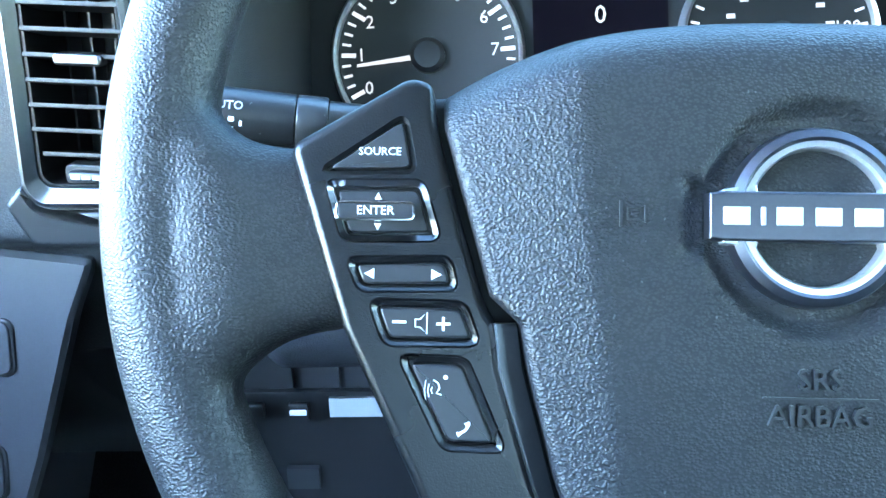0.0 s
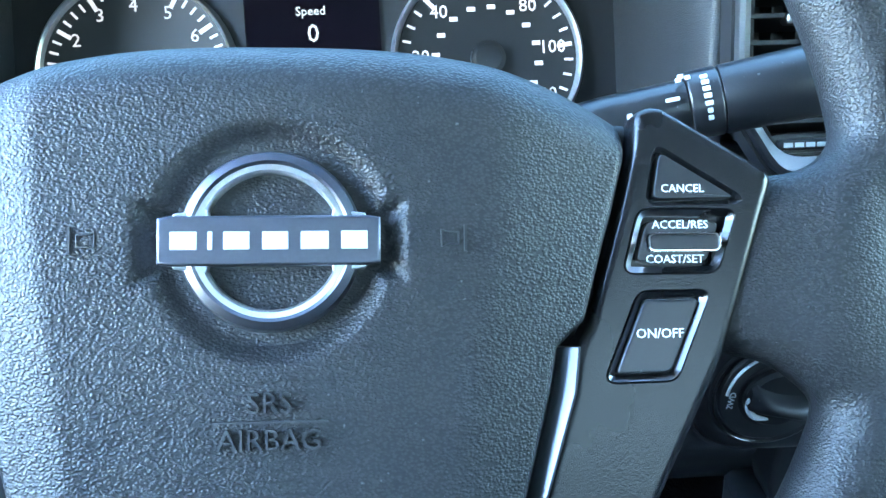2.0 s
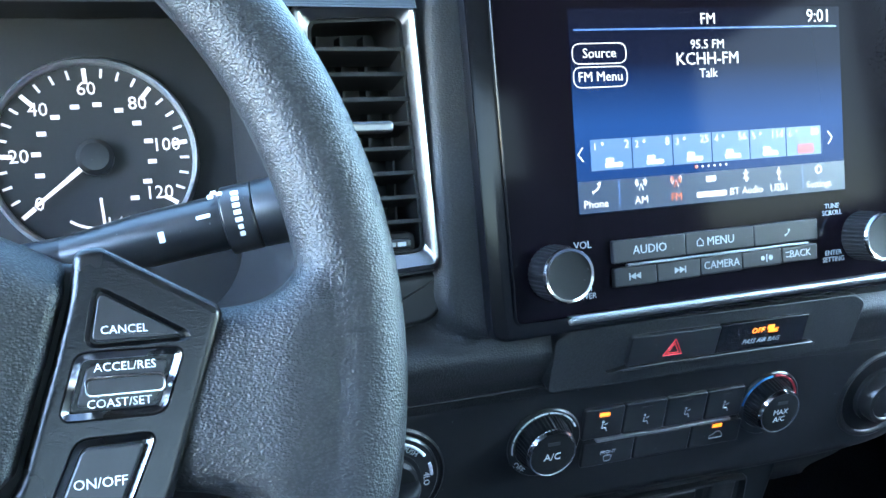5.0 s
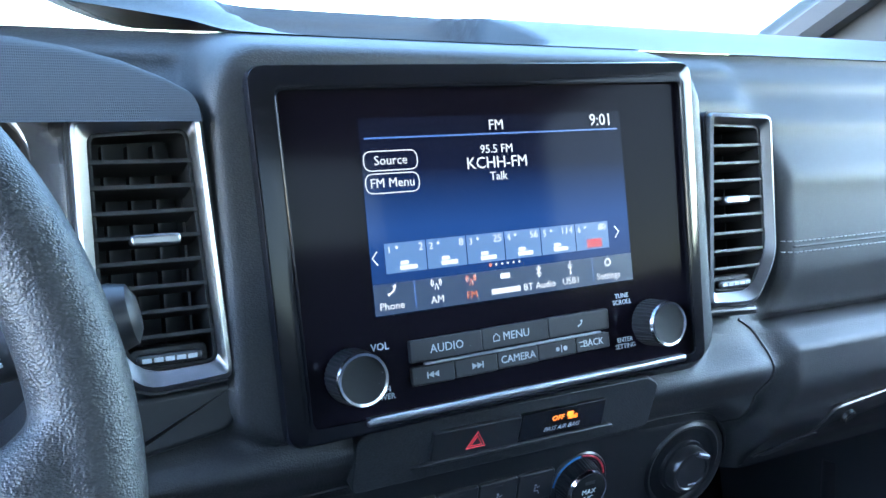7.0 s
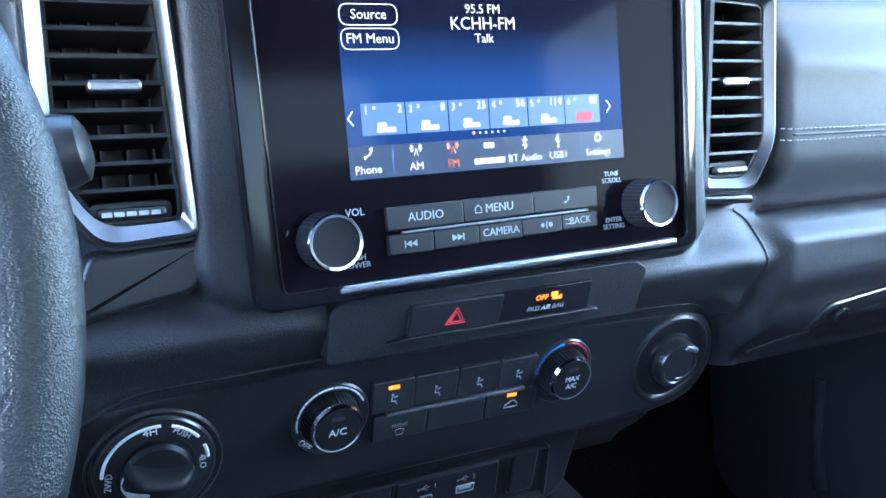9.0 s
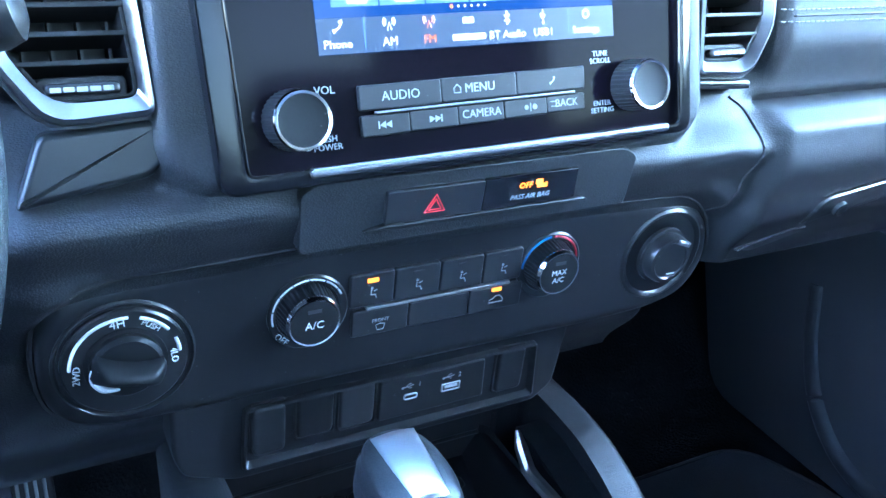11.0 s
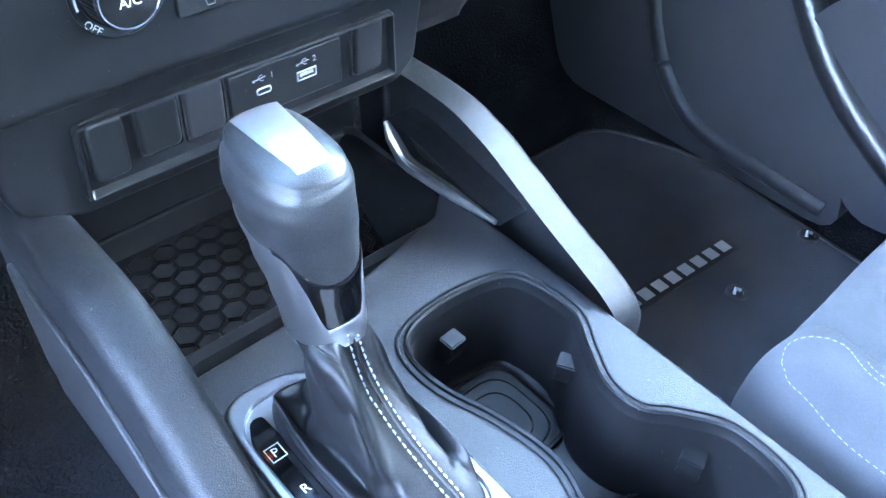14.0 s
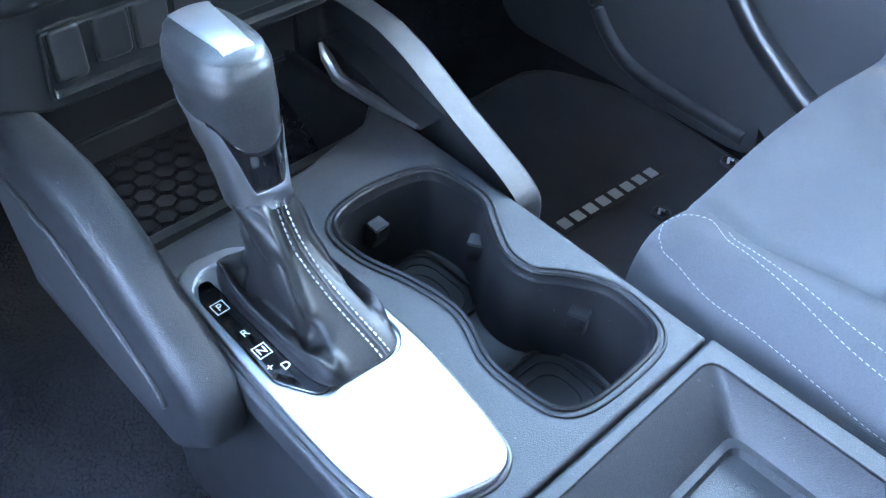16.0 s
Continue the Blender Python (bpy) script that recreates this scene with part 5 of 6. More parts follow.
part("trim_line", at(slab(rounded([(-0.0570, -0.0018), (0.0655, -0.0013), (0.0655, 0.0000), (-0.0570, -0.0005)], 0.0004), 0.002, 0.0048, 0.0004), SC), SILVER, info, "thin silver line")

# ---- hazard strip ----
HZ = frame_at((0.55, 0.3785, 0.645), -15)
hz = thing("hazard_switch_strip", (CX, 0.38, 0.63), "black strip with hazard button and airbag warning lamp below the screen", "switch strip")
part("strip", at(slab(rounded([(-0.096, -0.024), (0.118, -0.022), (0.118, 0.012), (0.107, 0.0185), (-0.088, 0.0172), (-0.097, 0.012)], 0.004), -0.02, -0.0012, 0.0008), HZ), DASHSKIN, hz)
part("highlight_ledge", at(slab(rounded([(-0.062, -0.0135), (0.085, -0.0125), (0.080, -0.0105), (-0.050, -0.0108)], 0.001), -0.004, 0.0022, 0.0012), HZ), SATIN, hz)
hb = part("hazard_button", at(slab(rounded([(-0.0500, -0.0105), (0.0098, -0.0102), (0.0098, 0.0095), (-0.0500, 0.0095)], 0.0018), -0.004, 0.0016, 0.0008), HZ), KEYCAP, hz)
for s in (0.0072, 0.0044):
    part("red_triangle", at(shifted(tube([(-0.0207 + s * math.cos(radians(a)), -0.0022 + s * math.sin(radians(a)), 0) for a in (90, 210, 330)], 0.0004, 5, True), 0, 0, 0.0017), HZ), RED, hb, "red warning triangle")
ap = part("airbag_lamp", at(slab(rounded([(0.0102, -0.0102), (0.0745, -0.0098), (0.0730, 0.0100), (0.0102, 0.0097)], 0.001), -0.004, 0.0012, 0.0006), HZ), PIANO, hz)
part("lettering", at(shifted(words("OFF", 0.0052, 0.0375, 0.0028), 0, 0, 0.0013), HZ), AMBER, ap, "lit amber lettering")
part("symbol", at(shifted(join(slab(rect(0.0462, 0.0045, 0.0024, 0.0016, 0.0006), 0, 0.0002), shifted(slab(rect(0.0482, 0.0018, 0.0030, 0.0012, 0.0006), 0, 0.0002), 0, 0, 0), words("2", 0.0045, 0.0515, 0.0020)), 0, 0, 0.0013), HZ), AMBER, ap, "lit amber symbol")
part("lettering", at(shifted(words("PASS AIR BAG", 0.0044, 0.0415, -0.0045, 0.0002, 0, "CENTER", 0.25), 0, 0, 0.0013), HZ), PRINT, ap)

# ---- climate panel ----
clim = thing("climate_panel", (CX, 0.42, 0.56), "dark grey climate control panel with two dials and six buttons", "climate control")
outline = spline([(-0.225, -0.008), (-0.217, 0.018), (-0.195, 0.029), (-0.15, 0.0325), (-0.085, 0.036), (0.0, 0.037), (0.085, 0.035), (0.150, 0.030), (0.195, 0.025), (0.224, 0.004), (0.231, -0.026), (0.218, -0.052), (0.19, -0.063), (0.14, -0.066), (0.07, -0.0655), (-0.07, -0.0640), (-0.15, -0.0640), (-0.20, -0.0605), (-0.222, -0.043)], 5)
part("plate", at(slab(outline, -0.03, 0.0015, 0.010, 5), CL), MATTE, clim)
part("gap_line", at(tube([(x, y, -0.0078) for x, y in inset(ccw(outline), -0.0012)], 0.0016, 6, True), CL), DARK, clim, "dark gap round the plate")
crease = []
for u, v in outline[8:50]:
    q = CL @ Vector((u, v + 0.002, -0.003))
    crease.append((q.x, min(q.y, dash_y(q.x, q.z)) - 0.0002, q.z))
part("upper_gap", tube(crease, 0.0011, 6), DARK, clim, "dark gap above the plate")


def dial(name, x, y, ring_r, label, knob_r, txts):
    d = part(name, at(shifted(lathe([(ring_r, -0.002), (ring_r, 0.0025), (ring_r * 0.96, 0.0034), (ring_r * 0.80, 0.0026), (ring_r * 0.78, 0.0005)], 56), x, y), CL), SATIN, clim, label)
    M = CL @ Matrix.Translation((x - 0.001, y + 0.0012, 0))
    kb = part("knob", at(ribbed(knob_r * 1.1, 0.001, knob_r, 0.0135, 40), M), MATTE, d)
    part("chrome_ring", at(lathe([(knob_r * 1.0, 0.0125), (knob_r * 1.02, 0.0142), (knob_r * 0.96, 0.0162), (knob_r * 0.90, 0.0160), (knob_r * 0.88, 0.014)], 48, False, False), M), CHROME, d)
    part("cap", at(lathe([(knob_r * 0.91, 0.013), (knob_r * 0.91, 0.0157), (knob_r * 0.8, 0.0160), (0.0001, 0.0160)], 40), M), DULLCAP, d)
    for bm in txts:
        part("lettering", at(shifted(bm, 0, 0, 0.0161), M), WHITE, d)
    part("lamp", at(shifted(slab(rect(0, 0.0075, 0.004, 0.0012), 0, 0.0002), 0, 0, 0.0160), M), RUBBER, d)
    return d


fan = dial("fan_dial", -0.0825, -0.0078, 0.0243, "fan speed dial with white arc", 0.0158, [words("A/C", 0.0068, 0, -0.0018)])
part("arc", at(tube([(-0.0825 + 0.0215 * math.cos(radians(a)), -0.0078 + 0.0215 * math.sin(radians(a)), 0.0031) for a in range(25, 196, 6)], 0.0006, 6), CL), WHITE, fan)
for a in (38, 64, 90, 116, 142, 168):
    part("tick", at(shifted(at(slab(rect(0.0215, 0, 0.0016, 0.0003), 0, 0.0003), Matrix.Rotation(radians(a), 4, "Z")), -0.0825, -0.0078, 0.0036), CL), KEYCAP, fan)
part("lettering", at(shifted(words("OFF", 0.0056, 0, 0, 0.0002, -45), -0.0985, -0.0228, 0.0031), CL), WHITE, fan)
temp = dial("temperature_dial", 0.0835, -0.0062, 0.0243, "temperature dial with blue and red arc", 0.0158, [words("MAX", 0.0054, 0, 0.0005), words("A/C", 0.0054, 0, -0.0050)])
for a0, mt, lab in ((96, BLUE, "blue arc"), (10, REDARC, "red arc")):
    part("arc", at(tube([(0.0835 + 0.0215 * math.cos(radians(a)), -0.0062 + 0.0215 * math.sin(radians(a)), 0.0031) for a in range(a0, a0 + 82, 5)], 0.0008, 6), CL), mt, temp, lab)


def clim_key(x0, x1, y0, y1, lit, sym):
    k = part("button", at(slab(rounded([(x0 + 0.0003, y0), (x1 - 0.0003, y0), (x1 - 0.0003, y1), (x0 + 0.0003, y1)], 0.002), -0.001, 0.0042, 0.001), CL), KEYCAP, clim)
    cx, cy = (x0 + x1) / 2, (y0 + y1) / 2
    if lit is not None:
        part("indicator", at(shifted(slab(rect(cx, cy + 0.0065, 0.0036, 0.0013, 0.0004), 0, 0.0002), 0, 0, 0.0042), CL), AMBER if lit else RUBBER, k, "lit amber bar" if lit else "")
    if sym == "person":
        fig = join(lathe([(0.0009, 0), (0.0009, 0.0002)], 10), tube([(-0.0002, -0.0014, 0), (-0.0006, -0.0045, 0), (0.0022, -0.0046, 0), (0.0032, -0.0070, 0)], 0.0004, 5), tube([(0.0035, -0.0012, 0), (0.0012, -0.0022, 0)], 0.0003, 5))
        part("symbol", at(shifted(fig, cx - 0.0005, cy + 0.0012, 0.0043), CL), PRINT, k)
    elif sym == "front":
        part("lettering", at(shifted(words("FRONT", 0.0034, cx, cy + 0.0005), 0, 0, 0.0043), CL), PRINT, k)
        part("symbol", at(shifted(tube([(cx - 0.003, cy - 0.0025, 0), (cx, cy - 0.0018, 0), (cx + 0.003, cy - 0.0025, 0), (cx + 0.002, cy - 0.0062, 0), (cx - 0.002, cy - 0.0062, 0)], 0.0003, 5, True), 0, 0, 0.0043), CL), PRINT, k)
    elif sym == "car":
        part("symbol", at(shifted(tube([(cx - 0.005, cy - 0.003, 0), (cx - 0.0045, cy - 0.0008, 0), (cx - 0.002, cy, 0), (cx, cy + 0.0018, 0), (cx + 0.003, cy + 0.0016, 0), (cx + 0.0052, cy - 0.001, 0), (cx + 0.0052, cy - 0.003, 0)], 0.0004, 5, True), 0, 0, 0.0043), CL), PRINT, k)


for x0, x1, lit in ((-0.0580, -0.0293, 1), (-0.0293, 0.0014, 0), (0.0014, 0.0318, 0), (0.0318, 0.0610, 0)):
    clim_key(x0, x1, -0.0105, 0.0117, lit, "person")
clim_key(-0.0560, -0.0183, -0.0315, -0.0132, 0, "front")
clim_key(-0.0183, 0.0240, -0.0315, -0.0138, None, "")
clim_key(0.0240, 0.0640, -0.0315, -0.0138, 1, "car")
part("trim_line", at(slab(rect(0.003, -0.0120, 0.050, 0.0009, 0.0006), 0.002, 0.0052, 0.0004), CL), SILVER, clim, "thin silver line")

# ---- drive mode dial and power socket ----
fw = thing("drive_mode_dial", (0.368, 0.41, 0.565), "round black drive mode dial with white lettering beside the climate panel", "dial")
MX = CL @ Matrix.Translation((-0.1826, -0.0168, 0))
part("well", at(lathe([(0.0365, -0.004), (0.0365, 0.002), (0.0352, 0.0030), (0.0330, 0.0005), (0.0325, -0.002)], 64), MX), SATIN, fw)
part("face", at(lathe([(0.0322, -0.003), (0.0322, 0.003), (0.031, 0.0042), (0.020, 0.0046), (0.0001, 0.0046)], 64), MX), SATIN, fw)
for a0, a1 in ((84, 178), (36, 72), (4, 24)):
    part("arc", at(tube([(0.0276 * math.cos(radians(a)), 0.0276 * math.sin(radians(a)), 0.0046) for a in range(a0, a1 + 1, 3)], 0.0010, 6), MX), WHITE, fw)
for a, w, sz, t in ((96, "4H", 0.0064, 4), (186, "2WD", 0.0052, 84), (56, "PUSH", 0.0044, -36), (-2, "4LO", 0.0052, -86)):
    part("lettering", at(words(w, sz, 0.0245 * math.cos(radians(a)), 0.0245 * math.sin(radians(a)), 0.0002, t), MX @ Matrix.Translation((0, 0, 0.0046))), WHITE, fw)
part("recess", at(lathe([(0.0215, 0.0040), (0.0212, 0.0050), (0.0190, 0.0047)], 48, False, False), MX), DARK, fw)
kn = part("knob", at(lathe([(0.0185, 0.003), (0.0185, 0.008), (0.0165, 0.0102), (0.0001, 0.0105)], 48), MX), DULLCAP, fw)
def grip_point(a, b):
    """A waisted ridge across the knob, higher and wider at its ends."""
    u = -0.0185 + 0.037 * a
    half = 0.0048 + 0.0035 * (abs(u) / 0.0185) ** 2
    th = math.pi * b
    top = 0.0235 - 0.010 * (abs(u) / 0.0185) ** 4
    return (u, half * math.cos(th) * (1 if 0 < a < 1 else 0.6), 0.0095 + (top - 0.0095) * math.sin(th) ** 0.7)


gp = surface(grip_point, 20, 16)
bmesh.ops.recalc_face_normals(gp, faces=gp.faces)
part("grip", at(gp, MX @ Matrix.Rotation(radians(-14), 4, "Z")), DULLCAP, kn, "raised finger grip", sharp=60)
part("pointer", at(tube(spline([(-0.0176, 0.0030, 0.0100), (-0.0172, -0.0035, 0.0108), (-0.0130, -0.0092, 0.0112), (-0.0050, -0.0112, 0.0112)], 4, False), [0.0005, 0.0010, 0.0014, 0.0017, 0.0019, 0.0020, 0.0020, 0.0020, 0.0019, 0.0016, 0.0013, 0.0010, 0.0006], 8), MX), WHITE, kn, "white pointer line")

so = thing("power_socket", (0.743, 0.41, 0.555), "round black capped power socket in a recessed ring", "power socket")
MS = CL @ Matrix.Translation((0.1830, -0.0150, 0))
part("ring", at(lathe([(0.036, -0.004), (0.036, 0.0020), (0.034, 0.0034), (0.0315, 0.0024), (0.029, -0.001)], 56), MS), SATIN, so)
part("plate", at(lathe([(0.0335, -0.003), (0.0335, 0.0015), (0.0001, 0.0015)], 48), MS), KEYCAP, so)
cap = part("cap", at(lathe([(0.0215, 0.001), (0.0210, 0.004), (0.0188, 0.0046), (0.0186, 0.010), (0.0172, 0.0125), (0.0145, 0.0128), (0.0135, 0.0118), (0.0001, 0.0118)], 48), MS), SATIN, so)
part("tab", at(slab(rect(0.004, 0.0148, 0.0062, 0.0020, 0.0012), 0.008, 0.0140, 0.0015), MS @ Matrix.Rotation(radians(-20), 4, "Z")), SILVER, cap, "bright lift tab")
part("mark", at(slab(rect(0.003, -0.011, 0.0035, 0.0005), 0.0118, 0.0121), MS), PRINT, cap)

# ---- switch and USB panel ----
usb = thing("usb_switch_panel", (CX, 0.455, 0.455), "black lower stack panel with blank switches and two USB ports", "switch panel")
part("carrier", at(slab(rounded([(-0.158, -0.012), (-0.152, -0.030), (-0.118, -0.044), (0.112, -0.043), (0.128, -0.030), (0.134, 0.03), (-0.158, 0.03)], 0.006), -0.03, -0.002, 0.003), US), MATTE, usb)
part("tray", at(ring_frame(rounded([(-0.116, -0.0335), (0.108, -0.0335), (0.104, 0.0165), (-0.114, 0.0165)], 0.004), rounded([(-0.1125, -0.0290), (0.1035, -0.0295), (0.1005, 0.0145), (-0.1105, 0.0145)], 0.003), -0.004, 0.003, 0.002, -0.001), US), SATIN, usb, "raised lip")
for x0, x1, y0, y1, mt, h in ((-0.1095, -0.0880, -0.0220, 0.0165, SATIN, 0.0045), (-0.0798, -0.0540, -0.0195, 0.0145, SATIN, 0.0012), (-0.0502, -0.0242, -0.0212, 0.0140, RUBBER, 0.0004), (0.0710, 0.0945, -0.0220, 0.0158, SATIN, 0.0025)):
    bl = part("blank", at(slab(rounded([(x0, y0), (x1, y0), (x1, y1), (x0, y1)], 0.0050), -0.006, h, 0.0025), US), mt, usb, "blank switch cover")
    part("surround", at(ring_frame(rounded([(x0 - 0.0012, y0 - 0.0012), (x1 + 0.0012, y0 - 0.0012), (x1 + 0.0012, y1 + 0.0012), (x0 - 0.0012, y1 + 0.0012)], 0.003), rounded([(x0, y0), (x1, y0), (x1, y1), (x0, y1)], 0.003), -0.003, 0.0004, 0.0004), US), DARK, bl)
up = part("usb_plate", at(slab(rounded([(-0.0212, -0.0215), (0.0620, -0.0215), (0.0605, 0.0117), (-0.0212, 0.0117)], 0.002), -0.006, 0.0012, 0.0012), US), SATIN, usb)
for x, hx, hy, lab in ((0.0020, 0.0052, 0.0023, "1"), (0.0336, 0.0074, 0.0033, "2")):
    r = rect(x, -0.0050, hx, hy, hy * 0.9 if lab == "1" else 0.0006, 5)
    port = part("usb_port", at(ring_frame(r, inset(ccw(r), 0.0007), 0.0, 0.0022, 0.0003), US), PRINT, up, "metal-edged USB port")
    part("socket", at(slab(inset(ccw(r), 0.0007), 0.0008, 0.0014), US), DARK, port)
    if lab == "2":
        part("tongue", at(slab(rect(x, -0.0045, 0.0050, 0.0010), 0.0012, 0.0019), US), PRINT, port)
    part("lettering", at(shifted(words(lab, 0.0055, x + 0.0065, 0.0037), 0, 0, 0.0013), US), PRINT, up)
    part("symbol", at(shifted(join(tube([(x - 0.0065, -0.0004, 0), (x + 0.002, 0.0008, 0)], 0.0003, 5), shifted(lathe([(0.0009, 0), (0.0009, 0.0002)], 10), x - 0.0065, -0.0004), tube([(x - 0.004, -0.0002, 0), (x - 0.002, 0.0022, 0), (x, 0.0022, 0)], 0.00025, 5), tube([(x - 0.003, 0, 0), (x - 0.001, -0.0016, 0), (x + 0.0005, -0.0016, 0)], 0.00025, 5)), 0, 0.0036, 0.0013), US), PRINT, up)

# ---- centre console ----
con = thing("center_console", (0.55, 0.1, 0.0), "dark grey grained console between the seats with a silver shifter plate", "console")
CUP = spline([(-0.0060, 0.0945), (-0.0050, 0.1270), (0.0123, 0.1430), (0.050, 0.1465), (0.0872, 0.1390), (0.1010, 0.1215), (0.1035, 0.0842), (0.0885, 0.0580), (0.0750, 0.0330), (0.0755, 0.0097), (0.0900, -0.0080), (0.1060, -0.0360), (0.1030, -0.0720), (0.0875, -0.0885), (0.0541, -0.0915), (0.0175, -0.0885), (-0.0009, -0.0770), (-0.0055, -0.0521), (-0.0050, -0.0236), (0.0070, 0.0060), (0.0095, 0.0278), (0.0042, 0.0599)], 4)
TOP = rounded([(-0.130, -0.1015), (0.1165, -0.1065), (0.120, 0.05), (0.122, 0.235), (0.095, 0.212), (0.02, 0.196), (-0.118, 0.192), (-0.128, 0.06)], 0.004)
part("top_plate", at(holed(TOP, [CUP], -0.02, 0.0, 0.003, 0.0), KO), GRAINED, con)
cuploops = [[(x, y, z) for x, y in inset(ccw(CUP), d)] for d, z in ((0.0, -0.001), (0.0004, 0.0018), (0.0022, 0.0024), (0.0036, 0.0012), (0.0046, -0.003), (0.0056, -0.0045), (0.0062, -0.006), (0.010, -0.070), (0.012, -0.0745), (0.015, -0.076))]
cupo = part("cup_holder", at(rings(cuploops, False, True), KO), SHADELINER, con, "double cup holder well")
for cx, cy, hx, hy in ((0.048, 0.090, 0.037, 0.038), (0.048, -0.042, 0.040, 0.036)):
    for d in (0.0, 0.007, 0.016):
        ridge = rounded([(cx - hx + d, cy - hy + d), (cx + hx - d, cy - hy + d), (cx + hx - d, cy + hy - d), (cx - hx + d, cy + hy - d)], 0.022, 7)
        part("floor_ridge", at(tube([(x, y, -0.0755 + 0.0015 * (d == 0.0)) for x, y in ridge], 0.0022 if d == 0.0 else 0.0009, 6, True), KO), SHADELINER, cupo)
part("rim_bead", at(tube([(x, y, 0.0004) for x, y in inset(ccw(CUP), -0.0035)], 0.0012, 6, True), KO), SHADELINER, cupo, "fine groove line round the well")
for x, y, t in ((0.040, 0.1310, 4), (0.0850, 0.0690, -62), (0.0885, -0.0265, -72)):
    tab = rings([[(-0.0072, 0.006, -0.032), (0.0072, 0.006, -0.032), (0.0072, -0.002, -0.032), (-0.0072, -0.002, -0.032)],
                 [(-0.0074, 0.006, -0.020), (0.0074, 0.006, -0.020), (0.0074, -0.0065, -0.020), (-0.0074, -0.0065, -0.020)],
                 [(-0.0072, 0.006, -0.0105), (0.0072, 0.006, -0.0105), (0.0072, -0.0060, -0.0118), (-0.0072, -0.0060, -0.0118)]])
    bmesh.ops.bevel(tab, geom=list(tab.edges), offset=0.0009, segments=2, affect="EDGES")
    part("clip", at(tab, KO @ Matrix.Translation((x, y, -0.010)) @ Matrix.Rotation(radians(t), 4, "Z")), SHADELINER, cupo, "spring clip for holding cups")
part("body_side", at(holed(rounded([(-0.131, -0.55), (0.119, -0.55), (0.121, 0.22), (-0.119, 0.22)], 0.01), [rounded([(-0.12, -0.54), (0.108, -0.54), (0.11, 0.21), (-0.108, 0.21)], 0.01)], -0.30, -0.012, 0.002), KO), MATTE, con)

# rear tray section
tray_o = rounded([(-0.1305, -0.50), (0.124, -0.50), (0.1195, -0.108), (-0.1305, -0.1035)], 0.003)
tray_i = ccw(rounded([(-0.115, -0.47), (0.104, -0.47), (0.104, -0.117), (-0.115, -0.115)], 0.012))
part("rear_section", at(holed(tray_o, [tray_i], -0.05, 0.0, 0.003, 0.001), KO), GRAINED, con)
lo = [[(x, y, 0.0) for x, y in tray_i], [(x, y, -0.002) for x, y in tray_i]]
low = ccw(rounded([(-0.095, -0.455), (0.090, -0.455), (0.090, -0.150), (-0.095, -0.148)], 0.012))
low2 = ccw(rounded([(-0.091, -0.45), (0.084, -0.45), (0.084, -0.157), (-0.091, -0.155)], 0.010))
lo += [[(x, y, -0.026) for x, y in low], [(x, y, -0.029) for x, y in inset(low, 0.002)], [(x, y, -0.030) for x, y in low2], [(x, y, -0.036) for x, y in inset(low2, 0.002)]]
tr = part("tray_well", at(rings(lo, False, True), KO), GRAINED, con)


def hexes(x0, x1, y0, y1, r, M, mat, parent, z):
    """Raised hexagon outlines of a rubber liner, each a piece of its own."""
    first, row, y = None, 0, y0
    h = [(r * 0.97 * math.cos(radians(60 * k + 30)), r * 0.97 * math.sin(radians(60 * k + 30))) for k in range(6)]
    while y < y1:
        x = x0 + (r * 0.95 if row % 2 else 0)
        while x < x1:
            if first is None:
                first = part("hexagon", at(ring_frame(h, inset(ccw(h), r * 0.025), z - 0.001, z + 0.0003, 0.0001), M), mat, parent)
                ob = first
            else:
                ob = new("hexagon", first.data)
                ob.parent = parent
            ob.location = M.to_3x3() @ Vector((x, y, 0)) * K
            x += r * 1.9
        y += r * 1.65
        row += 1


hexes(-0.08, 0.072, -0.43, -0.167, 0.010, KO, RUBBER, tr, -0.036)

# front bay under the switch panel
bay = part("front_bay", at(rings([[(x, y, z) for x, y in ccw(rounded([(-0.112, 0.188), (0.118, 0.188), (0.120, 0.345), (-0.112, 0.345)], 0.012))] for z in (-0.004, -0.034)], False, True), KO), BAYSHADE, con)
hexes(-0.095, 0.085, 0.205, 0.335, 0.0095, KO, SHADELINER, bay, -0.033)
part("bay_back", at(slab(rect(0.0, 0.348, 0.125, 0.004), -0.04, 0.13), KO), DARK, con)
part("bay_lip", at(tube([(-0.112, 0.343, -0.010), (0.0, 0.343, -0.008), (0.112, 0.343, -0.010)], 0.002, 8), KO), SATIN, con)
part("bay_cheek", at(surface(lambda a, b: (0.1225 - (0.085 - 0.055 * b) * a, 0.155 + 0.195 * b, -0.0025 - 0.010 * b - 0.030 * step(0.22, 1.0, a)), 24, 24), KO), SHADELINER, con, "smooth cheek between the rail and the bay")

# side rails that climb to the dash
SIDE = Matrix(((0, 0, 1, 0), (1, 0, 0, 0), (0, 1, 0, 0), (0, 0, 0, 1)))  # outline in (ahead, up), thickness to the right


def rail(x0, x1, pts, hole, bev, name, label):
    p = rounded(pts, 0.012, 5)
    bm = holed(p, [rounded(hole, 0.006)] if hole else [], x0, x1, bev, 0.0)
    return part(name, at(bm, SIDE), GRAINED if name == "rail" else MATTE, con, label)


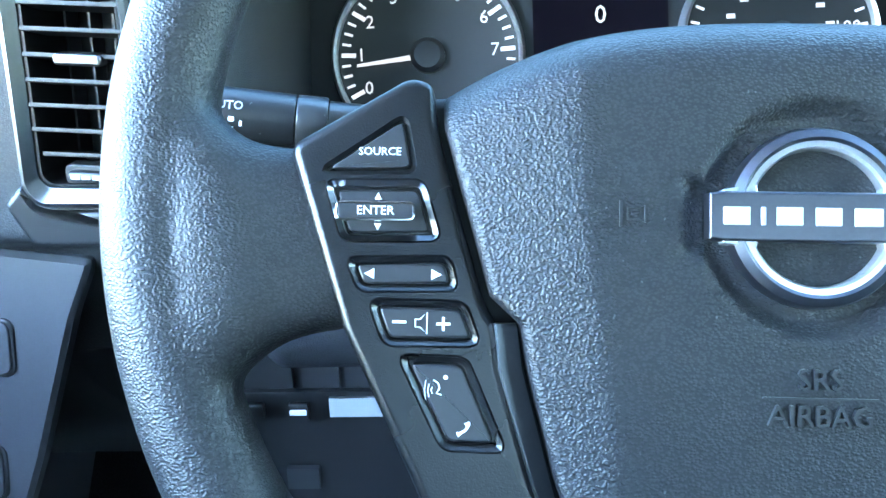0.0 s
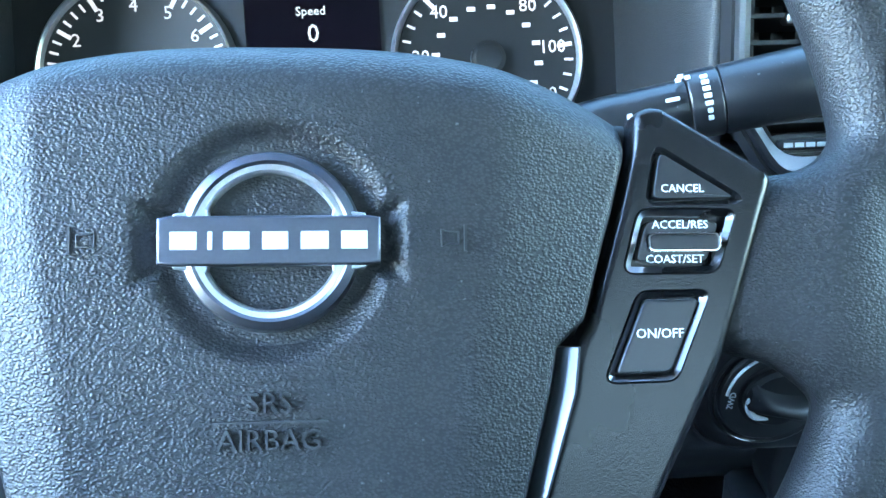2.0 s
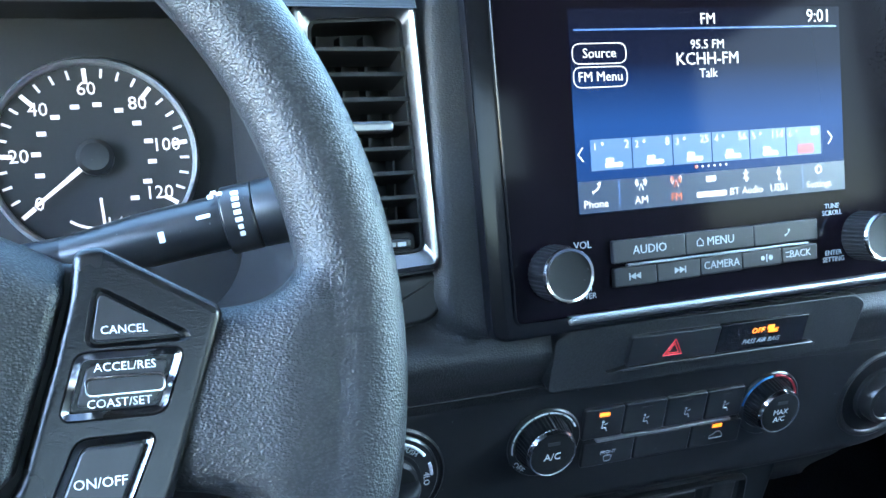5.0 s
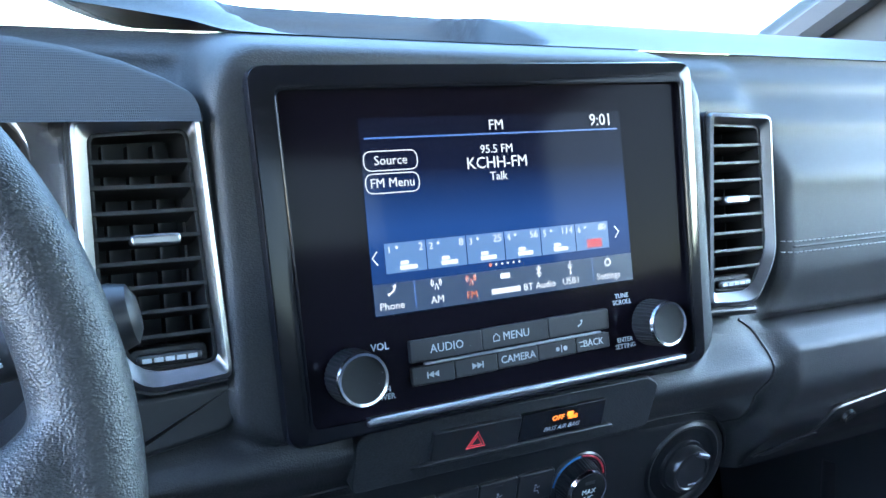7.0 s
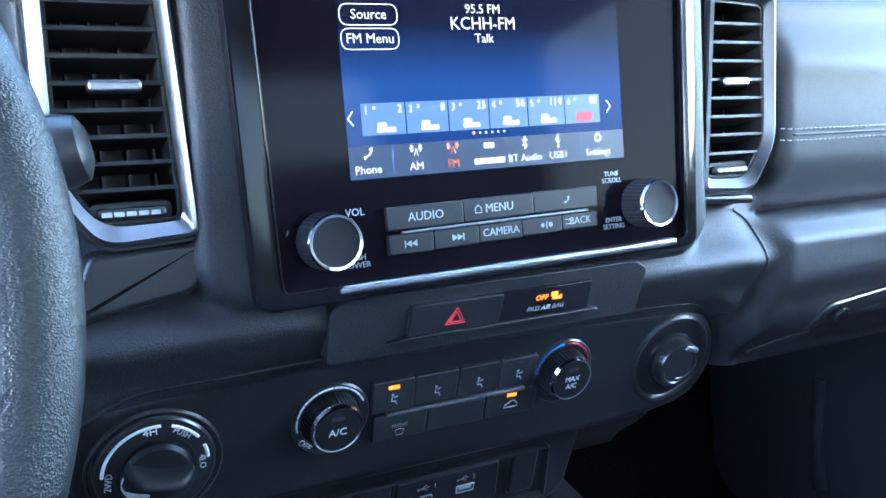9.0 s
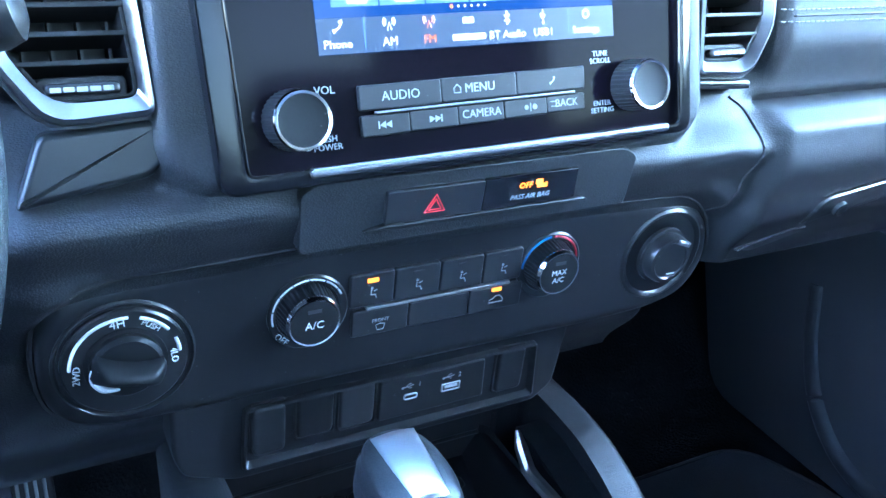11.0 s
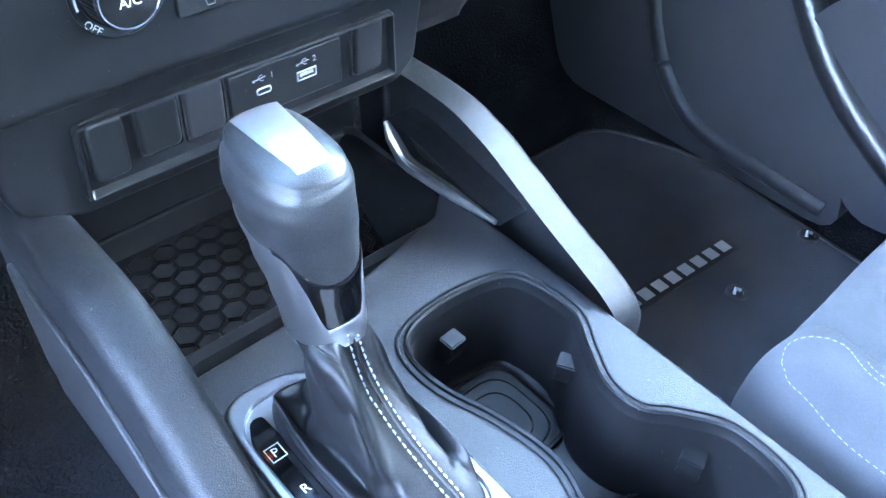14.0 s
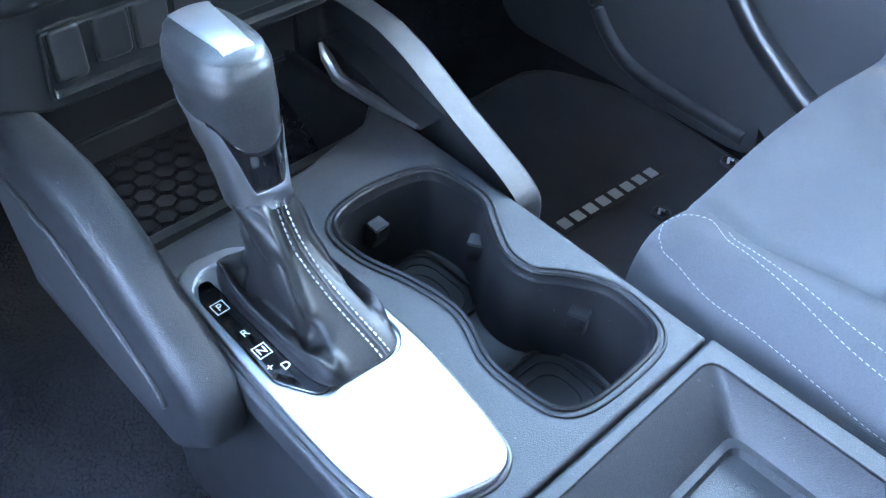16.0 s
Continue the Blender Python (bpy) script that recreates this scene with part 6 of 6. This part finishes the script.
rp = [(0.262, 0.305), (0.259, 0.334), (0.278, 0.352), (0.330, 0.385), (0.380, 0.420), (0.412, 0.436), (0.450, 0.444), (0.52, 0.452), (0.53, 0.28), (0.30, 0.25)]
tri_hole = [(0.366, 0.360), (0.470, 0.3715), (0.497, 0.402), (0.468, 0.3985), (0.415, 0.3785)]
rail(0.670, 0.698, rp, tri_hole, 0.007, "rail", "grey grained rail")
part("rail_recess", at(slab(rounded(tri_hole, 0.006), 0.684, 0.688), SIDE), DARK, con)
part("rail_trim", tube([(0.6695, 0.490, 0.4005), (0.6690, 0.4835, 0.389), (0.6690, 0.471, 0.3745), (0.6690, 0.462, 0.3715), (0.6690, 0.42, 0.3675), (0.6695, 0.372, 0.3625)], [0.0022, 0.0055, 0.0060, 0.0058, 0.0054, 0.0020], 10), KNOBTOP, con, "silver trim blade")
lp = [(0.262, 0.300), (0.257, 0.330), (0.264, 0.350), (0.312, 0.398), (0.352, 0.430), (0.390, 0.446), (0.45, 0.453), (0.53, 0.455), (0.53, 0.28), (0.32, 0.25)]
p = ccw(rounded(lp, 0.014, 6))
loops = []
for k in range(9):
    a = math.pi * k / 8
    d = 0.0125 * (1 - math.sin(a)) if 0 < k < 8 else 0.0125
    x = (0.391 + 0.0125 * (1 - math.cos(a))) if k < 4 else (0.4255 - 0.0125 * (1 + math.cos(a)))
    if k == 4:
        loops.append([(0.4035, y, z) for y, z in p])
        x = 0.413
    loops.append([(x, y, z) for y, z in inset(p, d)])
part("rail", rings(loops), GRAINED, con, "grey grained rail")
part("rail_insert", at(slab(rounded([(0.300, 0.312), (0.312, 0.330), (0.40, 0.392), (0.50, 0.418), (0.50, 0.33), (0.36, 0.29)], 0.012), -0.3905, -0.387, 0.002), SIDE @ Matrix.Diagonal((1, 1, -1, 1))), DASHSKIN, con, "smooth grey insert")

# silver shifter plate
PL = [(-0.1208, -0.0412), (-0.1150, -0.0600), (-0.0972, -0.0735), (-0.0727, -0.0838), (-0.0568, -0.0850), (-0.0445, -0.0780), (-0.0395, -0.0634), (-0.0340, -0.0371), (-0.0290, -0.0035), (-0.0268, 0.0221), (-0.0262, 0.0519), (-0.0255, 0.0953), (-0.045, 0.132), (-0.0674, 0.156), (-0.0883, 0.1610), (-0.101, 0.1605), (-0.1120, 0.153), (-0.1165, 0.1341), (-0.1195, 0.0883), (-0.1212, 0.0397), (-0.1222, -0.0045)]
PLS = spline(PL, 4)
HOLE = rounded([(-0.1145, 0.043), (-0.099, 0.0185), (-0.043, 0.0145), (-0.0325, 0.026), (-0.031, 0.090), (-0.046, 0.126), (-0.068, 0.150), (-0.099, 0.150), (-0.112, 0.137)], 0.008)
part("shifter_surround", at(slab(inset(ccw(PLS), -0.003), -0.004, 0.0022, 0.0018), KO), SATIN, con, "dark edge")
part("shifter_plate", at(holed(PLS, [HOLE], 0.0, 0.0065, 0.0025, 0.001, 0.003), KO), SILVER, con, "satin silver plate")
ind = part("gear_indicator", at(slab(rounded([(-0.1135, 0.046), (-0.099, 0.0215), (-0.090, 0.021), (-0.0935, 0.06), (-0.097, 0.142), (-0.105, 0.142), (-0.1115, 0.130)], 0.004), 0.002, 0.0052, 0.0006), KO), PIANO, con, "gloss black gear indicator")
for w, v, u, boxed in (("P", 0.1163, -0.1050, 1), ("R", 0.0885, -0.1052, 0), ("N", 0.0705, -0.1055, 1), ("D", 0.0520, -0.1010, 0), ("+", 0.0568, -0.1092, 0)):
    part("lettering", at(shifted(words(w, 0.0080, u, v, 0.0001), 0, 0, 0.0053), KO), WHITE, ind)
    if boxed:
        o = rect(u, v, 0.0046, 0.0050)
        part("outline", at(ring_frame(o, inset(ccw(o), 0.0005), 0.0052, 0.0054), KO), WHITE, ind)

# ---- shift lever ----
lever = thing("shift_lever", (0.484, 0.284, 0.345), "grey leather shift lever with silver trim and a stitched boot", "shift lever")


def ko(u, v, w):
    return KO @ Vector((u, v, w))


NECK = Vector((0.486, 0.310, 0.430))
base_c = ko(-0.068, 0.084, 0.006)


def along(pts, ts, t):
    """A smooth curve through points at given stations."""
    i = max(k for k in range(len(ts) - 1) if ts[k] <= t or k == 0)
    u = min(1.0, max(0.0, (t - ts[i]) / (ts[i + 1] - ts[i])))
    p = [pts[min(max(i + k, 0), len(pts) - 1)] for k in (-1, 0, 1, 2)]
    return 0.5 * ((2 * p[1]) + (p[2] - p[0]) * u + (2 * p[0] - 5 * p[1] + 4 * p[2] - p[3]) * u * u + (3 * p[1] - p[0] - 3 * p[2] + p[3]) * u ** 3)


def boot_point(a, b):
    """A leather sleeve that falls from the neck and tucks into a skirt folded over its base."""
    th = 2 * math.pi * a
    ca, sa = math.cos(th), math.sin(th)
    ex = lambda c, p: math.copysign(abs(c) ** p, c)
    bx, bv = 0.0330 * ex(ca, 0.42), 0.0640 * ex(sa, 0.42)
    B = ko(-0.0650 + bx, 0.0805 + bv, 0.0060)
    N = NECK + Vector((0.0185 * ca, 0.0205 * sa, 0.0))
    M1 = ko(-0.0655 + bx * 0.84, 0.084 + bv * 0.78, 0.022)
    M2 = NECK + Vector((0.022 * ca, 0.025 * sa, -0.055))
    p = (1 - b) ** 3 * B + 3 * b * (1 - b) ** 2 * M1 + 3 * b * b * (1 - b) * M2 + b ** 3 * N
    seam = math.exp(-((a - 0.77) / 0.055) ** 4)
    tuck = max(step(0.15, -0.55, ca), 0.75 * step(0.45, 0.95, ca) * step(-0.95, -0.2, sa)) * (1 - seam)
    wob = 0.5 + 0.5 * math.sin(5.2 * th + 0.7)
    C = [B, ko(-0.065 + bx * 0.97, 0.0805 + bv * 0.97, 0.020 + 0.007 * wob), ko(-0.066 + bx * (0.55 + 0.15 * wob), 0.084 + bv * 0.60, 0.016 - 0.010 * wob), ko(-0.066 + bx * 0.62, 0.088 + bv * 0.44, 0.038), (ko(-0.066 + bx * 0.6, 0.09 + bv * 0.4, 0.06) + N) / 2, N]
    c = along(C, [0.0, 0.17, 0.34, 0.50, 0.72, 1.0], b)
    q = p.lerp(c, tuck)
    out = q - (base_c * (1 - b) + NECK * b)
    out.z *= 0.3
    out.normalize()
    body = math.sin(math.pi * min(1, b * 1.02)) ** 0.7
    slope = b * 7.5 + 1.3 * ca - 0.9 * sa
    crease = 1 - abs(math.sin(slope + 1.6 * noise.noise(Vector((ca * 1.4, sa * 1.4, b * 2.5))))) ** 0.6
    fold = -0.0042 * crease * (0.35 + 0.65 * step(0.2, -0.7, ca)) + 0.0016 * noise.noise(Vector((q.x * 45, q.y * 45, q.z * 60)))
    return tuple(q + out * body * fold * (1 - 0.9 * seam))


bm = surface(boot_point, 180, 110, True)
bmesh.ops.recalc_face_normals(bm, faces=bm.faces)
boot = part("boot", bm, BOOTSKIN, lever, "folded black leather boot", sharp=80)
def seam_point(side, b):
    """Beside the boot's seam, at an even distance from it."""
    p, q = Vector(boot_point(0.77, b)), Vector(boot_point(0.775, b))
    return tuple(Vector(boot_point(0.77 + side * 0.005 * 0.0030 / (q - p).length, b)) + Vector((0, -0.0006, 0.0004)))


for side in (-1, 1):
    part("stitching", stitches([seam_point(side, 0.02 + 0.96 * k / 40) for k in range(41)], 0.0029, 0.0013, 0.0006, (0, -1, 0.3)), THREAD, boot, "pale stitching")
part("seam_welt", tube([tuple(Vector(boot_point(0.77, k / 30)) + Vector((0, -0.0002, 0))) for k in range(31)], 0.0008, 6), RUBBER, boot)


def knob_at(z):
    rows = [(0.420, 0.4860, 0.3090, 0.0178, 0.0195), (0.434, 0.4862, 0.3100, 0.0182, 0.0205), (0.450, 0.4864, 0.3120, 0.0194, 0.0225), (0.470, 0.4866, 0.3160, 0.0216, 0.0280), (0.490, 0.4864, 0.3190, 0.0238, 0.0330),
            (0.503, 0.4860, 0.3210, 0.0248, 0.0350), (0.512, 0.4872, 0.3215, 0.0240, 0.0350), (0.5195, 0.4880, 0.3220, 0.0215, 0.0325), (0.5240, 0.4885, 0.3220, 0.0155, 0.0265), (0.5255, 0.4885, 0.3220, 0.0020, 0.0020)]
    return [table([(r[0], r[i]) for r in rows], z) for i in (1, 2, 3, 4)]


def knob_point(th, z, grow=0.0):
    cx, cy, hx, hy = knob_at(z)
    ex = lambda c: math.copysign(abs(c) ** 0.78, c)
    y = cy + (hy + grow) * ex(math.sin(th))
    return (cx + (hx + grow) * ex(math.cos(th)), y, z + (0.19 * (y - cy) * step(0.48, 0.525, z)))


zs = [0.420 + 0.1055 * (1 - (1 - k / 40) ** 1.5) for k in range(41)]
part("knob", rings([[knob_point(2 * math.pi * k / 48, z) for k in range(48)] for z in zs]), KNOBSKIN, lever, "grey-black leather knob", sharp=80)


def trim_top(th):
    """Upper edge of the silver trim: a narrow U at the back, arms that climb the sides."""
    arm = step(0.42, 0.97, abs(math.cos(th)))
    return 0.4365 + 0.046 * arm if math.sin(th) < 0 else 0.4825 + 0.014 * math.sin(th)


def trim_point(a, b):
    th = 2 * math.pi * a
    z = 0.4195 + (trim_top(th) - 0.4195) * b
    return knob_point(th, z, 0.0014 * math.sin(math.pi * min(1.0, b * 1.02)) ** 0.3 + (0.0 if b < 1 else -0.0008))


def insert_point(a, b):
    """The gloss panel between the trim's arms, below the leather's hem."""
    th = math.pi * (1.06 + 0.88 * a)
    z0 = trim_top(th) - 0.003
    hem = 0.462 + 0.022 * abs(2 * a - 1) ** 1.6
    return knob_point(th, z0 + max(0.002, hem - z0) * b, 0.0007 if 0 < b < 1 and 0 < a < 1 else -0.0006)


part("collar_trim", surface(trim_point, 144, 24, True), KNOBTOP, lever, "satin silver side trim", sharp=60)
part("insert", surface(insert_point, 40, 16), PIANO, lever, "gloss black panel below the leather", sharp=60)
part("seam", tube([knob_point(math.pi * (1.0 + 0.10 * k / 12 - 0.32), 0.486 + 0.034 * k / 12, 0.0002) for k in range(13)], 0.0005, 6), RUBBER, lever, "sewn seam")
TP = Matrix.Translation((0.4885, 0.320, 0.5243)) @ Matrix.Rotation(radians(11), 4, "X")
crown = surface(lambda a, b: ((2 * a - 1) * (0.0100 + 0.0030 * b), -0.0235 + 0.0495 * b, 0.0027 - 2.4 * max(0.0, 0.004 - (-0.0235 + 0.0495 * b)) ** 2 - 14 * ((2 * a - 1) * 0.011) ** 2 - 0.0012 * max(abs(2 * a - 1), abs(2 * b - 1)) ** 16), 20, 30)
part("top_plate", at(crown, TP), KNOBTOP, lever, "silver top plate", sharp=60)
part("lock_button", at(shifted(lathe([(0.0010, 0), (0.0010, 0.0005), (0.0005, 0.0006)], 12), -0.003, 0.021, 0.0010), TP), RED, lever)

# ---- passenger seat ----
seat = thing("passenger_seat", (0.95, -0.1, 0.05), "blue-grey cloth passenger seat with pale stitching", "seat")
SX0, SX1, SY0, SY1 = 0.688, 1.235, -0.50, 0.218


def seat_point(a, b):
    """A cushion: a rounded box, its top crowned and a bolster along each side."""
    u, v = 2 * a - 1, b
    x = (SX0 + SX1) / 2 + (SX1 - SX0) / 2 * u
    y = SY0 + (SY1 - SY0) * v
    gap = -box_gap(x, y, (SX0 + SX1) / 2, (SY0 + SY1) / 2 - 0.1, (SX1 - SX0) / 2, (SY1 - SY0) / 2 + 0.1, 0.075)
    r = 0.055
    t = min(1.0, max(0.0, gap / r))
    z = 0.318 - 0.15 * (1 - math.sqrt(max(0.0, 1 - (1 - t) ** 2.4)))
    e = min(x - SX0, SX1 - x)
    z += 0.012 * math.exp(-((e - 0.045) / 0.03) ** 2) - 0.006 * math.exp(-((e - 0.082 - 0.02 * step(0.1, 0.2, y)) / 0.006) ** 2)
    z += 0.014 * step(0.08, 0.25, e) + 0.0015 * noise.noise(Vector((x * 14, y * 14, 0)))
    z -= 0.02 * step(-0.1, -0.5, y)
    return (x, y, z)


cush = surface(seat_point, 130, 150)
edge = [e for e in cush.edges if e.is_boundary]
ext = bmesh.ops.extrude_edge_only(cush, edges=edge)
for v in [g for g in ext["geom"] if isinstance(g, bmesh.types.BMVert)]:
    v.co.z = 0.07
bmesh.ops.recalc_face_normals(cush, faces=cush.faces)
part("cushion", cush, CLOTH, seat, sharp=70)


def on_seat(x, y, dz=0.001):
    a, b = (x - SX0) / (SX1 - SX0), (y - SY0) / (SY1 - SY0)
    p = seat_point(a, b)
    return (p[0], p[1], p[2] + dz)


seam = spline([(0.731, 0.178), (0.745, 0.182), (0.7575, 0.172), (0.7639, 0.1548), (0.746, 0.133), (0.7395, 0.1138), (0.7271, 0.0726), (0.7184, 0.0349), (0.7131, -0.0006), (0.706, -0.06)], 6, False)
for d in (0.0, 0.007):
    part("stitching", stitches([on_seat(x + d, y - d * 0.3) for x, y in seam[22 if d else 0:]], 0.0030, 0.0018, 0.00032), THREAD, seat, "pale double stitching")
part("front_seam", stitches([on_seat(x, y) for x, y in spline([(0.731, 0.178), (0.7272, 0.1741), (0.7193, 0.1625), (0.7111, 0.1274), (0.7079, 0.0845), (0.7035, 0.031), (0.7004, -0.0067), (0.698, -0.06)], 6, False)], 0.0030, 0.0018, 0.00030), THREAD, seat, "pale stitching")
part("base", box(0.74, 1.19, -0.45, 0.12, 0.0, 0.10, 0.01), DARK, seat)
part("backrest", at(slab(rect(0, 0.30, 0.26, 0.34, 0.06), -0.05, 0.06, 0.03), Matrix.Translation((0.96, -0.50, 0.30)) @ Matrix.Rotation(radians(105), 4, "X")), CLOTH, seat)

# ---- passenger door, kick panel, sill ----
door = thing("passenger_door", (1.36, 0.2, 0.1), "dark grey moulded passenger door panel with a lower pocket", "door")
part("panel", rings([[(1.34, y, z) for y, z in ccw(rounded([(-0.7, 0.06), (0.44, 0.06), (0.62, 0.30), (0.62, 0.80), (-0.7, 0.80)], 0.05))], [(1.42, y, z) for y, z in ccw(rounded([(-0.7, 0.06), (0.44, 0.06), (0.62, 0.30), (0.62, 0.80), (-0.7, 0.80)], 0.05))]]), KNEE, door)
part("armrest", tube([(1.33, -0.6, 0.56), (1.325, 0.1, 0.55), (1.335, 0.42, 0.60)], 0.035, 12), DASHSKIN, door)
part("pocket_lip", tube(spline([(1.27, -0.35, 0.20), (1.27, 0.12, 0.145), (1.272, 0.27, 0.135), (1.278, 0.36, 0.19), (1.285, 0.43, 0.26), (1.30, 0.50, 0.36)], 6, False), 0.019, 14), MATTE, door, "rounded pocket lip")
part("pocket", rings([[(1.275, y, z) for y, z in ccw(rounded([(-0.4, 0.07), (0.36, 0.07), (0.47, 0.30), (0.40, 0.36), (-0.4, 0.30)], 0.04))], [(1.345, y, z) for y, z in ccw(rounded([(-0.4, 0.07), (0.36, 0.07), (0.47, 0.30), (0.40, 0.36), (-0.4, 0.30)], 0.04))]]), KNEE, door)
kick = thing("kick_panel", (1.32, 0.7, 0.05), "dark moulded kick panel at the end of the footwell", "kick panel")
part("panel", rings([[(1.30, y, z) for y, z in ccw(rounded([(0.37, 0.02), (0.86, 0.10), (0.95, 0.5), (0.50, 0.42), (0.40, 0.20)], 0.05))], [(1.40, y, z) for y, z in ccw(rounded([(0.37, 0.02), (0.86, 0.10), (0.95, 0.5), (0.50, 0.42), (0.40, 0.20)], 0.05))]]), KNEE, kick)
part("ridge", tube(spline([(1.311, 0.40, 0.05), (1.309, 0.50, 0.072), (1.308, 0.60, 0.10), (1.309, 0.66, 0.16), (1.311, 0.69, 0.24), (1.313, 0.70, 0.34)], 10, False), 0.017, 14), DASHSKIN, kick, "rounded ridge")
